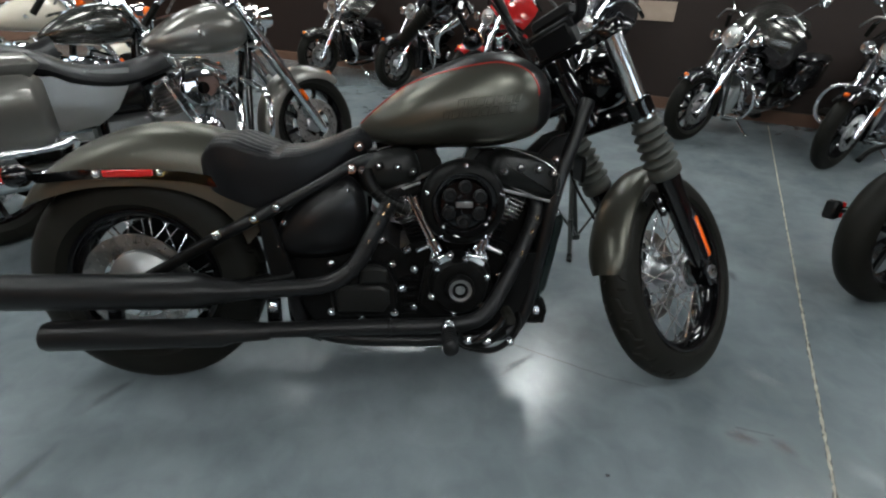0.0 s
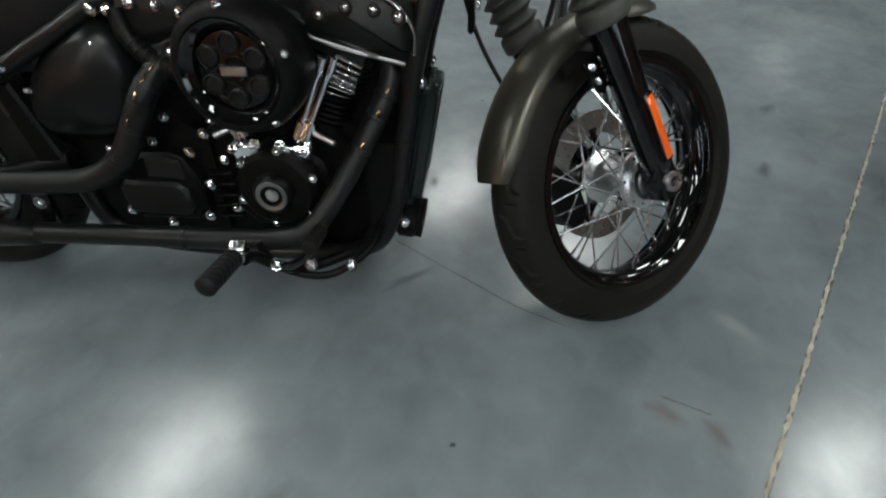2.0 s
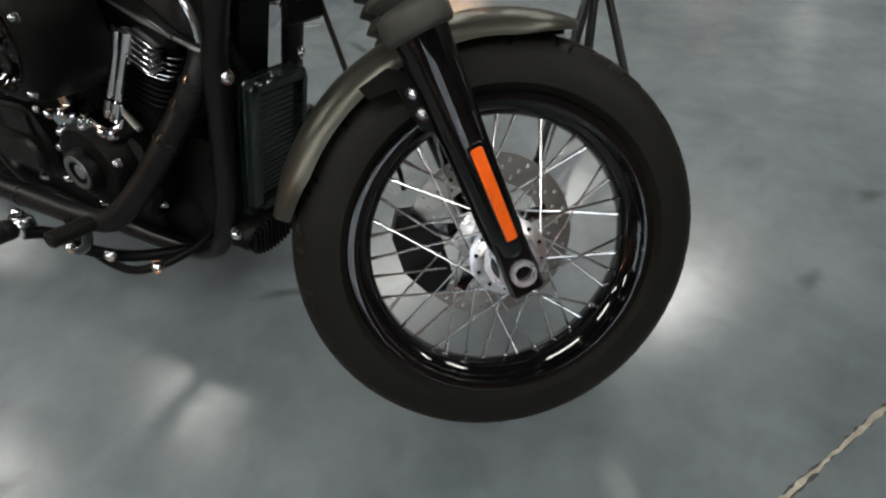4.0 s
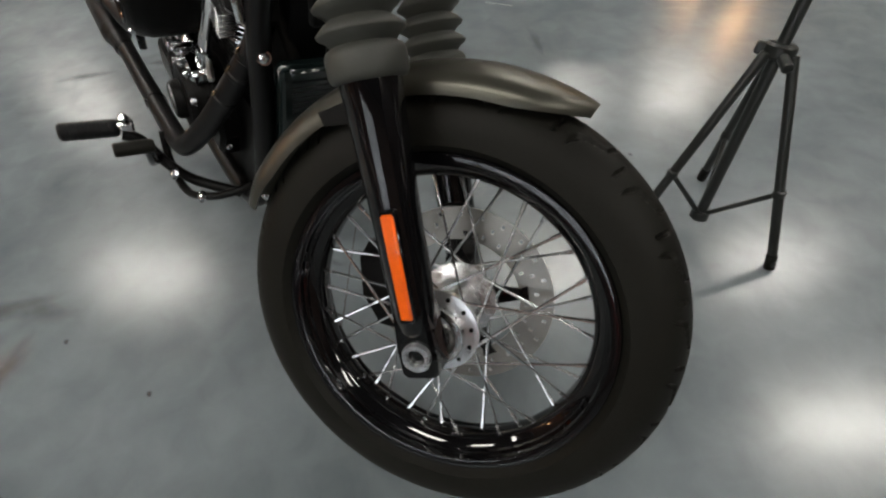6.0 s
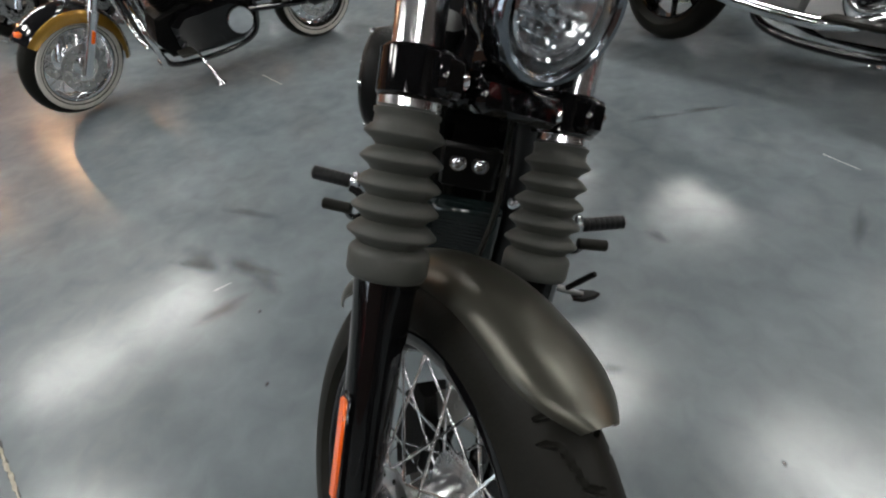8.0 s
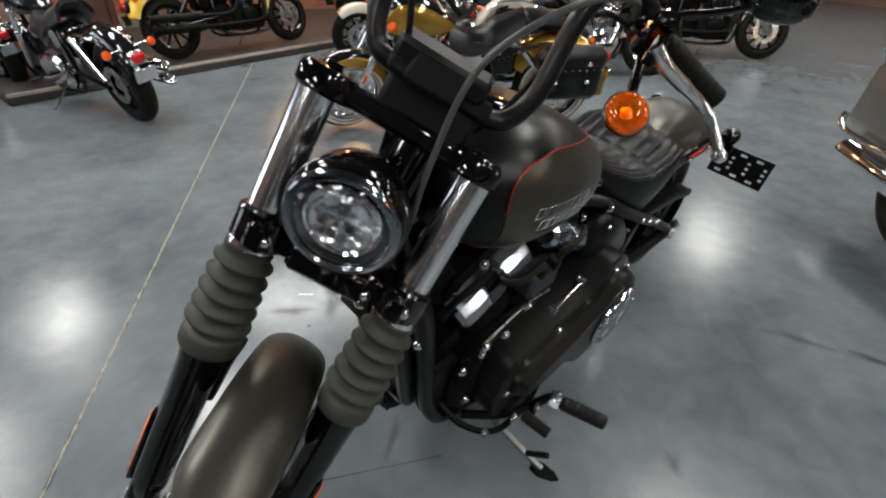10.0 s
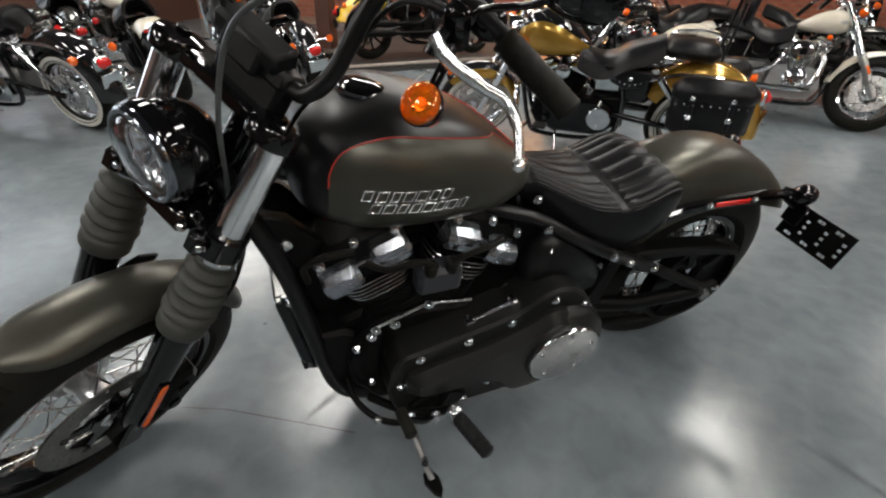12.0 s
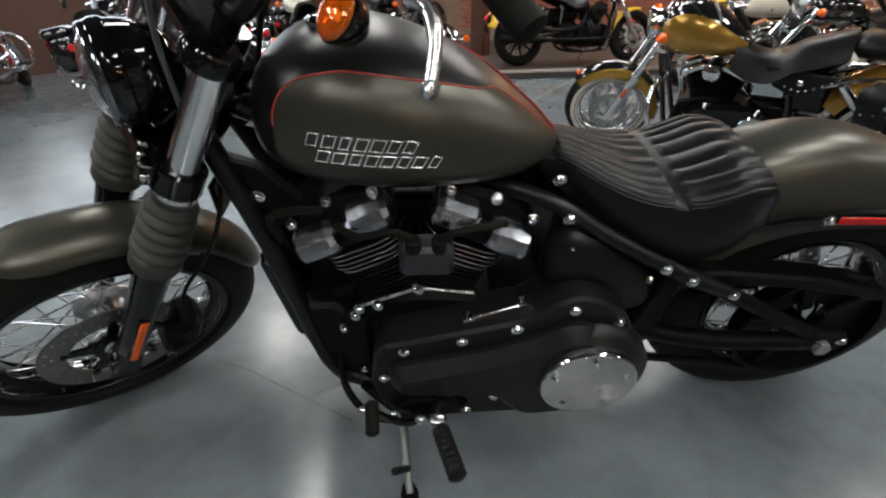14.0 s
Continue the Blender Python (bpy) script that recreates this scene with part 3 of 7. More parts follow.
def rim_geo(R, half):
    """A drop-centre steel rim about z."""
    p = [(R + 0.006, half), (R + 0.008, half - 0.004), (R - 0.004, half - 0.012), (R - 0.007, half - 0.02), (R - 0.016, half * 0.5), (R - 0.02, 0.008),
         (R - 0.02, -0.008), (R - 0.016, -half * 0.5), (R - 0.007, -half + 0.02), (R - 0.004, -half + 0.012), (R + 0.008, -half + 0.004), (R + 0.006, -half),
         (R - 0.005, -half - 0.001), (R - 0.009, -half + 0.001), (R - 0.01, -half + 0.006), (R - 0.007, -half + 0.008), (R - 0.008, -half + 0.013), (R - 0.0125, -half + 0.015), (R - 0.0135, -half + 0.02), (R - 0.022, -half * 0.45), (R - 0.0275, -0.013), (R - 0.0285, -0.006),
         (R - 0.0285, 0.006), (R - 0.0275, 0.013), (R - 0.022, half * 0.45), (R - 0.0135, half - 0.02), (R - 0.0125, half - 0.015), (R - 0.008, half - 0.013), (R - 0.007, half - 0.008), (R - 0.01, half - 0.006), (R - 0.009, half - 0.001), (R - 0.005, half + 0.001)]
    return lathe(p, 120, closed=True)


def spoke_set(parent, m, rim, flange, fl_half, count=40):
    """Crossed wire spokes with their nipples, one by one."""
    for i in range(count):
        side = 1 if i % 2 else -1
        group = (i // 2) % 2
        a_rim = 2 * math.pi * (i + 0.5) / count
        a_hub = a_rim + radians(48) * (1 if group else -1)
        p = Vector((flange * math.cos(a_hub), flange * math.sin(a_hub), side * fl_half))
        q = Vector((rim * math.cos(a_rim), rim * math.sin(a_rim), side * 0.006))
        d = (q - p).normalized()
        s = part("spoke", turned(joined(rod(p, q, 0.0023, 6), rod(q - d * 0.022, q + d * 0.004, 0.0034, 6)), m), polished, parent)


def bolt_geo(p, d, r=0.008, h=0.007):
    """A domed hexagon bolt head with its washer at p, facing d."""
    dome = lathe([(r * 0.98, h * 0.55), (r * 0.9, h * 0.8), (r * 0.6, h * 1.05), (r * 0.25, h * 1.16), (0, h * 1.18)], 12)
    return turned(joined(cyl(r * 1.35, 0.002, 14), turned(joined(cyl(r, h * 0.6, 6, 0.0008), dome), at(0, 0, 0.002))), along(p, d))


# front wheel
fw = FK @ YAXIS
front_wheel = part("front_wheel", turned(rim_geo(0.241, 0.046), fw), gloss_black, bike, "black laced wire wheel with chrome hub")
part("tyre", turned(tyre_geo(0.334, 0.055, 0.244, 1100, True, 64), fw), rubber, front_wheel, "black rubber tyre with shoulder grooves")
hub_prof = [(0.012, -0.075), (0.026, -0.075), (0.03, -0.07), (0.05, -0.06), (0.062, -0.058), (0.062, -0.051), (0.04, -0.044), (0.03, -0.02), (0.03, 0.02),
            (0.04, 0.044), (0.062, 0.051), (0.062, 0.058), (0.05, 0.06), (0.03, 0.07), (0.026, 0.075), (0.012, 0.075)]
part("hub", turned(lathe(hub_prof, 40, closed=True), fw), alloy_bright, front_wheel, "polished hub")
for k in range(12):
    a = radians(30 * k)
    part("hub_hole", turned(cyl(0.0036, 0.0022, 10), fw @ at(0.0525 * math.cos(a), 0.0525 * math.sin(a), -0.0605)), gloss_black, front_wheel)
part("hub_ring", turned(lathe([(0.034, -0.078), (0.044, -0.078), (0.045, -0.068), (0.034, -0.068)], 32, closed=True), fw), polished, front_wheel)
spoke_set(front_wheel, fw, 0.219, 0.057, 0.054)
disc = ring_of_cells(0.098, 0.15, 7, 150, 0.005, lambda j, i: (j in (1, 3, 5)) and (i + 2 * j) % 6 == 0)
part("brake_disc", turned(disc, fw @ at(0, 0, 0.066)), disc_steel, front_wheel, "drilled steel brake disc")
carrier = []
for k in range(5):
    a = 72 * k
    carrier.append(turned(slab([(0.04, -0.018), (0.1, -0.009), (0.112, -0.013), (0.112, 0.013), (0.1, 0.009), (0.04, 0.018)], 0.006, 0.001), at(0, 0, 0.062, 0, 0, a)))
    carrier.append(turned(cyl(0.008, 0.006, 12, 0.001), Matrix.Rotation(radians(a), 4, "Z") @ at(0.104, 0, 0.067)))
part("disc_carrier", turned(joined(lathe([(0.03, 0.06), (0.05, 0.06), (0.05, 0.07), (0.03, 0.07)], 30, closed=True), *carrier), fw), gloss_black, front_wheel)
part("axle", turned(cyl(0.011, 0.262, 16), fw @ at(0, 0, -0.13)), gloss_black, front_wheel)
part("axle_ring", turned(lathe([(0.0125, 0), (0.019, 0), (0.02, 0.003), (0.02, 0.012), (0.0125, 0.012)], 24, closed=True), fw @ at(0, 0, -0.139)), alloy_bright, front_wheel, "bright axle end ring")

# fork legs, gaiters, clamps
def leaning(c):
    """The fork's frame with a leg that leans off its axis by c sideways and a little ahead."""
    return FK @ Matrix(((1, 0, 0.028, -0.002), (0, 1, c, 0), (0, 0, 1, 0), (0, 0, 0, 1)))


for sy in (-1, 1):
    y = 0.11 * sy
    LEG = leaning(-0.036 if sy < 0 else -0.012)
    slider = lathe([(0, 0.022), (0.02, 0.024), (0.026, 0.034), (0.029, 0.06), (0.03, 0.1), (0.031, 0.2), (0.034, 0.3), (0.036, 0.33), (0.036, 0.36), (0, 0.36)], 32)
    lug = turned(slab([(-0.026, -0.03), (-0.02, -0.036), (0.02, -0.036), (0.026, -0.03), (0.027, 0.0), (0.024, 0.06), (-0.024, 0.06), (-0.027, 0.0)], 0.044, 0.005), at(0, -0.022 * sy, 0) @ Matrix(((1, 0, 0, 0), (0, 0, sy, 0), (0, 1, 0, 0), (0, 0, 0, 1))))
    leg = part("fork_slider", turned(joined(slider, lug), LEG @ at(0, y, 0)), gloss_black, bike, "gloss black fork slider")
    bell = [(0.034, 0.338), (0.043, 0.34), (0.0455, 0.346), (0.0455, 0.366), (0.043, 0.372)]
    for k in range(5):
        z0 = 0.376 + 0.0262 * k
        r = 0.049 - 0.0015 * k
        bell += [(r - 0.013, z0), (r - 0.009, z0 + 0.005), (r, z0 + 0.011), (r + 0.0005, z0 + 0.014), (r - 0.008, z0 + 0.022)]
    bell += [(0.034, 0.512), (0.036, 0.514), (0.036, 0.518), (0.03, 0.52)]
    part("fork_gaiter", turned(lathe(bell, 36), LEG @ at(0, y, 0)), gaiter_rubber, bike, "dusty ribbed rubber fork gaiter", 60)
    part("fork_tube", turned(joined(cyl(0.0265, 0.27, 28), turned(cyl(0.034, 0.012, 28, 0.002), at(0, 0, 0.004))), LEG @ at(0, y, 0.515)), fork_chrome, bike, "chrome upper fork tube")
    refl = turned(joined(cbox(0.017, 0.006, 0.135, 0.003)), at(0, 0, 0))
    part("side_reflector", turned(refl, LEG @ at(0.004, y + 0.0345 * sy, 0.125)), amber, leg, "orange fork reflector")
    part("reflector_base", turned(cbox(0.022, 0.008, 0.145, 0.002), LEG @ at(0.004, y + 0.0305 * sy, 0.125)), gloss_black, leg)
    stay = slab([(-0.01, 0.235), (-0.012, 0.30), (-0.045, 0.325), (-0.09, 0.318), (-0.085, 0.3), (-0.045, 0.297), (-0.04, 0.235), (-0.026, 0.225)], 0.008, 0.002)
    part("fender_stay", turned(stay, FK @ at(0, (0.075 if sy > 0 else -0.09), 0) @ Matrix(((1, 0, 0, 0), (0, 0, 1, 0), (0, 1, 0, 0), (0, 0, 0, 1)))), matte_black, bike)
    for z in (0.254, 0.282):
        part("bolt", turned(bolt_geo((-0.029, 0.091 * sy, z), (0, sy, 0)), FK), chrome, bike)

lower = []
for sy in (-1, 1):
    lower.append(turned(cyl(0.042, 0.05, 28, 0.004), at(0, 0.11 * sy, 0)))
    lower.append(box_at(0.045, 0.104 * sy, 0.025, 0.03, 0.03, 0.04, 0.006))
lower.append(turned(cbox(0.075, 0.2, 0.042, 0.01), at(-0.012, 0, 0.024)))
lower.append(box_at(0.03, 0, 0.02, 0.03, 0.12, 0.04, 0.008))
part("lower_fork_clamp", turned(joined(*lower), leaning(-0.024) @ at(0, 0, 0.529)), gloss_black, bike)
upper = []
for sy in (-1, 1):
    leg_y = 0.11 * sy
    upper.append(turned(lathe([(0, 0), (0.038, 0), (0.042, 0.004), (0.042, 0.026), (0.036, 0.034), (0.02, 0.037), (0, 0.037)], 28), at(0, leg_y, 0)))
    upper.append(turned(cyl(0.012, 0.008, 6, 0.001), at(0, leg_y, 0.036)))
upper.append(turned(cbox(0.07, 0.2, 0.03, 0.008), at(-0.012, 0, 0.016)))
part("upper_fork_clamp", turned(joined(*upper), leaning(-0.024) @ at(0, 0, 0.757)), gloss_black, bike)
part("steering_stem", turned(cyl(0.034, 0.2, 24, 0.003), FK @ at(-0.045, 0, 0.575)), gloss_black, bike)
for sy in (-1, 1):
    for x, y, z in ((0.062, 0.104, 0.554), (0.048, 0.045, 0.546)):
        part("bolt", turned(bolt_geo((x, y * sy, z), (1, 0, 0), 0.0075), FK), chrome, bike)
    part("bolt", turned(bolt_geo((0.04, 0.108 * sy, 0.775), (1, 0, 0), 0.006), FK), chrome, bike)

# front fender
FR = 0.354


def front_fender(s, t):
    a = radians(143.5 - s * 95.5)
    tip = max(0.0, (s - 0.82) / 0.18)
    rear = max(0.0, (0.14 - s) / 0.14)
    half = 0.063 * (1 - 0.62 * tip ** 3.0) * (1 - 0.3 * rear ** 2)
    b = (t - 0.5) * 2
    ang = b * radians(98)
    y = half * math.copysign(abs(math.sin(ang)) ** 0.95, ang)
    drop = 0.038 * (1 - math.cos(ang)) ** 1.0 * (1 - 0.6 * tip ** 1.5) * (1 - 0.3 * rear)
    r = FR + 0.008 - drop
    return FK @ Vector((r * math.cos(a), y, r * math.sin(a)))


part("front_fender", shell(front_fender, 56, 22, 0.003), paint_olive, bike, "olive grey satin front fender")

# headlamp
HL = FK @ at(0.01, -0.026, 0.676) @ Matrix.Rotation(radians(90 + 24), 4, "Y") @ Matrix.Scale(0.765, 4) @ at(0, 0, 0.028)
bucket = lathe([(0, -0.05), (0.03, -0.047), (0.056, -0.038), (0.076, -0.02), (0.088, 0.0), (0.096, 0.022), (0.1, 0.046), (0.102, 0.064), (0.106, 0.068), (0.106, 0.085), (0.1, 0.1), (0.092, 0.105), (0.086, 0.1), (0.084, 0.08), (0, 0.05)], 56)
headlamp = part("headlamp", turned(bucket, HL), gloss_black, bike, "round gloss black headlamp")
part("reflector_bowl", turned(lathe([(0.068, 0.096), (0.064, 0.088), (0.056, 0.078), (0.044, 0.069), (0.03, 0.063), (0.012, 0.06), (0, 0.06)], 48), HL), lamp_chrome, headlamp, "bright reflector bowl")
# small mirrors below a fluted bar, each turned its own way; up is -x here
tiles = random.Random(5)
segs = []
for row in range(3):
    for col in range(6 - row):
        y = (col - (5 - row) / 2) * 0.0172
        x = 0.014 + 0.0165 * row
        z = 0.064 + 0.34 * (x * x + y * y) / 0.06
        segs.append(turned(cbox(0.0135, 0.0145, 0.004, 0.0008), at(x, y, z, tiles.uniform(-16, 16), -tiles.uniform(8, 38), tiles.uniform(-8, 8))))
part("mirror_tiles", turned(joined(*segs), HL), chrome, headlamp, "small faceted mirrors", 10)
part("fluted_bar", turned(joined(*[turned(cyl(0.0026, 0.014, 10, 0.0005), at(-0.001, -0.044 + 0.0055 * k, 0.072 + 0.006 * abs(k - 8) / 8)) for k in range(17)]), HL), polished, headlamp)
part("bulb_cap", turned(lathe([(0, 0.012), (0.008, 0.009), (0.0125, 0.0), (0.0125, -0.02), (0, -0.02)], 24), HL @ at(0.004, -0.008, 0.084)), chrome, headlamp)
part("bezel_ring", turned(lathe([(0.08, 0.096), (0.094, 0.106), (0.101, 0.1), (0.1, 0.107), (0.095, 0.1125), (0.088, 0.113), (0.08, 0.104)], 56, closed=True), HL), smoked, headlamp, "smoked dark chrome bezel")
part("inner_ring", turned(lathe([(0.07, 0.0935), (0.082, 0.1), (0.083, 0.096), (0.07, 0.0895)], 48, closed=True), HL), gloss_black, headlamp)
part("chrome_ring", turned(lathe([(0.0625, 0.0945), (0.066, 0.098), (0.0695, 0.0955), (0.068, 0.09), (0.0625, 0.09)], 48, closed=True), HL), chrome, headlamp)
lens = part("lens", turned(lathe([(0.089, 0.1), (0.08, 0.112), (0.06, 0.124), (0.03, 0.131), (0, 0.133), (0, 0.13), (0.03, 0.128), (0.06, 0.121), (0.079, 0.109), (0.086, 0.098)], 48), HL), glass, headlamp, "clear curved lens")
lens.visible_shadow = False
part("headlamp_bracket", turned(joined(rod((0.01, 0, 0.585), (-0.01, 0, 0.63), 0.014), box_at(-0.02, 0, 0.6, 0.05, 0.06, 0.02)), FK), gloss_black, bike)

# handlebar
bar_half = [(0.004, 0, 0.836), (0.005, 0.07, 0.838), (0.003, 0.1, 0.85), (0.002, 0.118, 0.9), (0.0, 0.114, 1.0), (-0.004, 0.125, 1.05), (-0.02, 0.15, 1.078), (-0.05, 0.19, 1.085), (-0.09, 0.24, 1.08), (-0.113, 0.271, 1.072), (-0.133, 0.39, 1.055)]
bar_pts = [(x, -y, z) for x, y, z in bar_half[:0:-1]] + bar_half
part("handlebar", turned(tube(spline(bar_pts, 6), 0.0135, 14), FK), paint_black_satin, bike, "satin black raised handlebar")
part("riser", turned(joined(box_at(-0.005, 0, 0.815, 0.044, 0.135, 0.07, 0.008), box_at(0.002, 0, 0.842, 0.05, 0.15, 0.03, 0.006)), FK), plastic_black, bike, "black handlebar riser block")
gauge = joined(box_at(0.018, -0.008, 0.866, 0.05, 0.132, 0.034, 0.007, 0, 25, 0), box_at(0.03, -0.008, 0.846, 0.03, 0.08, 0.045, 0.006))
part("gauge_housing", turned(gauge, FK), plastic_black, bike, "matte black instrument housing")
for sy in (-1, 1):
    a, b = Vector((-0.113, 0.278 * sy, 1.071)), Vector((-0.135, 0.403 * sy, 1.053))
    d = (b - a).normalized()
    gm = along(a - d * 0.02, d)
    prof = [(0.012, 0), (0.021, 0), (0.022, 0.004), (0.019, 0.01)]
    for k in range(8):
        prof += [(0.0206, 0.014 + k * 0.014), (0.021, 0.016 + k * 0.014), (0.021, 0.0255 + k * 0.014), (0.0206, 0.027 + k * 0.014)]
    prof += [(0.021, 0.132), (0.021, 0.142), (0.012, 0.146), (0, 0.146)]
    part("grip", turned(lathe(prof, 24), FK @ gm), rubber, bike, "black rubber grip")
    part("switch_housing", turned(joined(turned(cbox(0.05, 0.05, 0.055, 0.012), along(a - d * 0.055, d)), turned(cbox(0.03, 0.04, 0.03, 0.006), along(a - d * 0.07 + Vector((0.03, 0, -0.008)), d))), FK), gloss_black, bike)
    lv = [(0.008, 0.22 * sy, 1.026), (0.004, 0.25 * sy, 1.014), (-0.02, 0.3 * sy, 1.013), (-0.042, 0.335 * sy, 1.014), (-0.039, 0.37 * sy, 0.999), (-0.03, 0.402 * sy, 0.968)]
    V1, F1 = tube(spline(lv, 6), [0.0125] * 6 + [0.0125] * 6 + [0.0105] * 12 + [0.0085] * 7, 12, flat=0.8)
    lev = part("lever", turned(joined((V1, F1), turned(lathe([(0, -0.011), (0.007, -0.009), (0.011, 0), (0.007, 0.009), (0, 0.011)], 16), at(-0.029, 0.405 * sy, 0.965))), FK), polished, bike, "polished alloy hand lever")
    part("lever_bracket", turned(joined(turned(cbox(0.075, 0.035, 0.03, 0.008), at(-0.03, 0.222 * sy, 1.05, 0, -35, 0)), rod((0.004, 0.224 * sy, 1.004), (0.004, 0.224 * sy, 1.042), 0.009, 12, 0.001)), FK), gloss_black, bike)
    sm = FK @ at(-0.021, 0.246 * sy, 0.942)
    face = sm @ Matrix.Rotation(radians(-10 if sy > 0 else 8), 4, "Z") @ Matrix.Rotation(radians(80), 4, "Y") @ Matrix.Scale(0.8, 4)
    sig = part("turn_signal", turned(lathe([(0, -0.045), (0.018, -0.042), (0.034, -0.026), (0.04, -0.004), (0.041, 0.004), (0.038, 0.006), (0, 0.004)], 32), face), gloss_black, bike, "round turn signal with amber lens")
    dome = [(0.0385, 0.004), (0.0385, 0.009), (0.036, 0.0135), (0.03, 0.0185), (0.02, 0.0225), (0.01, 0.0242), (0, 0.0247), (0, 0.0227), (0.01, 0.0222), (0.0195, 0.0206), (0.029, 0.0168), (0.0345, 0.0125), (0.0365, 0.0085), (0.0365, 0.004)]
    signal_lens = part("signal_lens", turned(lathe(dome, 40), face), amber_clear, sig, "clear amber domed lens", 50)
    signal_lens.visible_shadow = False
    part("signal_reflector", turned(lathe([(0.036, 0.0115), (0.033, 0.0075), (0.024, 0.0052), (0.012, 0.0046), (0, 0.0046)], 10), face), chrome, sig, "", 5)
    part("signal_bulb", turned(lathe([(0, 0.0175), (0.0055, 0.0155), (0.0085, 0.0105), (0.007, 0.005), (0, 0.0046)], 16), face), signal_glass, sig, "yellow bulb behind the lens")
    part("signal_stem", turned(rod((-0.028, 0.244 * sy, 0.955), (-0.05, 0.222 * sy, 1.05), 0.008), FK), gloss_black, sig)
for sy in (-1, 1):
    mm = FK @ at(-0.012, 0.318 * sy, 1.177) @ Matrix.Rotation(radians(-84), 4, "Y") @ Matrix.Diagonal((0.52, 0.84, 0.9, 1.0))
    mir = part("mirror", turned(lathe([(0, -0.026), (0.04, -0.024), (0.07, -0.014), (0.083, 0.0), (0.084, 0.006), (0.081, 0.008), (0.079, 0.004)], 40), mm), gloss_black, bike, "oval black mirror", 50)
    part("mirror_glass", turned(lathe([(0, 0.003), (0.08, 0.003), (0.08, 0.0055), (0, 0.0055)], 40), mm), chrome, mir)
    part("mirror_stem", turned(tube(spline([(-0.04, 0.222 * sy, 1.055), (-0.035, 0.235 * sy, 1.085), (-0.02, 0.28 * sy, 1.115), (-0.008, 0.31 * sy, 1.14), (-0.012, 0.318 * sy, 1.16)], 5), 0.0052, 10), FK), gloss_black, mir)
# cables
cables = [[(-0.05, 0.19, 1.06), (0.03, 0.16, 1.05), (0.1, 0.1, 1.0), (0.118, 0.05, 0.93), (0.105, 0.026, 0.86), (0.068, 0.036, 0.75), (0.012, 0.057, 0.641), (-0.03, 0.06, 0.56)],
          [(-0.05, -0.2, 1.06), (0.04, -0.15, 1.03), (0.06, -0.1, 0.95), (0.03, -0.06, 0.86), (-0.04, -0.03, 0.72), (-0.09, -0.03, 0.6)],
          [(-0.09, 0.21, 1.06), (-0.03, 0.135, 1.03), (-0.02, 0.11, 0.93), (-0.03, 0.09, 0.85), (-0.06, 0.06, 0.79), (-0.1, 0.03, 0.7)]]
for c in cables:
    first = c is cables[0]
    part("cable", turned(tube(spline(c, 8), 0.0042, 8), FK), cable_grey if first else plastic_black, bike, "thin grey control cable" if first else "thin black control cable")
part("brake_hose", turned(tube(spline([(-0.05, 0.06, 0.6), (-0.075, 0.09, 0.5), (-0.09, 0.1, 0.4), (-0.1, 0.085, 0.3), (-0.09, 0.08, 0.2), (-0.1, 0.085, 0.14)], 8), 0.0045, 8), FK), rubber, bike)
cal = slab([(-0.165, 0.02), (-0.145, -0.035), (-0.115, -0.045), (-0.09, -0.02), (-0.08, 0.05), (-0.1, 0.105), (-0.13, 0.115), (-0.155, 0.085)], 0.07, 0.012)
part("brake_caliper", turned(joined(cal, turned(cyl(0.016, 0.01, 20, 0.002), at(-0.118, 0.0, 0.068)), turned(cyl(0.016, 0.01, 20, 0.002), at(-0.118, 0.062, 0.068))), FK @ at(0, 0.038, 0) @ Matrix(((1, 0, 0, 0), (0, 0, 1, 0), (0, 1, 0, 0), (0, 0, 0, 1)))), matte_black, bike, "black four-piston front brake caliper")

# rear wheel
rw = Matrix.Translation(REAR) @ YAXIS
rear_wheel = part("rear_wheel", turned(rim_geo(0.2, 0.055), rw), gloss_black, bike, "black rear wire wheel")
part("tyre", turned(tyre_geo(0.323, 0.074, 0.203, 880, True, 48), rw), rubber, rear_wheel, "wide black rear tyre")
part("hub", turned(lathe([(z and r, h) for r, h, z in [(0.012, -0.09, 1), (0.04, -0.085, 1), (0.06, -0.07, 1), (0.06, -0.06, 1), (0.04, -0.05, 1), (0.036, 0.05, 1), (0.06, 0.06, 1), (0.06, 0.07, 1), (0.03, 0.085, 1), (0.012, 0.09, 1)]], 36, closed=True), rw), chrome, rear_wheel)
spoke_set(rear_wheel, rw, 0.178, 0.054, 0.062)
part("brake_disc", turned(ring_of_cells(0.095, 0.146, 7, 150, 0.006, lambda j, i: j in (1, 3, 5) and (i + 2 * j) % 6 == 0), rw @ at(0, 0, -0.085)), steel, rear_wheel)
pul = [(0.06, 0.078), (0.15, 0.085), (0.156, 0.082), (0.156, 0.118), (0.16, 0.12), (0.16, 0.123), (0.15, 0.123), (0.148, 0.095), (0.06, 0.09)]
pulley = part("drive_pulley", turned(lathe(pul, 72, closed=True), rw), matte_black, rear_wheel, "black belt pulley")
for k in range(5):
    part("pulley_web", turned(turned(cbox(0.1, 0.03, 0.012, 0.003), at(0.1 * math.cos(k * 1.2566), 0.1 * math.sin(k * 1.2566), 0.1, 0, 0, 72 * k)), rw), matte_black, rear_wheel)
belt = [(REAR.x + 0.158 * math.cos(radians(a)), 0.104, REAR.z + 0.158 * math.sin(radians(a))) for a in range(83, 285, 12)]
belt = [(0.55, 0.104, 0.41)] + belt + [(0.55, 0.104, 0.25)]
part("drive_belt", tube(belt, 0.013, 8, flat=0.3), rubber, bike)
settled = set(bike.children_recursive)  # wheels and fork are placed for good; the rest is turned below
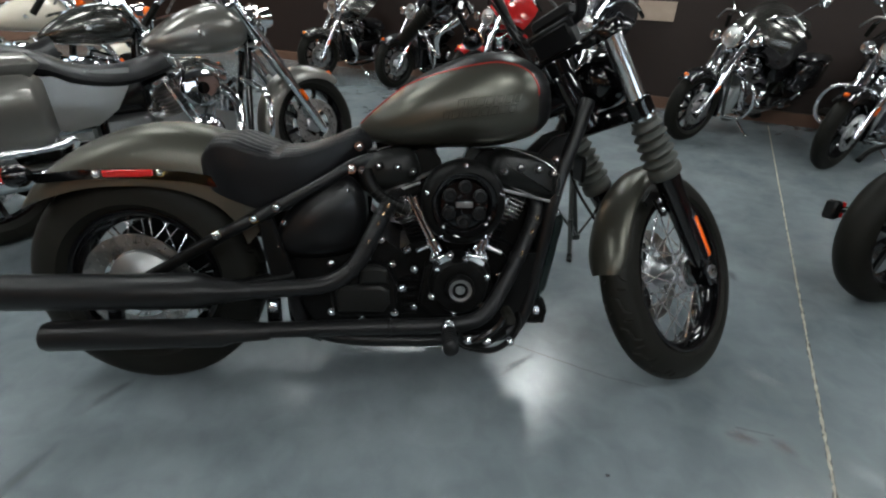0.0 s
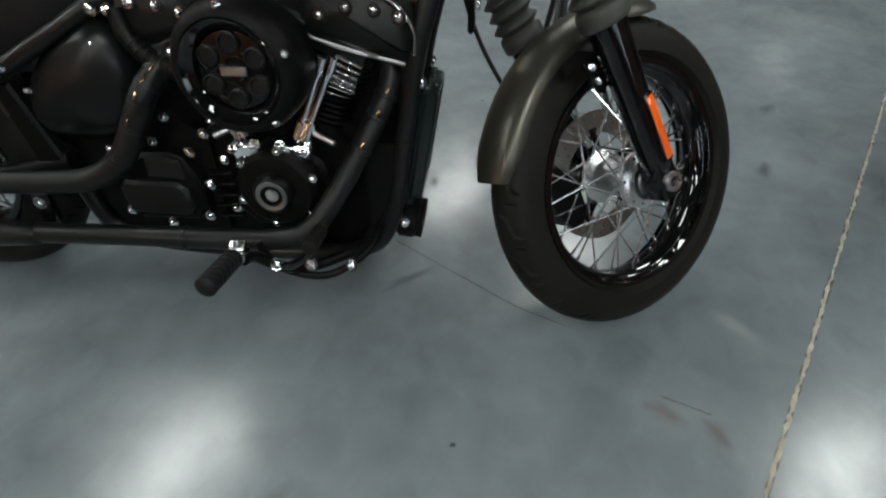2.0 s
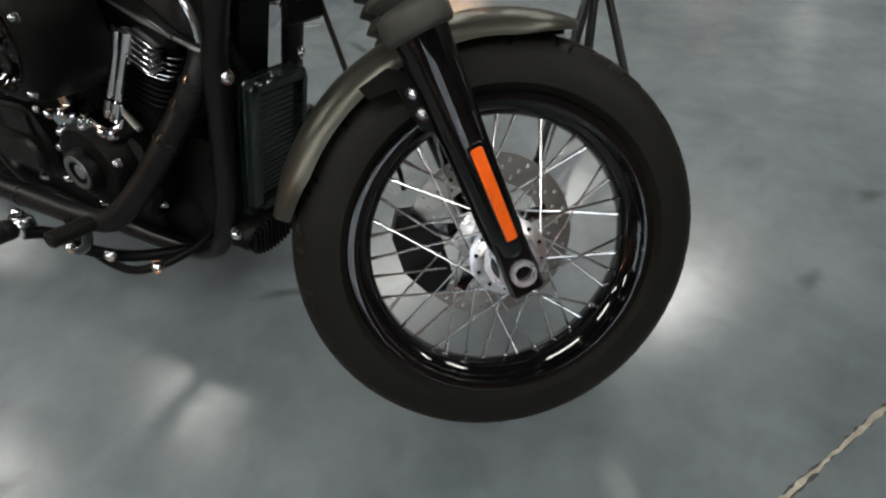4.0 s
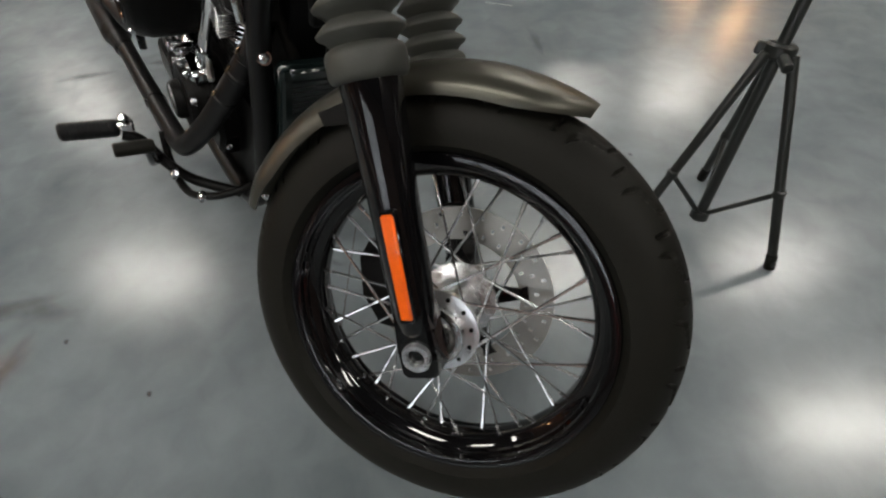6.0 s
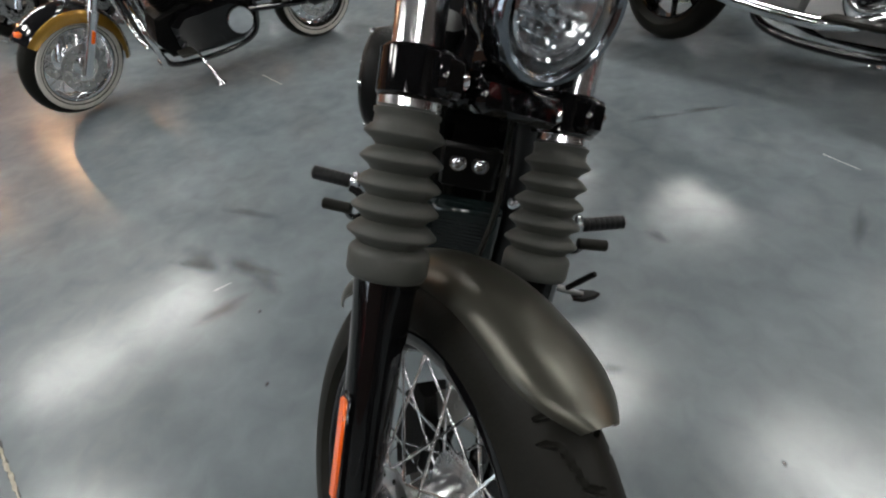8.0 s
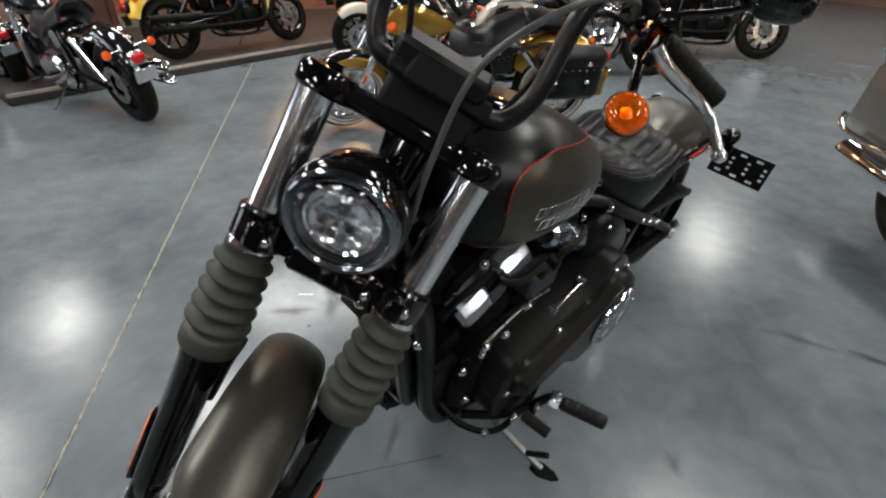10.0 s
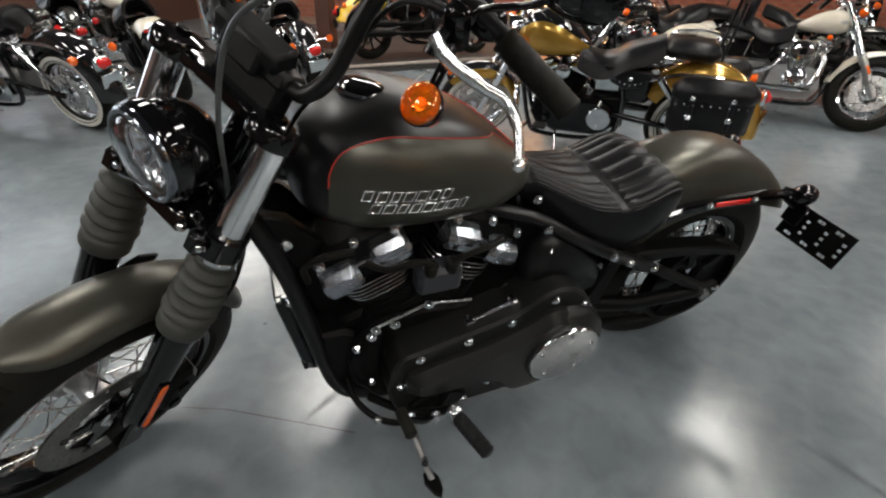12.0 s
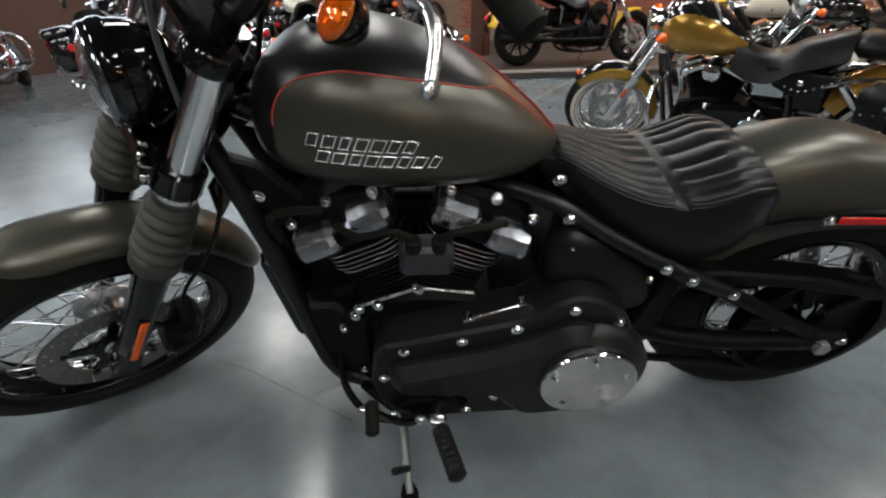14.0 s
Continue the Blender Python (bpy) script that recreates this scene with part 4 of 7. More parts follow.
part("hub_cover", turned(lathe([(0, -0.14), (0.02, -0.139), (0.06, -0.13), (0.085, -0.115), (0.09, -0.1), (0, -0.1)], 36), rw @ at(0.1, -0.11, 0)), alloy_dark, bike, "rear brake cover in dark alloy")

# rear fender: crown and lower edge run along the same steps
CROWN = [(0.50, 0.60), (0.475, 0.70), (0.42, 0.78), (0.34, 0.823), (0.24, 0.842), (0.14, 0.833), (0.05, 0.806), (-0.035, 0.765), (-0.105, 0.71), (-0.145, 0.655)]
EDGE = [(0.42, 0.52), (0.40, 0.575), (0.355, 0.63), (0.29, 0.665), (0.22, 0.685), (0.14, 0.692), (0.05, 0.692), (-0.025, 0.68), (-0.095, 0.662), (-0.145, 0.643)]
crown_line = spline([(u, 0, w) for u, w in CROWN], 5)
edge_line = spline([(u, 0, w) for u, w in EDGE], 5)


def on_line(line, s):
    k = s * (len(line) - 1)
    i = min(int(k), len(line) - 2)
    return line[i].lerp(line[i + 1], k - i)


def rear_fender(s, t):
    c, e = on_line(crown_line, s), on_line(edge_line, s)
    b = (t - 0.5) * 2
    half = 0.105 * (1 - 0.25 * max(0, (s - 0.8) / 0.2) ** 2)
    ang = b * math.pi / 2
    y = half * math.copysign(abs(math.sin(ang)) ** 0.62, ang)
    k = 1 - abs(math.cos(ang)) ** 0.85
    p = c.lerp(e, k)
    return Vector((p.x, y, p.z))


part("rear_fender", shell(rear_fender, 54, 26, 0.003), paint_olive, bike, "olive grey satin rear fender")
for sy in (-1, 1):
    y = 0.118 * sy
    strut = [(0.50, 0.668), (0.40, 0.70), (0.30, 0.724), (0.18, 0.737), (0.05, 0.741), (-0.055, 0.735), (-0.075, 0.728), (-0.06, 0.712), (0.05, 0.716), (0.18, 0.712), (0.30, 0.698), (0.40, 0.672), (0.50, 0.63)]
    flip = Matrix(((1, 0, 0, 0), (0, 0, 1, 0), (0, 1, 0, 0), (0, 0, 0, 1)))
    st = part("fender_strut", turned(slab(strut, 0.02, 0.006), at(0, y - 0.01, 0) @ flip), gloss_black, bike, "gloss black fender strut")
    part("rear_reflector", turned(cbox(0.122, 0.006, 0.017, 0.004), at(0.163, 0.131 * sy, 0.7265, 0, 1.5, 0)), red_lens, st, "red rear reflector")
    for u, w in ((0.085, 0.729), (0.24, 0.7235), (0.42, 0.67)):
        part("bolt", bolt_geo((u, 0.128 * sy, w), (0, sy, 0), 0.0075), chrome, bike)
    sm = at(-0.088, 0.142 * sy, 0.735)
    sig = part("turn_signal", joined(turned(lathe([(0, 0.03), (0.014, 0.028), (0.026, 0.014), (0.03, -0.005), (0.028, -0.018), (0, -0.02)], 24), sm @ at(0, 0, 0, 0, 90, 0)), rod((-0.05, 0.11 * sy, 0.735), (-0.08, 0.13 * sy, 0.735), 0.009)), gloss_black, bike, "black bullet turn signal")
    part("signal_lens", turned(lathe([(0.027, -0.018), (0.022, -0.03), (0.01, -0.036), (0, -0.037)], 24), sm @ at(0, 0, 0, 0, 90, 0)), red_lens, sig)
# licence plate bracket on the left


def panel_with_slots(w, h, th, nx, nz, slot):
    """An upright plate with oblong slots cut through."""
    V, F = [], []
    for y in (-th / 2, th / 2):
        for i in range(nx + 1):
            for j in range(nz + 1):
                V.append(Vector((w * (i / nx - 0.5), y, h * (j / nz - 0.5))))
    m, o = nz + 1, (nx + 1) * (nz + 1)
    for i in range(nx):
        for j in range(nz):
            q = (i * m + j, (i + 1) * m + j, (i + 1) * m + j + 1, i * m + j + 1)
            if slot(i, j):
                for a, b in zip(q, q[1:] + q[:1]):
                    F.append((a, b, b + o, a + o))
            else:
                F.append(q)
                F.append(tuple(v + o for v in q[::-1]))
    rim = [i * m for i in range(nx + 1)] + [nx * m + j for j in range(1, m)] + [i * m + nz for i in range(nx - 1, -1, -1)] + [j for j in range(nz - 1, 0, -1)]
    for a, b in zip(rim, rim[1:] + rim[:1]):
        F.append((b, a, a + o, b + o))
    return V, F


holes = panel_with_slots(0.185, 0.1, 0.004, 17, 11, lambda i, j: (i in (2, 3, 7, 8, 12, 13) and j in (1, 9)) or (i in (5, 10, 15) and j in (3, 5, 7)))
bracket = part("plate_bracket", turned(holes, at(-0.122, 0.214, 0.649, 0, 0, 90) @ at(0, 0, 0, -10, -2, 0)), matte_black, bike, "empty black slotted plate bracket")
part("bracket_arm", joined(rod((-0.06, 0.11, 0.715), (-0.1, 0.135, 0.69), 0.009), box_at(-0.112, 0.14, 0.672, 0.014, 0.05, 0.07)), matte_black, bracket)

# fuel tank
TANK = [(0.735, 0.018, 0.786, 0.812), (0.755, 0.05, 0.775, 0.83), (0.79, 0.088, 0.764, 0.858), (0.85, 0.126, 0.752, 0.9), (0.92, 0.15, 0.746, 0.94), (1.0, 0.167, 0.743, 0.97),
        (1.07, 0.172, 0.743, 0.984), (1.13, 0.168, 0.747, 0.982), (1.18, 0.152, 0.758, 0.966), (1.22, 0.124, 0.774, 0.94), (1.243, 0.088, 0.796, 0.913), (1.254, 0.04, 0.828, 0.882)]


def tank_at(s):
    k = s * (len(TANK) - 1)
    i = min(int(k), len(TANK) - 2)
    f = k - i
    out = []
    for c in range(4):
        a, b, d, e = (TANK[min(max(i + o, 0), len(TANK) - 1)][c] for o in (-1, 0, 1, 2))
        out.append(0.5 * (2 * b + (d - a) * f + (2 * a - 5 * b + 4 * d - e) * f * f + (3 * b - a - 3 * d + e) * f ** 3))
    return out


def tank_point(s, deg, grow=0.0):
    """The tank's skin at a step along it and an angle from level (90 is the top), on the left."""
    u, half, lo, hi = tank_at(s)
    mid = lo + (hi - lo) * 0.44
    a = radians(deg)
    c, si = math.cos(a), math.sin(a)
    y = (half + grow) * math.copysign(abs(c) ** 0.72, c)
    h = (hi - mid + grow) if si > 0 else (mid - lo + grow)
    return Vector((u, y, mid + h * math.copysign(abs(si) ** 0.9, si)))


rings = [[tank_point(i / 66, 360 * j / 72) for j in range(72)] for i in range(67)]
tank = part("fuel_tank", loft(rings), paint_black_satin, bike, "satin black tank with olive grey side panels and red pinstripe", 60)


STRIPE = [(0.751, 0.845), (0.798, 0.882), (0.909, 0.921), (0.998, 0.941), (1.082, 0.951), (1.128, 0.946), (1.16, 0.935), (1.182, 0.918), (1.195, 0.892), (1.2, 0.857), (1.197, 0.797)]  # u and height of the pinstripe
STRIPE = [(p.x, p.y) for p in spline([(u, w, 0) for u, w in STRIPE], 8)]


def panel_top(s):
    """The upper bound of the olive side panel, in degrees, so that it meets the pinstripe's height."""
    u = tank_at(s)[0]
    w = STRIPE[0][1]
    for (u0, w0), (u1, w1) in zip(STRIPE, STRIPE[1:]):
        if u >= u0:
            w = w0 + (w1 - w0) * min(1.0, (u - u0) / max(1e-6, u1 - u0))
    lo, hi = -80.0, 75.0
    for _ in range(24):
        mid = (lo + hi) / 2
        if tank_point(s, mid).z < w:
            lo = mid
        else:
            hi = mid
    return lo


PANEL_END = min(range(1001), key=lambda i: abs(tank_at(i / 1000)[0] - STRIPE[-1][0])) / 1000 - 0.02

for sy in (-1, 1):
    def side_panel(s, t, sy=sy):
        q = 0.02 + s * PANEL_END
        hi = panel_top(q)
        p = tank_point(q, -84 + (hi + 84) * t, 0.0012)
        return Vector((p.x, p.y * sy, p.z))
    V1, F1 = shell(side_panel, 110, 24, 0.001)
    part("side_panel", (V1, F1), paint_olive, tank, "olive grey painted tank side", 70)
    line = [tank_point(0.02 + k / 120 * PANEL_END, panel_top(0.02 + k / 120 * PANEL_END), 0.0022) for k in range(121)]
    line += [tank_point(0.02 + PANEL_END, a, 0.0022) for a in (panel_top(0.02 + PANEL_END) - 6, -50, -70)]
    part("pinstripe", tube([(p.x, p.y * sy, p.z) for p in line], 0.0016, 6), red_line, tank)
# filler cap and console
cap_at = at(1.115, 0.005, 0.978, 0, -4, 0)
part("filler_cap", turned(lathe([(0.041, -0.012), (0.042, 0.004), (0.037, 0.009), (0.02, 0.012), (0, 0.013)], 44), cap_at), gloss_black, tank, "round black fuel filler cap")
part("cap_ring", turned(lathe([(0.042, -0.01), (0.047, -0.004), (0.048, 0.002), (0.044, 0.006), (0.041, 0.004)], 48, closed=True), cap_at), chrome, tank, "chrome ring of the filler cap")
# tank badge: two rows of slanted raised chrome blocks on each side
for sy in (-1, 1):
    for row, (count, u0, w0) in enumerate(((7, 1.138, 0.866), (8, 1.124, 0.841))):
        for k in range(count):
            u = u0 - k * 0.0235
            p = Vector((u, 0.1725, w0 - k * 0.0012))
            # sit the block on the tank's skin
            q = min(range(1001), key=lambda i: abs(tank_at(i / 1000)[0] - u)) / 1000
            ang = min(range(-400, 600), key=lambda i: abs(tank_point(q, i / 10).z - p.z)) / 10
            best = tank_point(q, ang)
            hw = (0.0075, 0.0088, 0.0066, 0.0084, 0.0092, 0.0072, 0.008, 0.009)[(k + 3 * row) % 8]
            # a slanted open frame of four raised bars
            def stroke(x0, z0, x1, z1, w=0.0014):
                return slab([(x0 - w, z0), (x0 + w, z0), (x1 + w, z1), (x1 - w, z1)], 0.0035, 0.0008)
            bits = [stroke(-hw - 0.003, -0.0105, -hw + 0.004, 0.0105), stroke(hw - 0.003, -0.0105, hw + 0.004, 0.0105)]
            for z0 in (-0.009, 0.009):
                bits.append(turned(cbox(2 * hw, 0.0024, 0.0032, 0.0008), at(z0 * 0.33, z0, 0.0016)))
            blk = joined(*bits)
            # lay the frame flat on the skin
            du = (tank_point(q + 0.01, ang) - tank_point(q - 0.01, ang)).normalized()
            dv = (tank_point(q, ang + 3) - tank_point(q, ang - 3)).normalized()
            out = dv.cross(du).normalized()
            out = out if out.y > 0 else -out
            m = Matrix((-du, out.cross(-du), out)).transposed().to_4x4()
            m.translation = best
            if sy < 0:
                m = Matrix.Diagonal((1, -1, 1, 1)) @ m @ Matrix.Diagonal((-1, 1, 1, 1))
            part("badge_block", turned(blk, m), polished if sy > 0 else paint_olive, tank)

# seat: ridged pan and raised back
SEAT = [(0.765, 0.050, 0.800, 0.03), (0.72, 0.075, 0.795, 0.05), (0.66, 0.105, 0.775, 0.085), (0.60, 0.128, 0.76, 0.11), (0.55, 0.14, 0.758, 0.13), (0.505, 0.146, 0.762, 0.135),
        (0.468, 0.15, 0.775, 0.14), (0.43, 0.15, 0.79, 0.14), (0.39, 0.143, 0.793, 0.125), (0.36, 0.128, 0.782, 0.1), (0.336, 0.105, 0.758, 0.06)]
seat_line = spline([(a, b, c) for a, b, c, d in SEAT], 16)
skirt_line = spline([(a, d, 0) for a, b, c, d in SEAT], 16)


def seat_skin(s, t):
    q = on_line(seat_line, s)
    skirt = on_line(skirt_line, s).y
    b = (t - 0.5) * 2
    half = q.y
    top = min(1.0, abs(b) / 0.68)
    ribs = 0.0058 * abs(math.sin(math.pi * 5.5 * top)) ** 0.7 if 0.06 < s < 0.86 and top < 1 else 0.0
    if 0.42 < s < 0.47:
        ribs *= 0.1
    dish = -0.014 * (1 - top ** 2) * (1 - 0.6 * min(1, max(0, (s - 0.4) / 0.3)))
    if abs(b) <= 0.68:
        a = top * math.pi / 2
        y = half * math.sin(a) ** 0.9
        z = q.z + dish + 0.02 - 0.035 * (1 - math.cos(a)) + ribs
    else:
        k = (abs(b) - 0.68) / 0.32
        y = half * (1 + 0.05 * math.sin(k * math.pi) - 0.12 * k)
        z = q.z - 0.015 - skirt * k
    return Vector((q.x, math.copysign(y, b), z))


part("seat", shell(seat_skin, 90, 176, 0.0012), leather, bike, "black ribbed solo seat", 50)
part("seat_base", loft([[Vector((u, v * h, z - dz)) for v, dz in ((-1, 0.01), (-0.9, 0.03), (0.9, 0.03), (1, 0.01))] for u, h, z in ((0.75, 0.04, 0.77), (0.6, 0.11, 0.70), (0.5, 0.13, 0.66), (0.4, 0.11, 0.7))]), plastic_black, bike)

# frame
def pipe(name, pts, r, mat=gloss_black, k=6, n=14, label=""):
    return part(name, tube(spline(pts, k), r, n), mat, bike, label)


for sy in (-1, 1):
    pipe("seat_rail", [(0.86, 0.05 * sy, 0.735), (0.74, 0.105 * sy, 0.725), (0.64, 0.135 * sy, 0.68), (0.53, 0.15 * sy, 0.63), (0.44, 0.155 * sy, 0.59), (0.37, 0.15 * sy, 0.56)], 0.0155, paint_black_satin, label="black seat rail")
    for u, v, w in ((0.464, 0.168, 0.602), (0.523, 0.165, 0.628), (0.735, 0.085, 0.762), (0.715, 0.13, 0.71), (0.365, 0.165, 0.565)):
        part("bolt", bolt_geo((u, v * sy, w), (0, sy, 0), 0.009), chrome, bike)
pipe("backbone", [(1.33, 0, 0.86), (1.2, 0, 0.82), (0.95, 0, 0.78), (0.78, 0, 0.74)], 0.03)
part("steering_head", turned(cyl(0.04, 0.17, 24, 0.004), Matrix(((fork_fwd0.x, 0, fork_up.x, 1.375), (0, 1, 0, 0), (fork_fwd0.z, 0, fork_up.z, 0.775), (0, 0, 0, 1)))), gloss_black, bike)

side = Matrix(((1, 0, 0, 0), (0, 0, 1, 0), (0, 1, 0, 0), (0, 0, 0, 1)))
# oil tank and side covers
for sy in (-1, 1):
    cov = [(0.50, 0.545), (0.52, 0.49), (0.6, 0.475), (0.70, 0.49), (0.735, 0.55), (0.74, 0.64), (0.70, 0.69), (0.63, 0.675), (0.55, 0.62)]
    cov = [(p.x, p.y) for p in spline([(a, b, 0) for a, b in cov], 5, closed=True)]
    part("side_cover", turned(slab(cov, 0.05, 0.028), at(0, 0.1 if sy > 0 else 0, 0) @ side if sy > 0 else at(0, -0.1, 0) @ Matrix(((1, 0, 0, 0), (0, 0, -1, 0), (0, 1, 0, 0), (0, 0, 0, 1)))), paint_black_satin, bike, "satin black side cover", 60)
    for u, w in ((0.53, 0.58), (0.51, 0.52), (0.7, 0.655)):
        part("bolt", bolt_geo((u, 0.14 * sy, w), (0, sy, 0), 0.006), chrome, bike)
part("battery_box", box_at(0.6, 0, 0.6, 0.26, 0.2, 0.22, 0.02), matte_black, bike)
part("shock", rod((0.42, 0, 0.55), (0.62, 0, 0.47), 0.035, 20, 0.004), matte_black, bike)
before_feet = set(bike.children_recursive)
# foot controls
for sy in (-1, 1):
    br = [(1.10, 0.13 * sy, 0.215), (1.03, 0.2 * sy, 0.225), (0.975, 0.24 * sy, 0.25), (0.945, 0.27 * sy, 0.295), (0.935, 0.3 * sy, 0.31)]
    part("peg_mount", tube(spline(br, 5), 0.0115, 12), matte_black, bike)
    p0, p1 = (Vector((0.94, 0.3, 0.305)), Vector((0.916, 0.405, 0.318))) if sy > 0 else (Vector((0.922, -0.303, 0.32)), Vector((0.914, -0.402, 0.326)))
    d = p1 - p0
    ribs = [(0.0, 0), (0.016, 0)]
    for k in range(7):
        ribs += [(0.0185, 0.006 + k * 0.0135), (0.0185, 0.0145 + k * 0.0135), (0.0176, 0.016 + k * 0.0135)]
    ribs += [(0.0185, d.length - 0.002), (0.012, d.length + 0.003), (0, d.length + 0.003)]
    peg = part("foot_peg", turned(lathe(ribs, 20), along(p0, d)), plastic_black, bike, "ribbed black rubber foot peg")
    part("peg_clevis", joined(turned(cbox(0.034, 0.034, 0.03, 0.005), along(p0 - d.normalized() * 0.014, d)), bolt_geo(p0 + Vector((0, -0.014 * sy, 0.018)), (0, 0, 1), 0.008)), chrome, peg)
    arm = spline([(0.965, 0.245 * sy, 0.262), (1.0, 0.265 * sy, 0.27), (1.045, 0.27 * sy, 0.30), (1.075, 0.275 * sy, 0.34)], 6)
    part("pedal_arm", tube(arm, 0.0085, 10), gloss_black, bike)
    part("pedal_pad", rod((1.075, 0.262 * sy, 0.346), (1.072, 0.33 * sy, 0.349), 0.0135, 16, 0.003), rubber, bike, "black rubber pedal pad")
    loop = [(1.15, 0.09 * sy, 0.265), (1.14, 0.15 * sy, 0.245), (1.1, 0.2 * sy, 0.225), (1.04, 0.225 * sy, 0.215), (0.96, 0.23 * sy, 0.245), (0.93, 0.225 * sy, 0.3)]
    part("control_bracket", tube(spline(loop, 6), 0.0085, 10), matte_black, bike)
    for u, v, w in ((1.03, 0.235, 0.25), (0.975, 0.262, 0.272), (1.1, 0.205, 0.225)):
        part("bolt", bolt_geo((u, v * sy, w), (0.1, 0.9 * sy, 0.5), 0.0095), chrome, bike)
# the frame, engine and bodywork sit nose-up on the wheels
NOSE_UP = Matrix(((1.005, 0, -0.0627, -0.047), (0, 1.0, 0, 0), (0.0627, 0, 1.005, -0.1015), (0, 0, 0, 1)))
engine_parts = set(bike.children_recursive) - before_feet
SIDE_ON = Matrix(((1.0039, -0.0489, -0.0627, -0.047), (0.0492, 1.0058, 0.0022, -0.0511), (0.0625, -0.0053, 1.0051, -0.1015), (0, 0, 0, 1)))
for ob in bike.children_recursive:
    if ob not in settled:
        ob.data.transform(SIDE_ON if ob in engine_parts else NOSE_UP)

# engine, in the machine's own upright measures
def P3(name, geo, mat, label="", parent=bike, smooth=38):
    return part(name, geo, mat, parent, label, smooth)


def pipe2(name, pts, r, mat=gloss_black, k=6, n=14, label="", parent=bike):
    return part(name, tube(spline(pts, k), r, n), mat, parent, label)


def plate(poly, v0, v1, c, rounds=0):
    """A casting from an outline in u and w, from v0 (inner) to v1 (outer, chamfered)."""
    if rounds:
        poly = [(p.x, p.y) for p in spline([(a, b, 0) for a, b in poly], rounds, closed=True)]
    sg = 1 if v1 > v0 else -1
    return turned(slab(poly, abs(v1 - v0), c), Matrix(((1, 0, 0, 0), (0, 0, sg, v0), (0, 1, 0, 0), (0, 0, 0, 1))))


def block_geo():
    """A faceted casting: a many-sided section drawn along x, with chamfered ends."""
    section = [(-0.01, -0.032), (0.03, -0.03), (0.046, -0.016), (0.05, 0.0), (0.042, 0.018), (0.026, 0.03), (0.006, 0.036), (-0.01, 0.036)]
    rings = [[Vector((x, 0.012 + (y - 0.012) * k, z * k)) for y, z in section] for x, k in ((-0.041, 0.72), (-0.031, 0.97), (-0.008, 1.0), (0.008, 1.0), (0.031, 0.97), (0.041, 0.72))]
    return loft(rings)


crank = Vector((0.905, 0, 0.335))
P3("crankcase", plate([(0.74, 0.2), (0.80, 0.165), (0.93, 0.155), (1.03, 0.17), (1.075, 0.23), (1.08, 0.32), (1.06, 0.40), (1.01, 0.45), (0.9, 0.465), (0.79, 0.455), (0.73, 0.42)], -0.1, 0.12, 0.012), wrinkle_black, "black engine crankcase")
P3("case_front", plate([(1.02, 0.18), (1.09, 0.2), (1.115, 0.27), (1.115, 0.36), (1.085, 0.43), (1.03, 0.45)], -0.075, 0.075, 0.012), wrinkle_black)
P3("gearbox", plate([(0.49, 0.26), (0.53, 0.19), (0.65, 0.165), (0.76, 0.175), (0.765, 0.42), (0.69, 0.48), (0.55, 0.48), (0.5, 0.41)], -0.115, 0.12, 0.014), wrinkle_black, "black gearbox case")
P3("intake", joined(rod((0.83, -0.01, 0.6), (0.98, -0.01, 0.6), 0.034, 20, 0.004), rod((0.905, -0.02, 0.6), (0.905, -0.15, 0.59), 0.04, 24, 0.004)), matte_black)
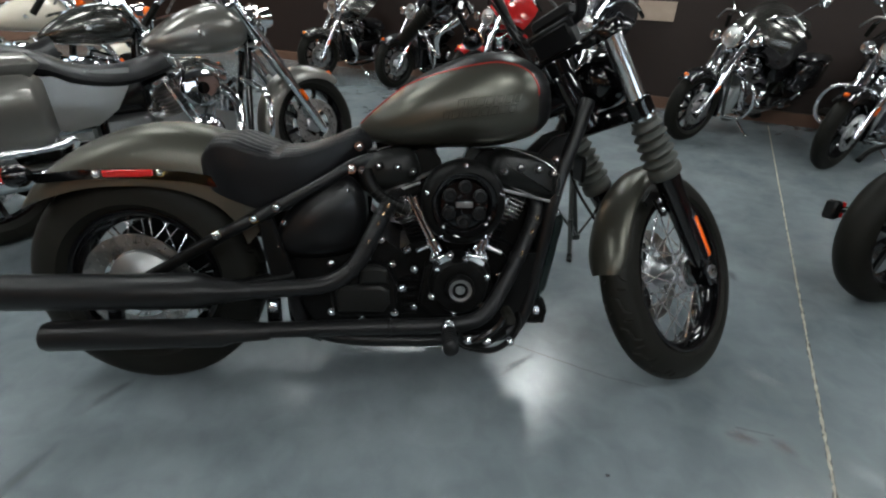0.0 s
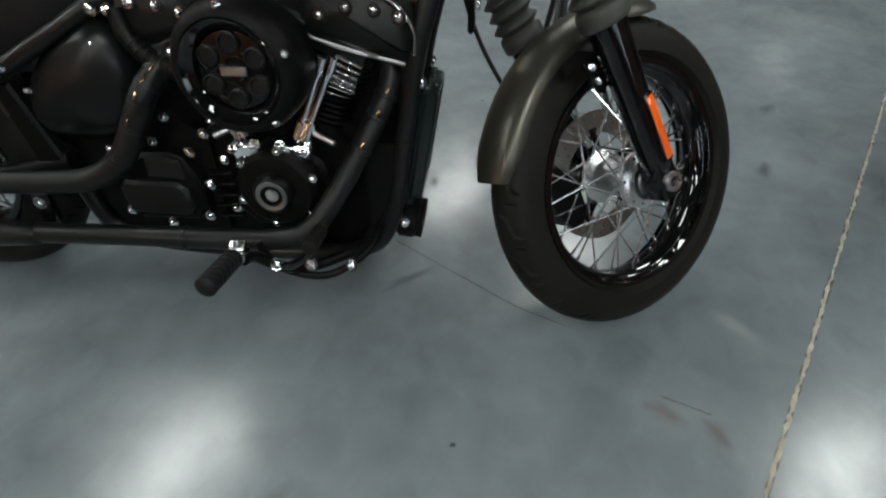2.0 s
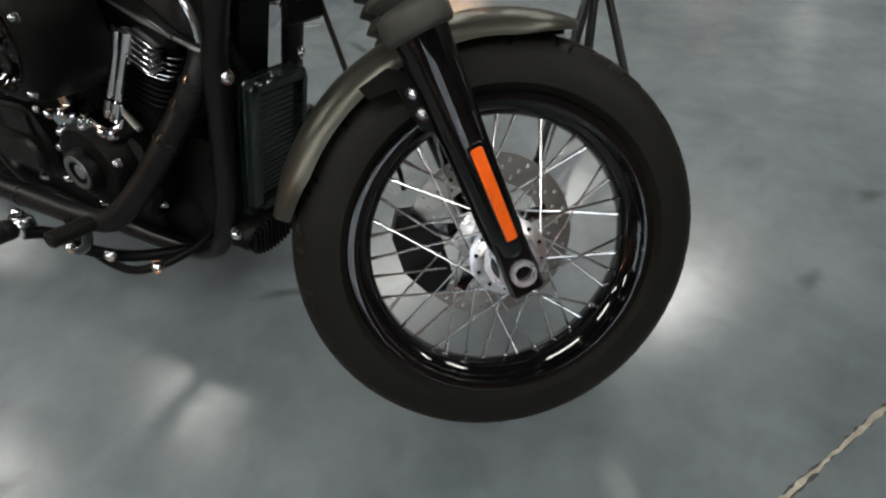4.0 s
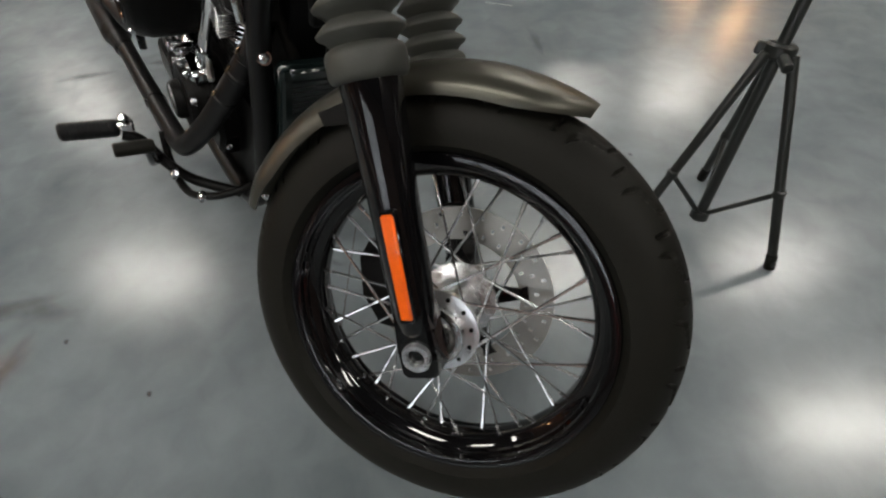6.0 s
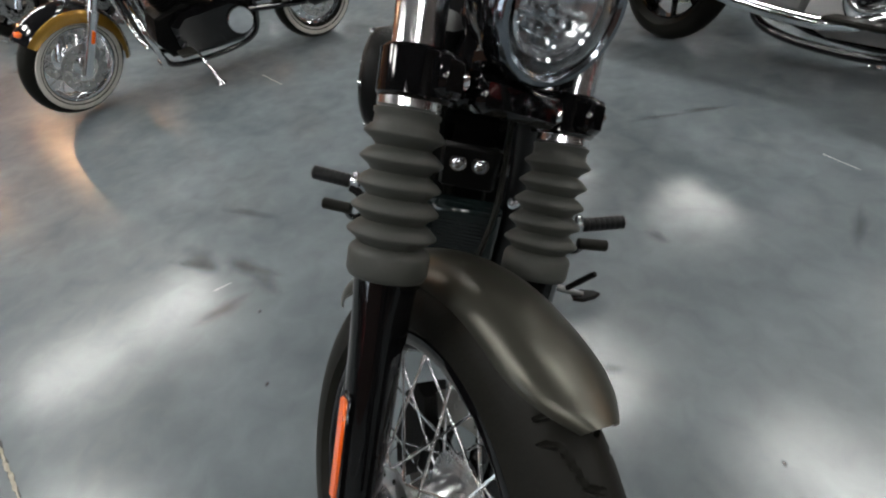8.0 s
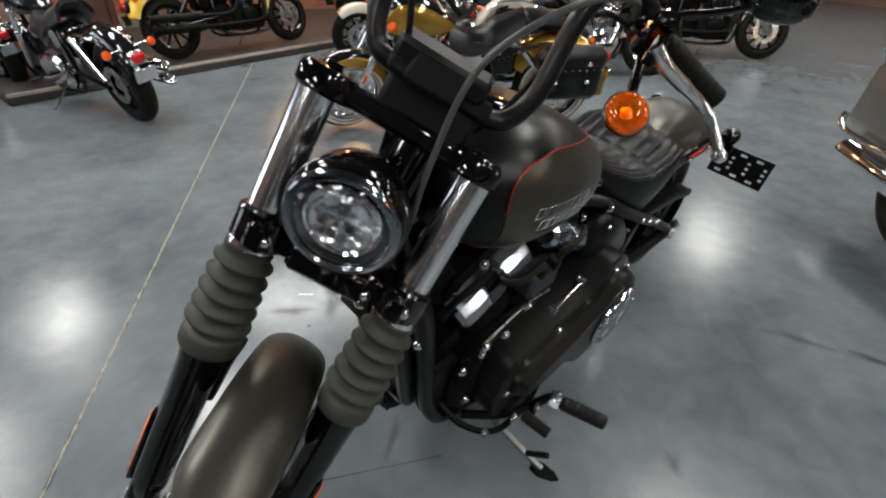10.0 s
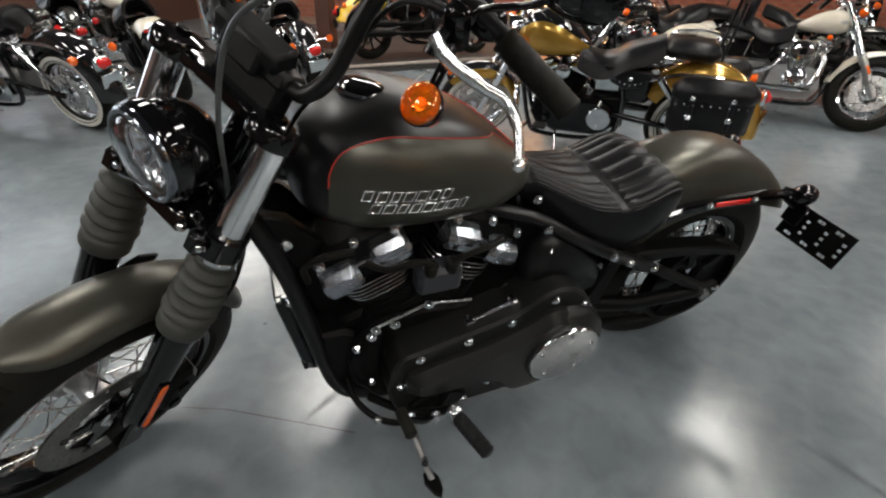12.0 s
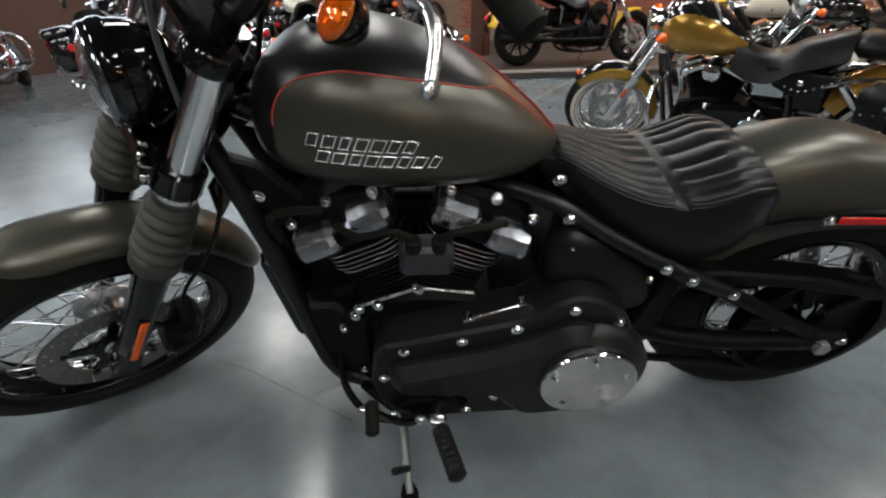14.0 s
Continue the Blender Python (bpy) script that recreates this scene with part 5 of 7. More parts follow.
for name, sgn in (("front_cylinder", 1), ("rear_cylinder", -1)):
    cm = Matrix.Translation(crank) @ Matrix.Rotation(radians(23.5 * sgn), 4, "Y")
    barrel = P3(name, turned(cyl(0.064, 0.22, 32), cm @ at(0, 0, 0.08)), matte_black, "finned black engine cylinder")
    for k in range(13):
        z = 0.118 + k * 0.0115
        half = 0.078 if k < 9 else 0.088
        fin = slab([(half * math.copysign(abs(math.cos(a)) ** 0.5, math.cos(a)), 0.1 * math.copysign(abs(math.sin(a)) ** 0.5, math.sin(a))) for a in [2 * math.pi * i / 36 for i in range(36)]], 0.0042, 0.0012)
        fin_ob = part("cooling_fin", turned(fin, cm @ at(0, 0, z)), matte_black, barrel)
        if k >= 8:
            edge = [Vector(((half + 0.0004) * math.copysign(abs(math.cos(a)) ** 0.5, math.cos(a)), 0.1004 * math.copysign(abs(math.sin(a)) ** 0.5, math.sin(a)), z + 0.002)) for a in [2 * math.pi * i / 48 for i in range(48)]]
            part("fin_edge", turned(tube(edge, 0.0017, 6, closed=True), cm), polished, barrel, "bright machined fin edge")
    # head: port block, rocker box with stepped lid
    head = part("cylinder_head", turned(cbox(0.17, 0.19, 0.05, 0.012), cm @ at(0, 0, 0.288)), wrinkle_black, barrel, "black cylinder head")
    lid = [(-0.092, -0.022), (0.092, -0.022), (0.097, 0.0), (0.088, 0.03), (0.06, 0.046), (-0.06, 0.046), (-0.088, 0.03), (-0.097, 0.0)]
    part("rocker_box", turned(slab(lid, 0.175, 0.012), cm @ Matrix(((1, 0, 0, 0), (0, 0, 1, -0.082), (0, 1, 0, 0.335), (0, 0, 0, 1)))), matte_black, barrel, "smooth black rocker cover")
    part("box_gasket", turned(cbox(0.188, 0.2, 0.006, 0.001), cm @ at(0, -0.008, 0.3125)), alloy_dark, barrel)
    for x in (-0.058, 0.058):
        lift = 0.012 if x * sgn < 0 else -0.004
        part("rocker_block", turned(block_geo(), cm @ at(x, 0.088, 0.314 + lift)), rocker_alloy, barrel, "bright machined rocker end", 12)
    for x, z in ((-0.072, 0.35), (0.072, 0.35), (-0.03, 0.3), (0.03, 0.3), (0.0, 0.366)):
        part("bolt", bolt_geo(cm @ Vector((x * 1.15, 0.098, z + 0.012)), cm.to_3x3() @ Vector((0, 1, 0.5)), 0.0085), chrome, barrel)
    # bright-edged fin stack by the exhaust port
    for k in range(5):
        part("port_fin", turned(cbox(0.05, 0.03, 0.0035, 0.001), cm @ at(0.052 * sgn, -0.108, 0.24 + 0.0115 * k)), polished, barrel)
    for u0, u1 in ((0.862, 0.79), (0.85, 0.772)) if sgn < 0 else ((0.955, 1.02), (0.968, 1.04)):
        w1 = 0.585
        tb = part("pushrod_tube", rod((u0, -0.14, 0.43), (u1, -0.118, w1), 0.0082, 12), chrome, barrel, "chrome pushrod tube")
        part("tube_collar", rod((u0, -0.14, 0.428), (u0 * 0.72 + u1 * 0.28, -0.134, 0.472), 0.0118, 12, 0.002), chrome, barrel)
        part("tube_clip", rod((u0 * 0.2 + u1 * 0.8, -0.122, 0.552), (u1, -0.118, w1), 0.011, 12, 0.002), chrome, barrel)
for u, tl in ((0.862, -16), (0.957, 16)):
    blk = P3("tappet_block", box_at(u, -0.143, 0.425, 0.062, 0.05, 0.034, 0.007, 12, tl, 0), chrome, "chrome tappet block")
    for dx in (-0.022, 0.022):
        part("block_bolt", bolt_geo((u + dx, -0.17, 0.43 + (0.006 if dx * tl < 0 else -0.004)), (0, -1, 0.4), 0.007), chrome, blk)
P3("oil_line", rod((0.83, -0.13, 0.452), (0.795, -0.145, 0.44), 0.006, 10, 0.002), steel)
P3("oil_line", rod((0.985, -0.13, 0.45), (1.03, -0.14, 0.432), 0.006, 10, 0.002), steel)
tc = at(0.912, -0.09, 0.345) @ Matrix.Rotation(radians(90), 4, "X")
timing = P3("timing_cover", turned(lathe([(0.085, 0), (0.085, 0.05), (0.078, 0.08), (0.07, 0.089), (0.052, 0.092), (0.04, 0.09), (0.039, 0.104), (0.034, 0.11), (0.02, 0.11), (0.019, 0.106), (0, 0.106)], 44), tc), wrinkle_black, "round black timing cover")
part("timing_badge", turned(lathe([(0.0, 0.1075), (0.012, 0.1075), (0.013, 0.106), (0, 0.106)], 24), tc), steel, timing)
part("badge_ring", turned(lathe([(0.022, 0.1105), (0.03, 0.1125), (0.031, 0.11), (0.022, 0.109)], 36, closed=True), tc), alloy_dark, timing)
for k in range(6):
    a = radians(60 * k + 20)
    part("bolt", turned(bolt_geo((0.079 * math.cos(a), 0.079 * math.sin(a), 0.078), (0, 0, 1), 0.0072), tc), chrome, timing)
P3("cam_housing", plate([(0.80, 0.28), (0.84, 0.24), (0.98, 0.24), (1.02, 0.30), (1.0, 0.39), (0.96, 0.42), (0.86, 0.42), (0.82, 0.39)], -0.09, -0.14, 0.01), wrinkle_black)
# air cleaner on the right
ac = at(0.911, -0.1, 0.585) @ Matrix.Rotation(radians(90), 4, "X")
aircleaner = P3("air_cleaner", turned(lathe([(0.0, 0.02), (0.085, 0.02), (0.1, 0.03), (0.106, 0.06), (0.107, 0.11), (0.1, 0.135), (0.09, 0.145), (0.082, 0.147), (0.076, 0.14), (0.074, 0.12), (0, 0.12)], 60), ac), wrinkle_black, "round black air cleaner")
part("trim_ring", turned(lathe([(0.066, 0.132), (0.074, 0.142), (0.08, 0.1475), (0.079, 0.1495), (0.072, 0.145), (0.064, 0.134)], 60, closed=True), ac), gloss_black, aircleaner)
part("cover_plate", turned(lathe([(0, 0.128), (0.03, 0.129), (0.06, 0.126), (0.066, 0.12)], 48), ac), gloss_black, aircleaner)
for k in range(6):
    part("cover_boss", turned(turned(lathe([(0.008, 0), (0.017, 0), (0.017, 0.006), (0.014, 0.007), (0.012, 0.003), (0, 0.003)], 20), at(0.044 * math.cos(k * math.pi / 3 + 0.5), 0.044 * math.sin(k * math.pi / 3 + 0.5), 0.128)), ac), plastic_black, aircleaner)
part("cover_badge", turned(cbox(0.042, 0.014, 0.006, 0.0015), ac @ at(0, 0, 0.132)), steel, aircleaner)
for k in range(5):
    a = radians(72 * k + 90)
    part("bolt", turned(bolt_geo((0.096 * math.cos(a), 0.096 * math.sin(a), 0.137), (0, 0, 1), 0.0055), ac), chrome, aircleaner)
# gearbox end cover and bolts on the right
end_cover = P3("gearbox_cover", plate([(0.555, 0.335), (0.565, 0.262), (0.585, 0.248), (0.715, 0.25), (0.74, 0.275), (0.742, 0.34), (0.715, 0.39), (0.69, 0.402), (0.6, 0.395)], -0.11, -0.15, 0.008), wrinkle_black, "black gearbox end cover with a raised lid")
part("cover_lid", plate([(0.575, 0.325), (0.582, 0.272), (0.705, 0.27), (0.722, 0.29), (0.72, 0.33), (0.7, 0.345), (0.59, 0.345)], -0.15, -0.168, 0.007), cover_black, end_cover)
part("cover_neck", plate([(0.64, 0.35), (0.72, 0.35), (0.715, 0.39), (0.69, 0.398), (0.645, 0.395)], -0.15, -0.162, 0.006), cover_black, end_cover)
for u, w in ((0.565, 0.4), (0.56, 0.26), (0.645, 0.235), (0.735, 0.255), (0.755, 0.33), (0.73, 0.4), (0.66, 0.42), (0.77, 0.44), (0.79, 0.27), (0.79, 0.38), (0.7, 0.47), (0.62, 0.47), (1.0, 0.27), (1.03, 0.36)):
    P3("bolt", bolt_geo((u, -0.135 if u < 0.79 else -0.12, w), (0, -1, 0), 0.008), chrome)
for w in (0.25, 0.275, 0.3, 0.325, 0.35):
    P3("case_rib", box_at(0.775, -0.1, w, 0.05, 0.05, 0.007, 0.002), wrinkle_black)
# sculpted rocker covers on the right, with a bright strap over the front one
for poly, name in (([(0.985, 0.622), (1.04, 0.603), (1.165, 0.574), (1.18, 0.61), (1.176, 0.662), (1.14, 0.694), (1.04, 0.71), (0.995, 0.69)], "front"), ([(0.805, 0.622), (0.75, 0.603), (0.665, 0.588), (0.642, 0.62), (0.644, 0.662), (0.665, 0.69), (0.755, 0.71), (0.795, 0.69)], "rear")):
    cover = P3("rocker_cover", plate(poly, -0.05, -0.124, 0.026, 2), cover_black, "satin black sculpted rocker cover", smooth=50)
    mid = sum(p[0] for p in poly) / len(poly)
    part("cover_lip", tube([(a, -0.098, b - 0.004) for a, b in poly[:3]], 0.0045, 8), alloy_dark, cover)
    for du in (-0.062, -0.018, 0.03, 0.07):
        w0 = 0.668 - abs(du) * 0.25
        part("cover_lug", turned(cyl(0.012, 0.01, 16, 0.003), along((mid + du, -0.119, w0), (0, -1, 0.15))), cover_black, cover)
        part("bolt", bolt_geo((mid + du, -0.129, w0 + 0.002), (0, -1, 0.15), 0.0062), chrome, cover)
P3("head_strap", tube(spline([(0.955, -0.112, 0.714), (1.03, -0.116, 0.715), (1.10, -0.118, 0.694), (1.155, -0.118, 0.668), (1.182, -0.116, 0.63), (1.182, -0.11, 0.59)], 5), 0.0075, 8, flat=0.45), polished, "bright metal strap over the head")
chin = spline([(0.665, -0.118, 0.655), (0.672, -0.126, 0.62), (0.70, -0.132, 0.585), (0.735, -0.132, 0.565), (0.775, -0.13, 0.548)], 6)
chin_ob = P3("port_shield", tube(chin, 0.017, 12), matte_black, "ribbed black exhaust port shield")
for i in range(9, 24, 2):
    part("shield_rib", turned(cyl(0.0185, 0.003, 14, 0.0008), along(chin[i], chin[i + 1] - chin[i])), cover_black, chin_ob)
# exhaust
front_line = spline([(1.118, -0.05, 0.585), (1.133, -0.075, 0.545), (1.115, -0.1, 0.49), (1.058, -0.145, 0.385), (1.02, -0.175, 0.325), (0.98, -0.2, 0.277), (0.93, -0.208, 0.256), (0.833, -0.212, 0.25), (0.6, -0.222, 0.252), (0.3, -0.232, 0.25)], 8)
rear_line = spline([(0.755, -0.07, 0.595), (0.728, -0.12, 0.57), (0.698, -0.165, 0.525), (0.652, -0.185, 0.44), (0.62, -0.195, 0.4), (0.57, -0.205, 0.372), (0.5, -0.215, 0.363), (0.35, -0.23, 0.363), (0.24, -0.235, 0.364)], 8)
exhaust = P3("exhaust", joined(tube(front_line, 0.0215, 18), tube(rear_line, 0.0225, 18)), pipe_black, "matte black twin exhaust")
for c0, c1, r in (((0.37, -0.232, 0.363), (-0.198, -0.25, 0.368), 0.0445), ((0.41, -0.232, 0.25), (-0.12, -0.25, 0.252), 0.0375)):
    d = (Vector(c1) - Vector(c0))
    L = d.length
    prof = [(0.02, -0.01), (0.024, 0), (0.0245, 0.015), (r * 0.74, 0.07), (r * 0.78, 0.085), (r * 0.985, 0.11), (r, 0.125), (r, L - 0.012), (r - 0.004, L), (r - 0.012, L - 0.002), (r - 0.014, L - 0.05), (0, L - 0.06)]
    part("muffler", turned(lathe(prof, 44), along(c0, d)), pipe_black, exhaust, "matte black straight-cut muffler")
for line, i, mt in ((front_line, 13, copper), (front_line, 17, copper), (front_line, 21, copper), (rear_line, 11, copper), (rear_line, 14, copper), (rear_line, 17, copper), (rear_line, 21, copper), (rear_line, 30, pipe_black), (front_line, 60, pipe_black)):
    p, q = line[i], line[i + 1]
    part("exhaust_clamp", turned(cyl(0.0236, 0.011, 20, 0.002), along(p, q - p)), pipe_black, exhaust)
    part("clamp_screw", turned(cbox(0.008, 0.005, 0.016, 0.002), along(p + Vector((0.004, -0.0205, 0.011)), q - p)), mt, exhaust)
for u, w in ((0.42, 0.31), (0.02, 0.31)):
    part("exhaust_hanger", box_at(u, -0.19, w, 0.035, 0.02, 0.11, 0.004), gloss_black, exhaust)
    part("bolt", bolt_geo((u, -0.2, w - 0.005), (0, -1, 0), 0.01), chrome, exhaust)
P3("brake_line", tube(spline([(0.2, -0.16, 0.305), (0.1, -0.17, 0.307), (-0.08, -0.17, 0.31)], 4), 0.005, 8), chrome)
# primary cover on the left
prim = [(0.975, 0.40), (0.995, 0.365), (0.998, 0.33), (1.005, 0.285), (0.997, 0.235), (0.975, 0.18), (0.93, 0.147), (0.78, 0.148), (0.63, 0.16), (0.545, 0.2), (0.475, 0.28), (0.466, 0.37), (0.488, 0.45), (0.535, 0.503), (0.59, 0.526), (0.635, 0.514), (0.69, 0.474), (0.74, 0.457), (0.89, 0.42), (0.945, 0.408)]
primary = P3("primary_cover", plate(prim, 0.1, 0.2, 0.007, 4), cover_black, "long black primary drive cover", smooth=24)
bulge = [(0.945, 0.27), (0.965, 0.32), (0.952, 0.35), (0.89, 0.367), (0.764, 0.398), (0.67, 0.437), (0.61, 0.468), (0.55, 0.45), (0.495, 0.38), (0.49, 0.29), (0.55, 0.21), (0.64, 0.185), (0.70, 0.195), (0.755, 0.255), (0.86, 0.262)]
part("cover_bulge", plate(bulge, 0.19, 0.238, 0.024, 4), cover_black, primary, "", 24)
part("clutch_drum", turned(lathe([(0.13, -0.045), (0.128, -0.02), (0.118, -0.006), (0.104, 0.0), (0.1, 0.008), (0, 0.008)], 64), at(0.562, 0.236, 0.33) @ Matrix.Rotation(radians(-90), 4, "X")), cover_black, primary, "round raised clutch housing", 50)
dm = at(0.562, 0.236, 0.33) @ Matrix.Rotation(radians(-90), 4, "X")
part("derby_cover", turned(lathe([(0.097, 0), (0.097, 0.012), (0.094, 0.0165), (0.089, 0.0175), (0.087, 0.0165), (0, 0.018)], 72), dm), derby_metal, primary, "round dark polished clutch cover")
part("derby_rim", turned(lathe([(0.0935, 0.0155), (0.0965, 0.0175), (0.0985, 0.0135), (0.0985, 0.008), (0.096, 0.008)], 72, closed=True), dm), chrome, primary)
for k in range(5):
    a = radians(72 * k + 54)
    part("bolt", turned(bolt_geo((0.075 * math.cos(a), 0.075 * math.sin(a), 0.0172), (0, 0, 1), 0.0045, 0.0025), dm), chrome, primary)
for u, w in ((0.932, 0.386), (0.977, 0.3), (0.955, 0.185), (0.80, 0.168), (0.74, 0.221), (0.66, 0.175), (0.71, 0.446), (0.816, 0.413), (0.605, 0.495), (0.515, 0.46), (0.483, 0.36)):
    part("bolt", bolt_geo((u, 0.2, w), (0, 1, 0.1), 0.0085), chrome, primary)
part("inspection_cover", plate([(0.82, 0.175), (0.93, 0.175), (0.955, 0.21), (0.93, 0.235), (0.83, 0.24), (0.80, 0.21)], 0.2, 0.216, 0.006), wrinkle_black, primary)
# between the cylinders on the left: coil box, leads, small pipes
coil = P3("coil_cover", box_at(0.882, 0.125, 0.577, 0.1, 0.055, 0.07, 0.01), coil_grey, "black plastic coil box")
for u in (0.905, 0.858):
    part("coil_tower", rod((u, 0.14, 0.6), (u, 0.145, 0.632), 0.015, 14, 0.003), rubber, coil)
for pts in ([(0.905, 0.145, 0.63), (0.94, 0.155, 0.655), (1.0, 0.15, 0.645), (1.04, 0.13, 0.655)], [(0.858, 0.145, 0.63), (0.83, 0.155, 0.652), (0.78, 0.15, 0.66), (0.74, 0.13, 0.65)],
            [(1.06, 0.12, 0.68), (1.12, 0.13, 0.685), (1.155, 0.12, 0.66), (1.15, 0.1, 0.6)]):
    pipe2("ignition_lead", pts, 0.0075, rubber, 8, 8)
lever_rod = P3("shift_rod", rod((0.802, 0.165, 0.44), (0.695, 0.165, 0.478), 0.0055, 10), chrome, "chrome gear linkage rod")
for u, w in ((0.802, 0.438), (0.695, 0.478)):
    part("rod_end", turned(cyl(0.012, 0.026, 12, 0.002), along((u, 0.15, w), (0, 1, 0))), chrome, lever_rod)
for a, b in (((1.02, 0.13, 0.447), (0.9, 0.135, 0.50)), ((0.9, 0.135, 0.50), (0.79, 0.13, 0.478))):
    P3("breather_pipe", rod(a, b, 0.0032), steel)
for u, v, w in ((1.02, 0.135, 0.445), (1.03, 0.135, 0.425), (0.9, 0.14, 0.502), (1.06, 0.12, 0.37), (1.07, 0.1, 0.3), (1.03, 0.13, 0.24), (1.055, 0.1, 0.235), (0.98, 0.15, 0.47)):
    P3("bolt", bolt_geo((u, v, w), (0.3, 1, 0.2), 0.0085), chrome)
P3("case_cap", plate([(1.0, 0.25), (1.06, 0.25), (1.075, 0.33), (1.05, 0.40), (1.0, 0.42)], 0.07, 0.135, 0.015), wrinkle_black)
# bracket under the steering head
horn_plate = P3("head_bracket", box_at(1.276, 0.002, 0.648, 0.012, 0.085, 0.075, 0.006), matte_black, "black bracket with two chrome bolts")
for v in (-0.014, 0.018):
    part("bolt", bolt_geo((1.281, v, 0.656), (1, 0, 0.1), 0.0095), chrome, horn_plate)
# frame tubes before the engine, cooler and regulator between them
for sy in (-1, 1):
    pipe2("downtube", [(1.262, 0.05 * sy, 0.84), (1.238, 0.065 * sy, 0.77), (1.187, 0.084 * sy, 0.61), (1.158, 0.086 * sy, 0.45), (1.133, 0.088 * sy, 0.3), (1.112, 0.095 * sy, 0.225), (1.075, 0.1 * sy, 0.178), (0.98, 0.11 * sy, 0.16), (0.75, 0.115 * sy, 0.16), (0.55, 0.115 * sy, 0.178), (0.47, 0.115 * sy, 0.24), (0.44, 0.115 * sy, 0.4)], 0.0195, paint_black_satin, label="black frame tube")
    P3("frame_gusset", plate([(1.12, 0.60), (1.175, 0.62), (1.225, 0.76), (1.17, 0.74), (1.1, 0.66)], 0.05 * sy, 0.072 * sy, 0.004), matte_black)
    P3("engine_mount", plate([(1.05, 0.2), (1.11, 0.18), (1.145, 0.27), (1.16, 0.40), (1.13, 0.42), (1.06, 0.36)], 0.055 * sy, 0.078 * sy, 0.005), matte_black)
    for u, w in ((1.095, 0.24), (1.12, 0.36), (1.18, 0.68)):
        P3("bolt", bolt_geo((u, (0.079 if w < 0.5 else 0.073) * sy, w), (0, sy, 0), 0.009), chrome)
for sy in (-1, 1):
    pipe2("swingarm", [(0.47, 0.13 * sy, 0.37), (0.3, 0.145 * sy, 0.335), (0.15, 0.148 * sy, 0.325), (0.03, 0.148 * sy, 0.323)], 0.021, matte_black, label="black swingarm")
    pipe2("swingarm_brace", [(0.405, 0.15 * sy, 0.545), (0.28, 0.15 * sy, 0.478), (0.12, 0.15 * sy, 0.385), (0.02, 0.15 * sy, 0.33)], 0.016, matte_black)
    P3("swingarm_post", plate([(0.38, 0.53), (0.42, 0.53), (0.47, 0.36), (0.41, 0.33)], 0.125 * sy, 0.15 * sy, 0.006), matte_black)
    axle = P3("axle_plate", box_at(0.02, 0.155 * sy, 0.326, 0.09, 0.02, 0.06, 0.008), matte_black)
    part("axle_nut", rod((0.03, 0.16 * sy, 0.323), (0.03, 0.18 * sy, 0.323), 0.019, 6, 0.002), steel, axle)
    part("adjuster_bolt", bolt_geo((-0.01, 0.166 * sy, 0.34), (0, sy, 0), 0.009), chrome, axle)
P3("belt_guard", plate([(0.42, 0.53), (0.3, 0.53), (0.1, 0.505), (-0.06, 0.462), (-0.055, 0.435), (0.1, 0.472), (0.3, 0.495), (0.42, 0.495)], 0.095, 0.145, 0.006), matte_black, "black belt guard")
cool = Matrix.Translation((1.176, 0, 0.395)) @ Matrix.Rotation(radians(9.5), 4, "Y")
cooler = P3("oil_cooler", turned(cbox(0.03, 0.138, 0.27, 0.008), cool), cooler_black, "gloss black oil cooler")
frame_bits = [turned(slab([(-0.069, -0.115), (-0.05, -0.135), (0.05, -0.135), (0.069, -0.115), (0.069, 0.12), (0.055, 0.135), (-0.055, 0.135), (-0.069, 0.12)], 0.012, 0.004), Matrix(((0, 0, 1, -0.004), (1, 0, 0, 0), (0, 1, 0, 0), (0, 0, 0, 1))))]
for sy in (-1, 1):
    frame_bits.append(turned(slab([(-0.012, -0.115), (0.022, -0.105), (0.026, -0.09), (0.026, 0.115), (0.02, 0.13), (-0.012, 0.13)], 0.016, 0.005), Matrix(((1, 0, 0, 0), (0, 0, sy, 0.052 * sy), (0, 1, 0, 0), (0, 0, 0, 1)))))
frame_bits += [box_at(0.012, 0, 0.122, 0.026, 0.11, 0.024, 0.006), box_at(0.012, 0, -0.108, 0.026, 0.11, 0.034, 0.008)]
part("cooler_frame", turned(joined(*frame_bits), cool), cooler_black, cooler, "glossy dark cooler housing")
for k in range(20):
    part("cooler_fin", turned(cbox(0.008, 0.1, 0.003, 0.001), cool @ at(0.012, 0, -0.088 + 0.0102 * k)), plastic_black, cooler)
P3("cooler_hose", tube(spline([(1.17, -0.03, 0.52), (1.15, -0.04, 0.57), (1.10, -0.04, 0.58)], 5), 0.011, 10), rubber)
P3("oil_filter", rod((1.06, 0, 0.26), (1.135, 0, 0.255), 0.04, 24, 0.006), gloss_black, "black oil filter")
reg_at = at(1.15, -0.035, 0.222, 0, 8, 0)
reg = P3("regulator", turned(joined(turned(lathe([(0, -0.022), (0.045, -0.022), (0.052, -0.014), (0.052, 0.014), (0.046, 0.024), (0, 0.026)], 32), at(0, 0, 0, 0, 90, 0) @ Matrix.Diagonal((0.8, 1.25, 1, 1))), cbox(0.03, 0.13, 0.04, 0.01)), reg_at), matte_black, "rounded finned black regulator")
for k in range(11):
    v = -0.05 + 0.01 * k
    h = 0.074 * math.sqrt(max(0.05, 1 - (v / 0.062) ** 2))
    part("regulator_fin", turned(box_at(0.028, v, 0, 0.014, 0.0035, h, 0.001), reg_at), matte_black, reg)
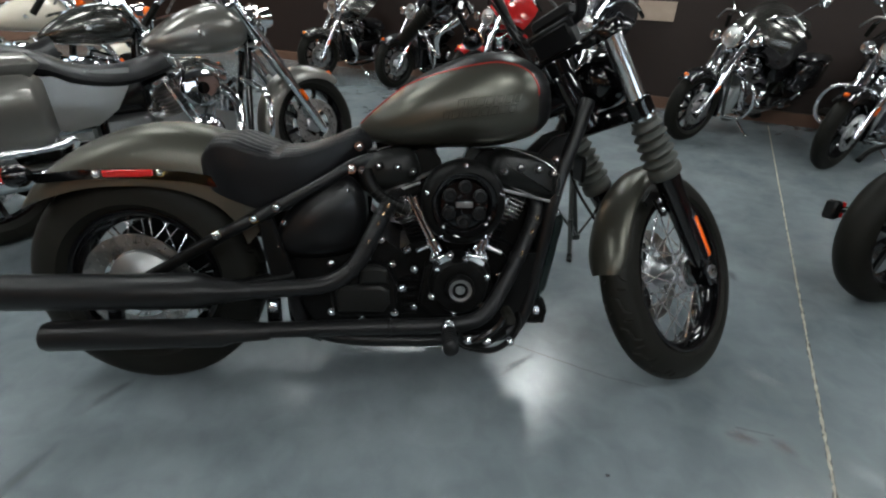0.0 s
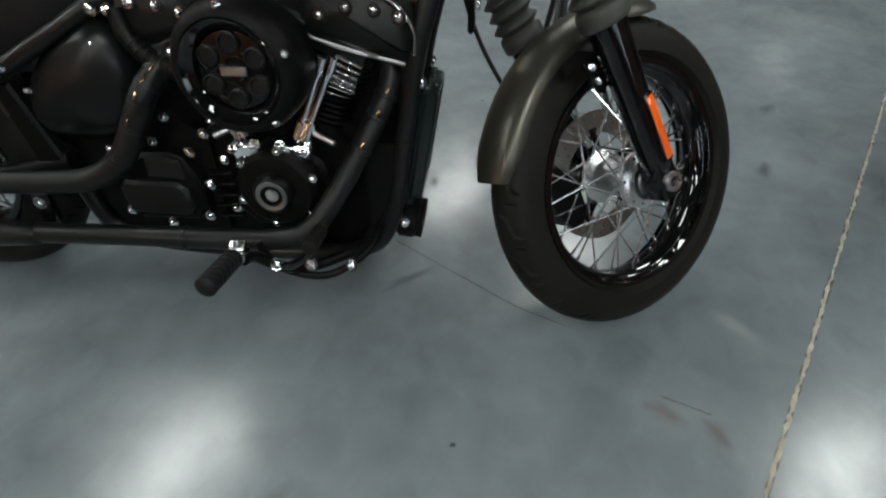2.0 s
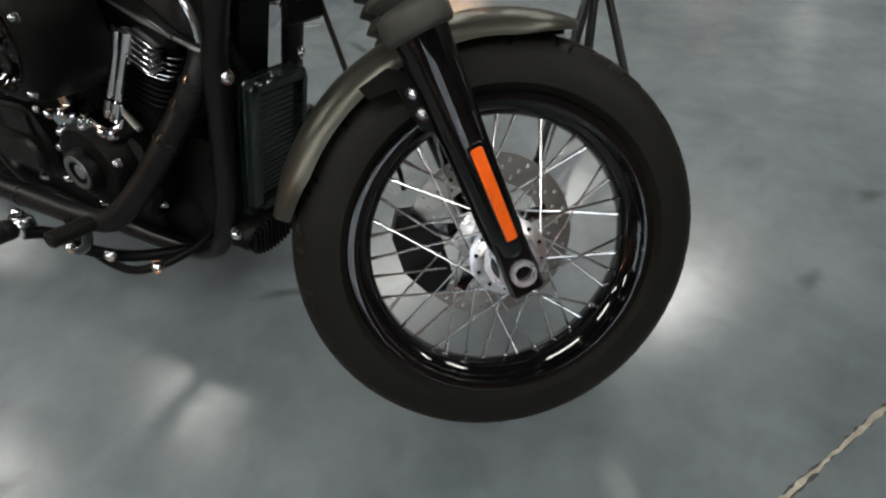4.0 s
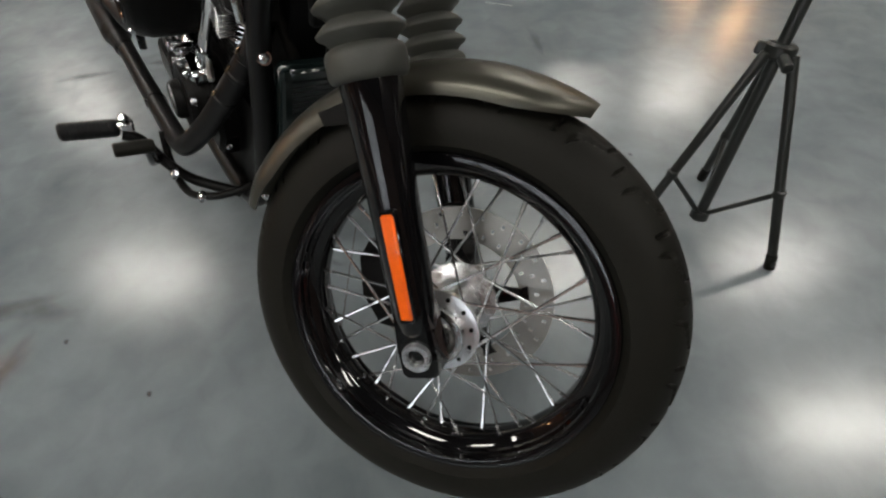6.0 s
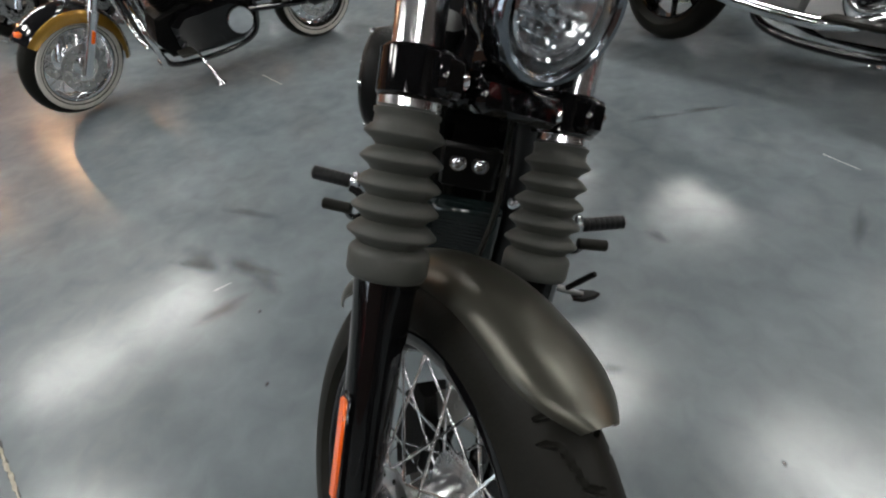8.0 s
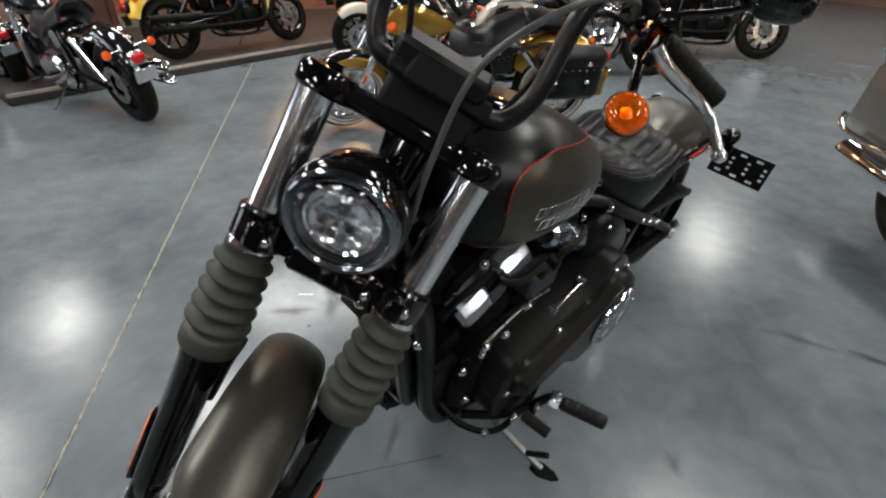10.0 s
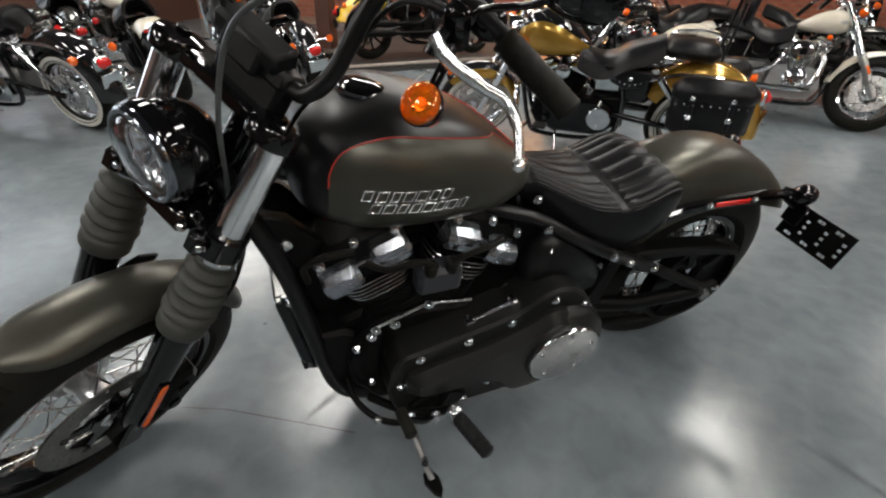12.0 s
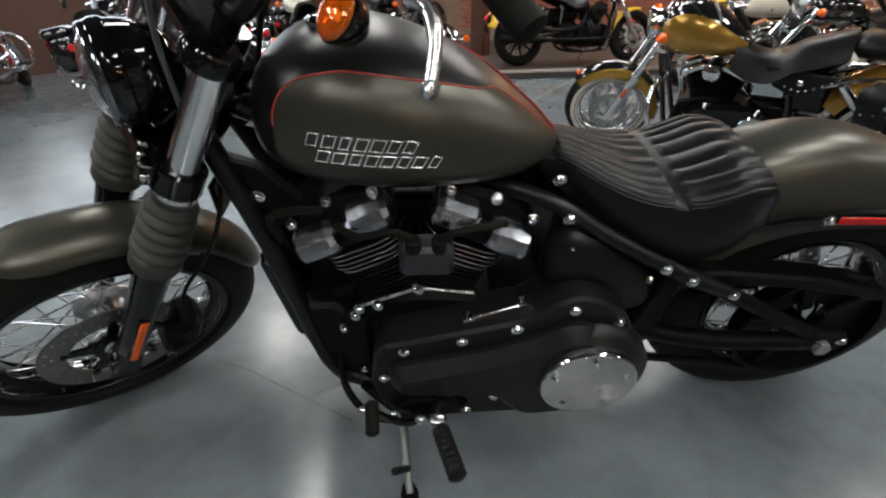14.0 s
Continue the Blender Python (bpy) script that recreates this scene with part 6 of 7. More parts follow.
for v in (-0.085, 0.085):
    P3("bolt", bolt_geo((1.19, v, 0.536), (0.9, 0.4 * (1 if v > 0 else -1), 0.2), 0.009), chrome)
    if v < 0:
        P3("bolt", bolt_geo((1.15, v * 1.15, 0.24), (0.2, 1 if v > 0 else -1, 0.2), 0.009), chrome)
# black plate added to darken the see-through gap between front cylinder and downtubes
P3("engine_shroud", plate([(0.99, 0.44), (1.12, 0.4), (1.16, 0.5), (1.19, 0.63), (1.1, 0.66), (1.03, 0.6)], -0.035, 0.035, 0.006), matte_black)
P3("lower_cover", plate([(1.13, 0.25), (1.1, 0.2), (1.04, 0.165), (0.95, 0.16), (0.95, 0.3), (1.08, 0.42), (1.14, 0.42)], -0.1, 0.1, 0.01), matte_black)
P3("belly_pan", plate([(1.09, 0.2), (1.04, 0.15), (0.9, 0.143), (0.7, 0.148), (0.7, 0.2), (1.05, 0.24)], -0.09, 0.09, 0.008), matte_black)
P3("gearbox_mount", plate([(0.42, 0.42), (0.44, 0.18), (0.52, 0.15), (0.53, 0.4)], -0.1, 0.1, 0.008), matte_black)

# side stand
stand = part("side_stand", joined(tube(spline([(0.947, 0.10, 0.137), (0.945, 0.2, 0.118), (0.938, 0.29, 0.097), (0.93, 0.347, 0.082)], 6), [0.011] * 7 + [0.009] * 6 + [0.008] * 6, 12), box_at(0.947, 0.12, 0.137, 0.04, 0.05, 0.03, 0.006)), alloy_dark, bike, "dark steel side stand")
foot = Matrix.Rotation(radians(LEAN), 4, "X")
part("stand_foot", turned(slab([(-0.03, -0.012), (-0.005, -0.02), (0.03, -0.012), (0.045, 0), (0.03, 0.012), (-0.005, 0.02), (-0.03, 0.012)], 0.012, 0.003), Matrix.Translation((0.93, 0.3525, 0.0735)) @ foot @ at(0, 0, 0, 0, 0, 100)), matte_black, stand, "black stand foot resting on the floor")
part("stand_tab", rod((0.935, 0.30, 0.10), (0.957, 0.348, 0.19), 0.008, 10, 0.002), matte_black, stand)

# ---- the other motorcycles of the showroom ----
paint_silver = material("warm silver metallic", (0.17, 0.162, 0.146), 0.3, 0.6, 0.06, 3, coat=0.5)
paint_grey = material("dark grey metallic", (0.07, 0.068, 0.062), 0.2, 0.7, 0.06, 3, coat=0.6)
paint_cream = material("cream white paint", (0.62, 0.57, 0.47), 0.15, 0.0, 0.05, 3, coat=0.6)
paint_gold = material("gold metallic paint", (0.42, 0.24, 0.04), 0.18, 0.6, 0.06, 3, coat=0.7)
paint_yellow = material("yellow paint", (0.68, 0.43, 0.03), 0.15, 0.0, 0.05, 3, coat=0.7)
paint_gloss = material("gloss black bodywork", (0.008, 0.008, 0.009), 0.07, 0.0, 0.05, 3, coat=0.7)
paint_red = material("deep red paint", (0.35, 0.015, 0.015), 0.12, 0.1, 0.05, 3, coat=0.7)
whitewall_mat = material("whitewall rubber", (0.62, 0.6, 0.55), 0.5, 0.0, 0.1, 10)
paper = material("white paper tag", (0.75, 0.76, 0.76), 0.7, 0.0, 0.04, 10)
shared = {}


def kept(name, make, mat, smooth=38):
    """A mesh that alike parts of several motorcycles share."""
    key = (name, mat.name)
    if key not in shared:
        shared[key] = mesh_of(name, make(), mat, smooth)
    return shared[key]


def stock_tyre(R, half, rim):
    return lambda: tyre_geo(R, half, rim, 72, False)


def cast_wheel():
    ring = lathe([(0.205, -0.045), (0.215, -0.047), (0.212, 0.0), (0.215, 0.047), (0.205, 0.045), (0.195, 0.0)], 56, closed=True)
    return ring


def cast_spoke():
    return turned(slab([(0.045, -0.014), (0.207, -0.011), (0.207, 0.011), (0.045, 0.014)], 0.022, 0.004), at(0, 0, -0.011))


def rim_only():
    return lathe([(0.214, -0.045), (0.222, -0.047), (0.207, -0.02), (0.205, 0.0), (0.207, 0.02), (0.222, 0.047), (0.214, 0.045), (0.197, 0.018), (0.195, 0), (0.197, -0.018)], 56, closed=True)


def small_hub():
    return lathe([(0.012, -0.07), (0.03, -0.068), (0.055, -0.05), (0.03, -0.04), (0.03, 0.04), (0.055, 0.05), (0.03, 0.068), (0.012, 0.07)], 28, closed=True)


def wire():
    return rod((0.045, 0.02, 0.045), (0.2, -0.05, 0.0), 0.0026, 5)


def stock_wheel(name, parent, m, laced, whitewall, fat):
    """A wheel about y at m: rim or casting, tyre, hub, wires, disc."""
    half = 0.075 if fat else 0.058
    def put(mesh, nm, par, mm):
        ob = part(nm, mesh, None, par)
        ob.matrix_basis = mm
        return ob
    turn_m = m @ YAXIS
    if laced:
        w = put(kept("rim", rim_only, chrome), name, parent, turn_m)
        put(kept("hub", small_hub, chrome), "hub", w, Matrix())
        for k in range(24):
            flip = Matrix.Diagonal((1, 1 if k % 2 else -1, 1 if (k // 2) % 2 else -1, 1))
            put(kept("spoke", wire, chrome), "spoke", w, Matrix.Rotation(radians(15 * k), 4, "Z") @ flip)
    else:
        w = put(kept("wheel", cast_wheel, gloss_black if not whitewall else alloy), name, parent, turn_m)
        put(kept("cast_hub", small_hub, alloy), "hub", w, Matrix())
        for k in range(9):
            put(kept("cast_spoke", cast_spoke, gloss_black if not whitewall else alloy), "spoke", w, Matrix.Rotation(radians(40 * k), 4, "Z"))
    put(kept("tyre%d" % fat, stock_tyre(0.318, half, 0.215), rubber), "tyre", w, Matrix())
    if whitewall:
        for sz in (-1, 1):
            put(kept("whitewall%d%d" % (fat, sz), lambda: lathe([(0.228, sz * half * 0.86), (0.25, sz * half * 1.005), (0.272, sz * half * 1.02), (0.276, sz * half * 0.96), (0.25, sz * half * 0.9)], 56, closed=True), whitewall_mat), "whitewall", w, Matrix())
    for sz in (-1, 1) if not fat else (1,):
        put(kept("disc", lambda: ring_of_cells(0.085, 0.146, 5, 80, 0.005, lambda j, i: j in (1, 3) and (i + 2 * j) % 5 == 0), steel), "brake_disc", w, at(0, 0, 0.075 * sz))
    return w


def cruiser(m, label, paint, kind="softail", laced=False, whitewall=False, fender="full", bags="", shield=False, fairing=False, bars="low", steer=20, lean=9, engine="chrome", pad=False, tag=False, guard=False, second=None, tail=True, wide=False, two_tone=False):
    """A parked cruiser of the showroom. m is its place on the floor: x runs ahead from the rear tyre."""
    second = second or paint
    bright = matte_black if engine == "black" else chrome
    t = thing("motorcycle", m @ pose(0, 0, 0, -lean, 0, 0), label, "motorcycle", "motorcycles on show")
    P = lambda nm, g, mat, par=t, lab="", sm=38: part(nm, g, mat, par, lab, sm)
    wb = 1.62 if kind != "sportster" else 1.52
    rake = radians(30)
    up, fw = Vector((-math.sin(rake), 0, math.cos(rake))), Vector((math.cos(rake), 0, math.sin(rake)))
    S = Matrix.Rotation(radians(steer), 4, up)
    fk = Matrix((S @ fw, S @ Vector((0, 1, 0)), up)).transposed().to_4x4()
    fk.translation = (wb, 0, 0.318)
    stock_wheel("front_wheel", t, fk, laced, whitewall, False)
    stock_wheel("rear_wheel", t, at(0, 0, 0.318) @ Matrix.Diagonal((1, 1.45 if wide else 1, 1, 1)), laced, whitewall, True)
    # fork
    for sy in (-1, 1):
        y = 0.1 * sy
        P("fork_slider", turned(lathe([(0, -0.04), (0.028, -0.04), (0.031, 0), (0.03, 0.25), (0.034, 0.34), (0, 0.34)], 18), fk @ at(0, y, 0)), bright if kind != "sportster" else steel)
        P("fork_tube", turned(cyl(0.026 if kind != "touring" else 0.036, 0.45, 18), fk @ at(0, y, 0.33)), chrome)
        P("fork_reflector", turned(cbox(0.02, 0.008, 0.07, 0.003), fk @ at(0.01, 0.135 * sy, 0.2)), amber)
        P("turn_signal", turned(lathe([(0, -0.035), (0.025, -0.03), (0.036, 0), (0.03, 0.012), (0, 0.018)], 18), fk @ at(0.05, 0.2 * sy, 0.66) @ Matrix.Rotation(radians(65), 4, "Y")), amber if not fairing else chrome)
        P("signal_stalk", turned(rod((0.0, 0.1 * sy, 0.63), (0.04, 0.2 * sy, 0.66), 0.008), fk), chrome)
    P("lower_fork_clamp", turned(cbox(0.09, 0.26, 0.045, 0.012), fk @ at(-0.02, 0, 0.56)), bright)
    P("upper_fork_clamp", turned(cbox(0.09, 0.26, 0.035, 0.012), fk @ at(-0.02, 0, 0.78)), bright)
    # front fender
    half = 0.075
    a0, a1 = (168, 18) if fender == "full" else (140, 48)

    def ff(s, q):
        a = radians(a0 + (a1 - a0) * s)
        ang = (q - 0.5) * 2 * radians(96)
        y = half * math.copysign(abs(math.sin(ang)) ** 0.8, ang)
        r = 0.352 - (0.085 if fender == "full" else 0.05) * (1 - math.cos(ang)) * (0.65 + 0.35 * math.sin(math.pi * s))
        return fk @ Vector((r * math.cos(a), y, r * math.sin(a)))
    fender_ob = P("front_fender", shell(ff, 30, 14, 0.003), paint, t, "", 60)
    if two_tone:
        def crest(s, q):
            a = radians(a0 + (a1 - a0) * s)
            ang = (q - 0.5) * 2 * radians(46)
            r = 0.3535 - 0.085 * (1 - math.cos(ang)) * (0.65 + 0.35 * math.sin(math.pi * s))
            return fk @ Vector((r * math.cos(a), (half + 0.0015) * math.copysign(abs(math.sin(ang)) ** 0.8, ang), r * math.sin(a)))
        P("fender_crest", shell(crest, 30, 8, 0.001), second, fender_ob, "black painted crest", 60)
    if fender == "full":
        P("fender_lamp", turned(lathe([(0, -0.02), (0.02, -0.01), (0.02, 0.01), (0, 0.02)], 14), fk @ at(0.352 * math.cos(radians(a1 + 6)), 0, 0.358 * math.sin(radians(a1 + 6)))), amber, fender_ob)
    # headlamp
    hl = fk @ at(0.04, 0, 0.66) @ Matrix.Rotation(radians(115), 4, "Y")
    lamp = P("headlamp", turned(lathe([(0, -0.08), (0.05, -0.07), (0.085, -0.02), (0.09, 0.05), (0.1, 0.055), (0.098, 0.07), (0.085, 0.072), (0.08, 0.05), (0, 0.03)], 32), hl), bright)
    P("lens", turned(lathe([(0.084, 0.06), (0.06, 0.07), (0, 0.078)], 28), hl), steel, lamp)
    if kind == "touring" or shield:
        for sy in (-1, 1):
            P("spot_lamp", turned(lathe([(0, -0.05), (0.04, -0.03), (0.05, 0.03), (0.044, 0.04), (0, 0.046)], 22), fk @ at(0.03, 0.2 * sy, 0.66) @ Matrix.Rotation(radians(115), 4, "Y")), chrome)
    # handlebar
    rise = {"low": 0.93, "high": 1.12, "mid": 1.0}[bars]
    hb = [(-0.02, 0, 0.84), (-0.02, 0.08, 0.85), (-0.03, 0.2, rise), (-0.12, 0.33, rise + 0.02), (-0.24, 0.4, rise - 0.03)]
    hb = [(x, -y, z) for x, y, z in hb[:0:-1]] + hb
    P("handlebar", turned(tube(spline(hb, 5), 0.0135, 10), fk), gloss_black if engine == "black" else chrome)
    for sy in (-1, 1):
        P("grip", turned(rod((-0.14, 0.345 * sy, rise + 0.015), (-0.26, 0.405 * sy, rise - 0.035), 0.019, 14, 0.003), fk), rubber)
        P("lever", turned(tube(spline([(-0.06, 0.27 * sy, rise + 0.02), (-0.03, 0.33 * sy, rise), (-0.1, 0.42 * sy, rise - 0.05)], 4), 0.007, 8), fk), steel)
        mir = P("mirror", turned(lathe([(0, -0.02), (0.04, -0.016), (0.05, 0), (0, 0.004)], 20), fk @ at(-0.1, 0.42 * sy, rise + 0.2) @ Matrix.Rotation(radians(-75), 4, "Y")), bright)
        P("mirror_stem", turned(tube(spline([(-0.08, 0.28 * sy, rise + 0.03), (-0.07, 0.36 * sy, rise + 0.12), (-0.09, 0.42 * sy, rise + 0.19)], 4), 0.006, 8), fk), bright, mir)
    P("riser", turned(joined(box_at(-0.02, 0.05, 0.81, 0.035, 0.03, 0.08), box_at(-0.02, -0.05, 0.81, 0.035, 0.03, 0.08), box_at(-0.02, 0, 0.845, 0.045, 0.14, 0.03)), fk), bright)
    if shield:
        def glass_skin(s, q):
            return fk @ Vector((0.12 - 0.16 * s, (q - 0.5) * (0.5 - 0.12 * abs(s - 0.4)), 0.7 + 0.55 * s)) - fk.to_3x3() @ Vector((0.35 * (q - 0.5) ** 2, 0, 0))
        sh = P("windshield", shell(glass_skin, 10, 12, 0.004), glass, t, "clear windshield")
        sh.visible_shadow = False
    if fairing:
        def bat(s, q):
            y = (q - 0.5) * 0.86
            return fk @ Vector((0.05 - 1.1 * (q - 0.5) ** 2 - 0.14 * s * s, 0.8 * y * (0.55 + 0.45 * math.sin(math.pi * min(1, 0.25 + 0.6 * s))), 0.7 + 0.38 * s))
        P("fairing", shell(bat, 14, 24, 0.006), second, t, "", 60)
    # tank
    L0, L1 = (0.78, 1.3) if kind != "sportster" else (0.82, 1.22)
    slim = 0.82 if kind == "sportster" else 1.08 if two_tone else 0.95
    deep = 0.8 if kind == "sportster" else 1.28 if two_tone else 1.0

    def skin(q, deg, grow=0.0):
        p = tank_point(q, deg, grow)
        return Vector((L0 + (L1 - L0) * (p.x - TANK[0][0]) / (TANK[-1][0] - TANK[0][0]), p.y * slim, (0.74 if two_tone else 0.765) + (p.z - 0.743) * deep))
    rings = [[skin(i / 24, 360 * j / 32) for j in range(32)] for i in range(25)]
    tank = P("fuel_tank", loft(rings), second if two_tone else paint, t, "", 60)
    if two_tone:
        for sy in (-1, 1):
            side_skin = lambda a, b, sy=sy: Matrix.Diagonal((1, sy, 1)) @ skin(0.06 + 0.84 * a, -70 + b * (70 + 42 * math.sin(math.pi * min(1, 0.12 + 0.85 * a)) ** 0.6), 0.003)
            P("tank_panel", shell(side_skin, 26, 12, 0.002), paint, tank, "painted tank side", 60)
    for sy in (-1, 1):
        P("tank_badge", box_at(L0 + 0.3, 0.150 * sy * (0.86 if kind == "sportster" else 1), 0.855, 0.14, 0.012, 0.03, 0.004), steel, tank)
    if kind != "sportster":
        P("tank_console", shell(lambda s, q: Vector((0.86 + 0.36 * s, (q - 0.5) * 0.09, 0.915 + 0.06 * math.sin(math.pi * (0.15 + 0.6 * s)) - 0.5 * (q - 0.5) ** 2 * 0.04)), 12, 6, 0.01), bright, tank)
    P("filler_cap", turned(cyl(0.036, 0.016, 20, 0.004), at(L0 + 0.28, -0.05, 0.95)), chrome, tank)
    # seat
    two = kind == "touring"

    def seat_top(s, q):
        u = 0.84 - (0.84 if two else 0.55) * s
        b = (q - 0.5) * 2
        hw = 0.07 + 0.1 * math.sin(math.pi * min(1, 0.25 + s * 0.6))
        h = (0.765 if two else 0.80) - 0.055 * math.sin(math.pi * min(1, s * 1.7)) + (0.09 * max(0, s - 0.5) * 2)
        drop = abs(b) ** 3.0 * (0.07 if two else 0.11)
        return Vector((u, hw * math.copysign(abs(b) ** 0.8, b), h - drop))
    seat = P("seat", shell(seat_top, 22, 18, 0.03), leather, t, "black vinyl seat", 60)
    if pad:
        for sy in (-1, 1):
            skirt = P("seat_skirt", turned(slab([(0.3, 0.7), (0.4, 0.6), (0.5, 0.585), (0.6, 0.63), (0.66, 0.74)], 0.02, 0.008), at(0, 0.15 if sy > 0 else -0.17, 0) @ side), leather, seat, "studded leather skirt")
            for k in range(9):
                P("stud", turned(lathe([(0, 0.004), (0.005, 0.003), (0.007, 0)], 8), along((0.33 + 0.035 * k, 0.17 * sy, 0.615 + 0.0075 * abs(k - 4) ** 1.5), (0, sy, 0))), chrome, skirt)
            P("concho", turned(lathe([(0, 0.006), (0.012, 0.004), (0.016, 0)], 12), along((0.47, 0.17 * sy, 0.66), (0, sy, 0))), chrome, skirt)
        P("passenger_pad", turned(cbox(0.36, 0.27, 0.11, 0.045), at(0.12, 0, 0.84, 0, -4, 0)), leather, t, "", 60)
        P("backrest", joined(turned(cbox(0.05, 0.24, 0.2, 0.022), at(-0.14, 0, 1.12, 0, -8, 0)), rod((-0.06, 0.11, 0.8), (-0.1, 0.1, 1.15), 0.009), rod((-0.06, -0.11, 0.8), (-0.1, -0.1, 1.15), 0.009)), leather)
    # rear fender
    rf0, rf1 = (30, 185) if fender == "full" else (45, 118 if wide else 160)

    def rf(s, q):
        a = radians(rf0 + (rf1 - rf0) * s)
        ang = (q - 0.5) * 2 * math.pi / 2
        y = (0.135 if wide else 0.1) * math.copysign(abs(math.sin(ang)) ** 0.7, ang)
        r = 0.43 - 0.1 * (1 - math.cos(ang)) * (1.2 if fender == "full" else 0.9)
        return Vector((r * math.cos(a), y, 0.318 + r * math.sin(a) * 1.04))
    if tail:
        P("rear_fender", shell(rf, 30, 14, 0.003), paint, t, "", 60)
    if wide and tail:
        P("tail_lamp", turned(cbox(0.016, 0.2, 0.022, 0.005), at(-0.205, 0, 0.685, 0, -30, 0)), red_lens, t, "slim red tail lamp")
    if not tail:
        lamp_side = P("side_lamp", turned(cbox(0.05, 0.06, 0.09, 0.012), at(-0.16, 0.19, 0.40, 0, 10, 0)), plastic_black, t, "dark side lamp housing")
        P("lamp_stripe", turned(cbox(0.012, 0.064, 0.07, 0.003), at(-0.128, 0.192, 0.40, 0, 10, 0)), red_lens, lamp_side)
        P("side_lamp_arm", rod((-0.14, 0.17, 0.4), (-0.1, 0.06, 0.42), 0.014), gloss_black, lamp_side)
    for sy in (-1, 1):
        P("fender_strut", tube(spline([(0.36, 0.115 * sy, 0.64), (0.15, 0.115 * sy, 0.7), (-0.1, 0.115 * sy, 0.69), (-0.2, 0.11 * sy, 0.64)], 4), 0.012, 8), bright)
        if wide or not tail:
            continue
        sg = P("rear_signal", turned(lathe([(0, -0.03), (0.022, -0.025), (0.032, 0), (0.028, 0.012), (0, 0.02)], 18), at(-0.34, 0.17 * sy, 0.62, 0, -90, 0)), red_lens if kind == "touring" else amber)
        P("signal_stalk", rod((-0.3, 0.05 * sy, 0.62), (-0.33, 0.16 * sy, 0.62), 0.008), bright, sg)
    if tail and not wide:
        lamp_ob = P("tail_lamp", turned(cbox(0.06, 0.1, 0.07, 0.02), at(-0.41, 0, 0.56)), red_lens)
        P("lamp_base", turned(cbox(0.04, 0.12, 0.1, 0.012), at(-0.385, 0, 0.555)), bright, lamp_ob)
        P("plate_holder", turned(cbox(0.006, 0.17, 0.1, 0.003), at(-0.42, 0, 0.44, 0, -12, 0)), bright)
    # engine
    P("crankcase", joined(turned(slab([(0.72, 0.24), (0.85, 0.2), (1.1, 0.21), (1.16, 0.32), (1.12, 0.46), (0.95, 0.5), (0.76, 0.47)], 0.2, 0.015), at(0, -0.1, 0) @ side)), matte_black if engine != "chrome" else alloy)
    P("gearbox", turned(cbox(0.26, 0.22, 0.26, 0.03), at(0.6, 0, 0.38)), matte_black if engine != "chrome" else alloy_dark)
    for tilt in (22.5, -22.5):
        cm = Matrix.Translation((0.94, 0, 0.37)) @ Matrix.Rotation(radians(tilt), 4, "Y")
        barrel = P("cylinder", turned(lathe([(0, 0.1)] + [q for k in range(8) for q in ((0.062, 0.118 + 0.02 * k), (0.085, 0.12 + 0.02 * k), (0.085, 0.125 + 0.02 * k), (0.062, 0.127 + 0.02 * k))] + [(0, 0.29)], 20), cm), matte_black if engine != "chrome" else alloy_dark)
        P("rocker_cover", joined(turned(cbox(0.17, 0.19, 0.06, 0.02), cm @ at(0, 0, 0.31)), turned(cbox(0.14, 0.15, 0.05, 0.02), cm @ at(0, 0, 0.355))), bright, barrel)
        for x in (-0.02, 0.02):
            P("pushrod_tube", rod((0.94 + x + (0.03 if tilt > 0 else -0.03), -0.13, 0.44), cm @ Vector((x, -0.11, 0.3)), 0.009, 8), chrome, barrel)
    ac = at(0.95, -0.1, 0.60) @ Matrix.Rotation(radians(90), 4, "X")
    cleaner = P("air_cleaner", turned(lathe([(0, 0.03), (0.085, 0.03), (0.095, 0.05), (0.095, 0.1), (0.085, 0.115), (0.05, 0.122), (0, 0.122)], 32), ac), bright)
    P("cleaner_badge", turned(cyl(0.03, 0.006, 20, 0.001), ac @ at(0, 0, 0.121)), gloss_black, cleaner)
    P("cam_cover", turned(lathe([(0, 0.03), (0.1, 0.03), (0.1, 0.06), (0.08, 0.075), (0.03, 0.08), (0, 0.08)], 28), at(0.95, -0.06, 0.37) @ Matrix.Rotation(radians(90), 4, "X")), bright)
    pr = slab([(1.05, 0.28), (1.06, 0.42), (0.98, 0.48), (0.66, 0.5), (0.55, 0.42), (0.55, 0.28), (0.64, 0.22), (0.98, 0.22)], 0.09, 0.03)
    prim = P("primary_cover", turned(pr, at(0, 0.1, 0) @ side), gloss_black if engine == "mixed" else bright)
    P("derby_cover", turned(cyl(0.085, 0.02, 28, 0.005), at(0.64, 0.188, 0.36) @ Matrix.Rotation(radians(-90), 4, "X")), bright, prim)
    P("tool_box", turned(cbox(0.24, 0.22, 0.22, 0.04), at(0.62, 0, 0.62)), bright if kind == "softail" and engine != "black" else gloss_black)
    # exhaust
    if kind == "touring":
        for sy in (-1, 1):
            pts = [(1.08, 0.09 * sy, 0.6), (1.13, 0.16 * sy, 0.5), (1.08, 0.2 * sy, 0.34), (0.9, 0.22 * sy, 0.27), (0.6, 0.25 * sy, 0.28), (0.36, 0.27 * sy, 0.31)]
            ex = P("exhaust_pipe", tube(spline(pts, 5), 0.026, 12), bright)
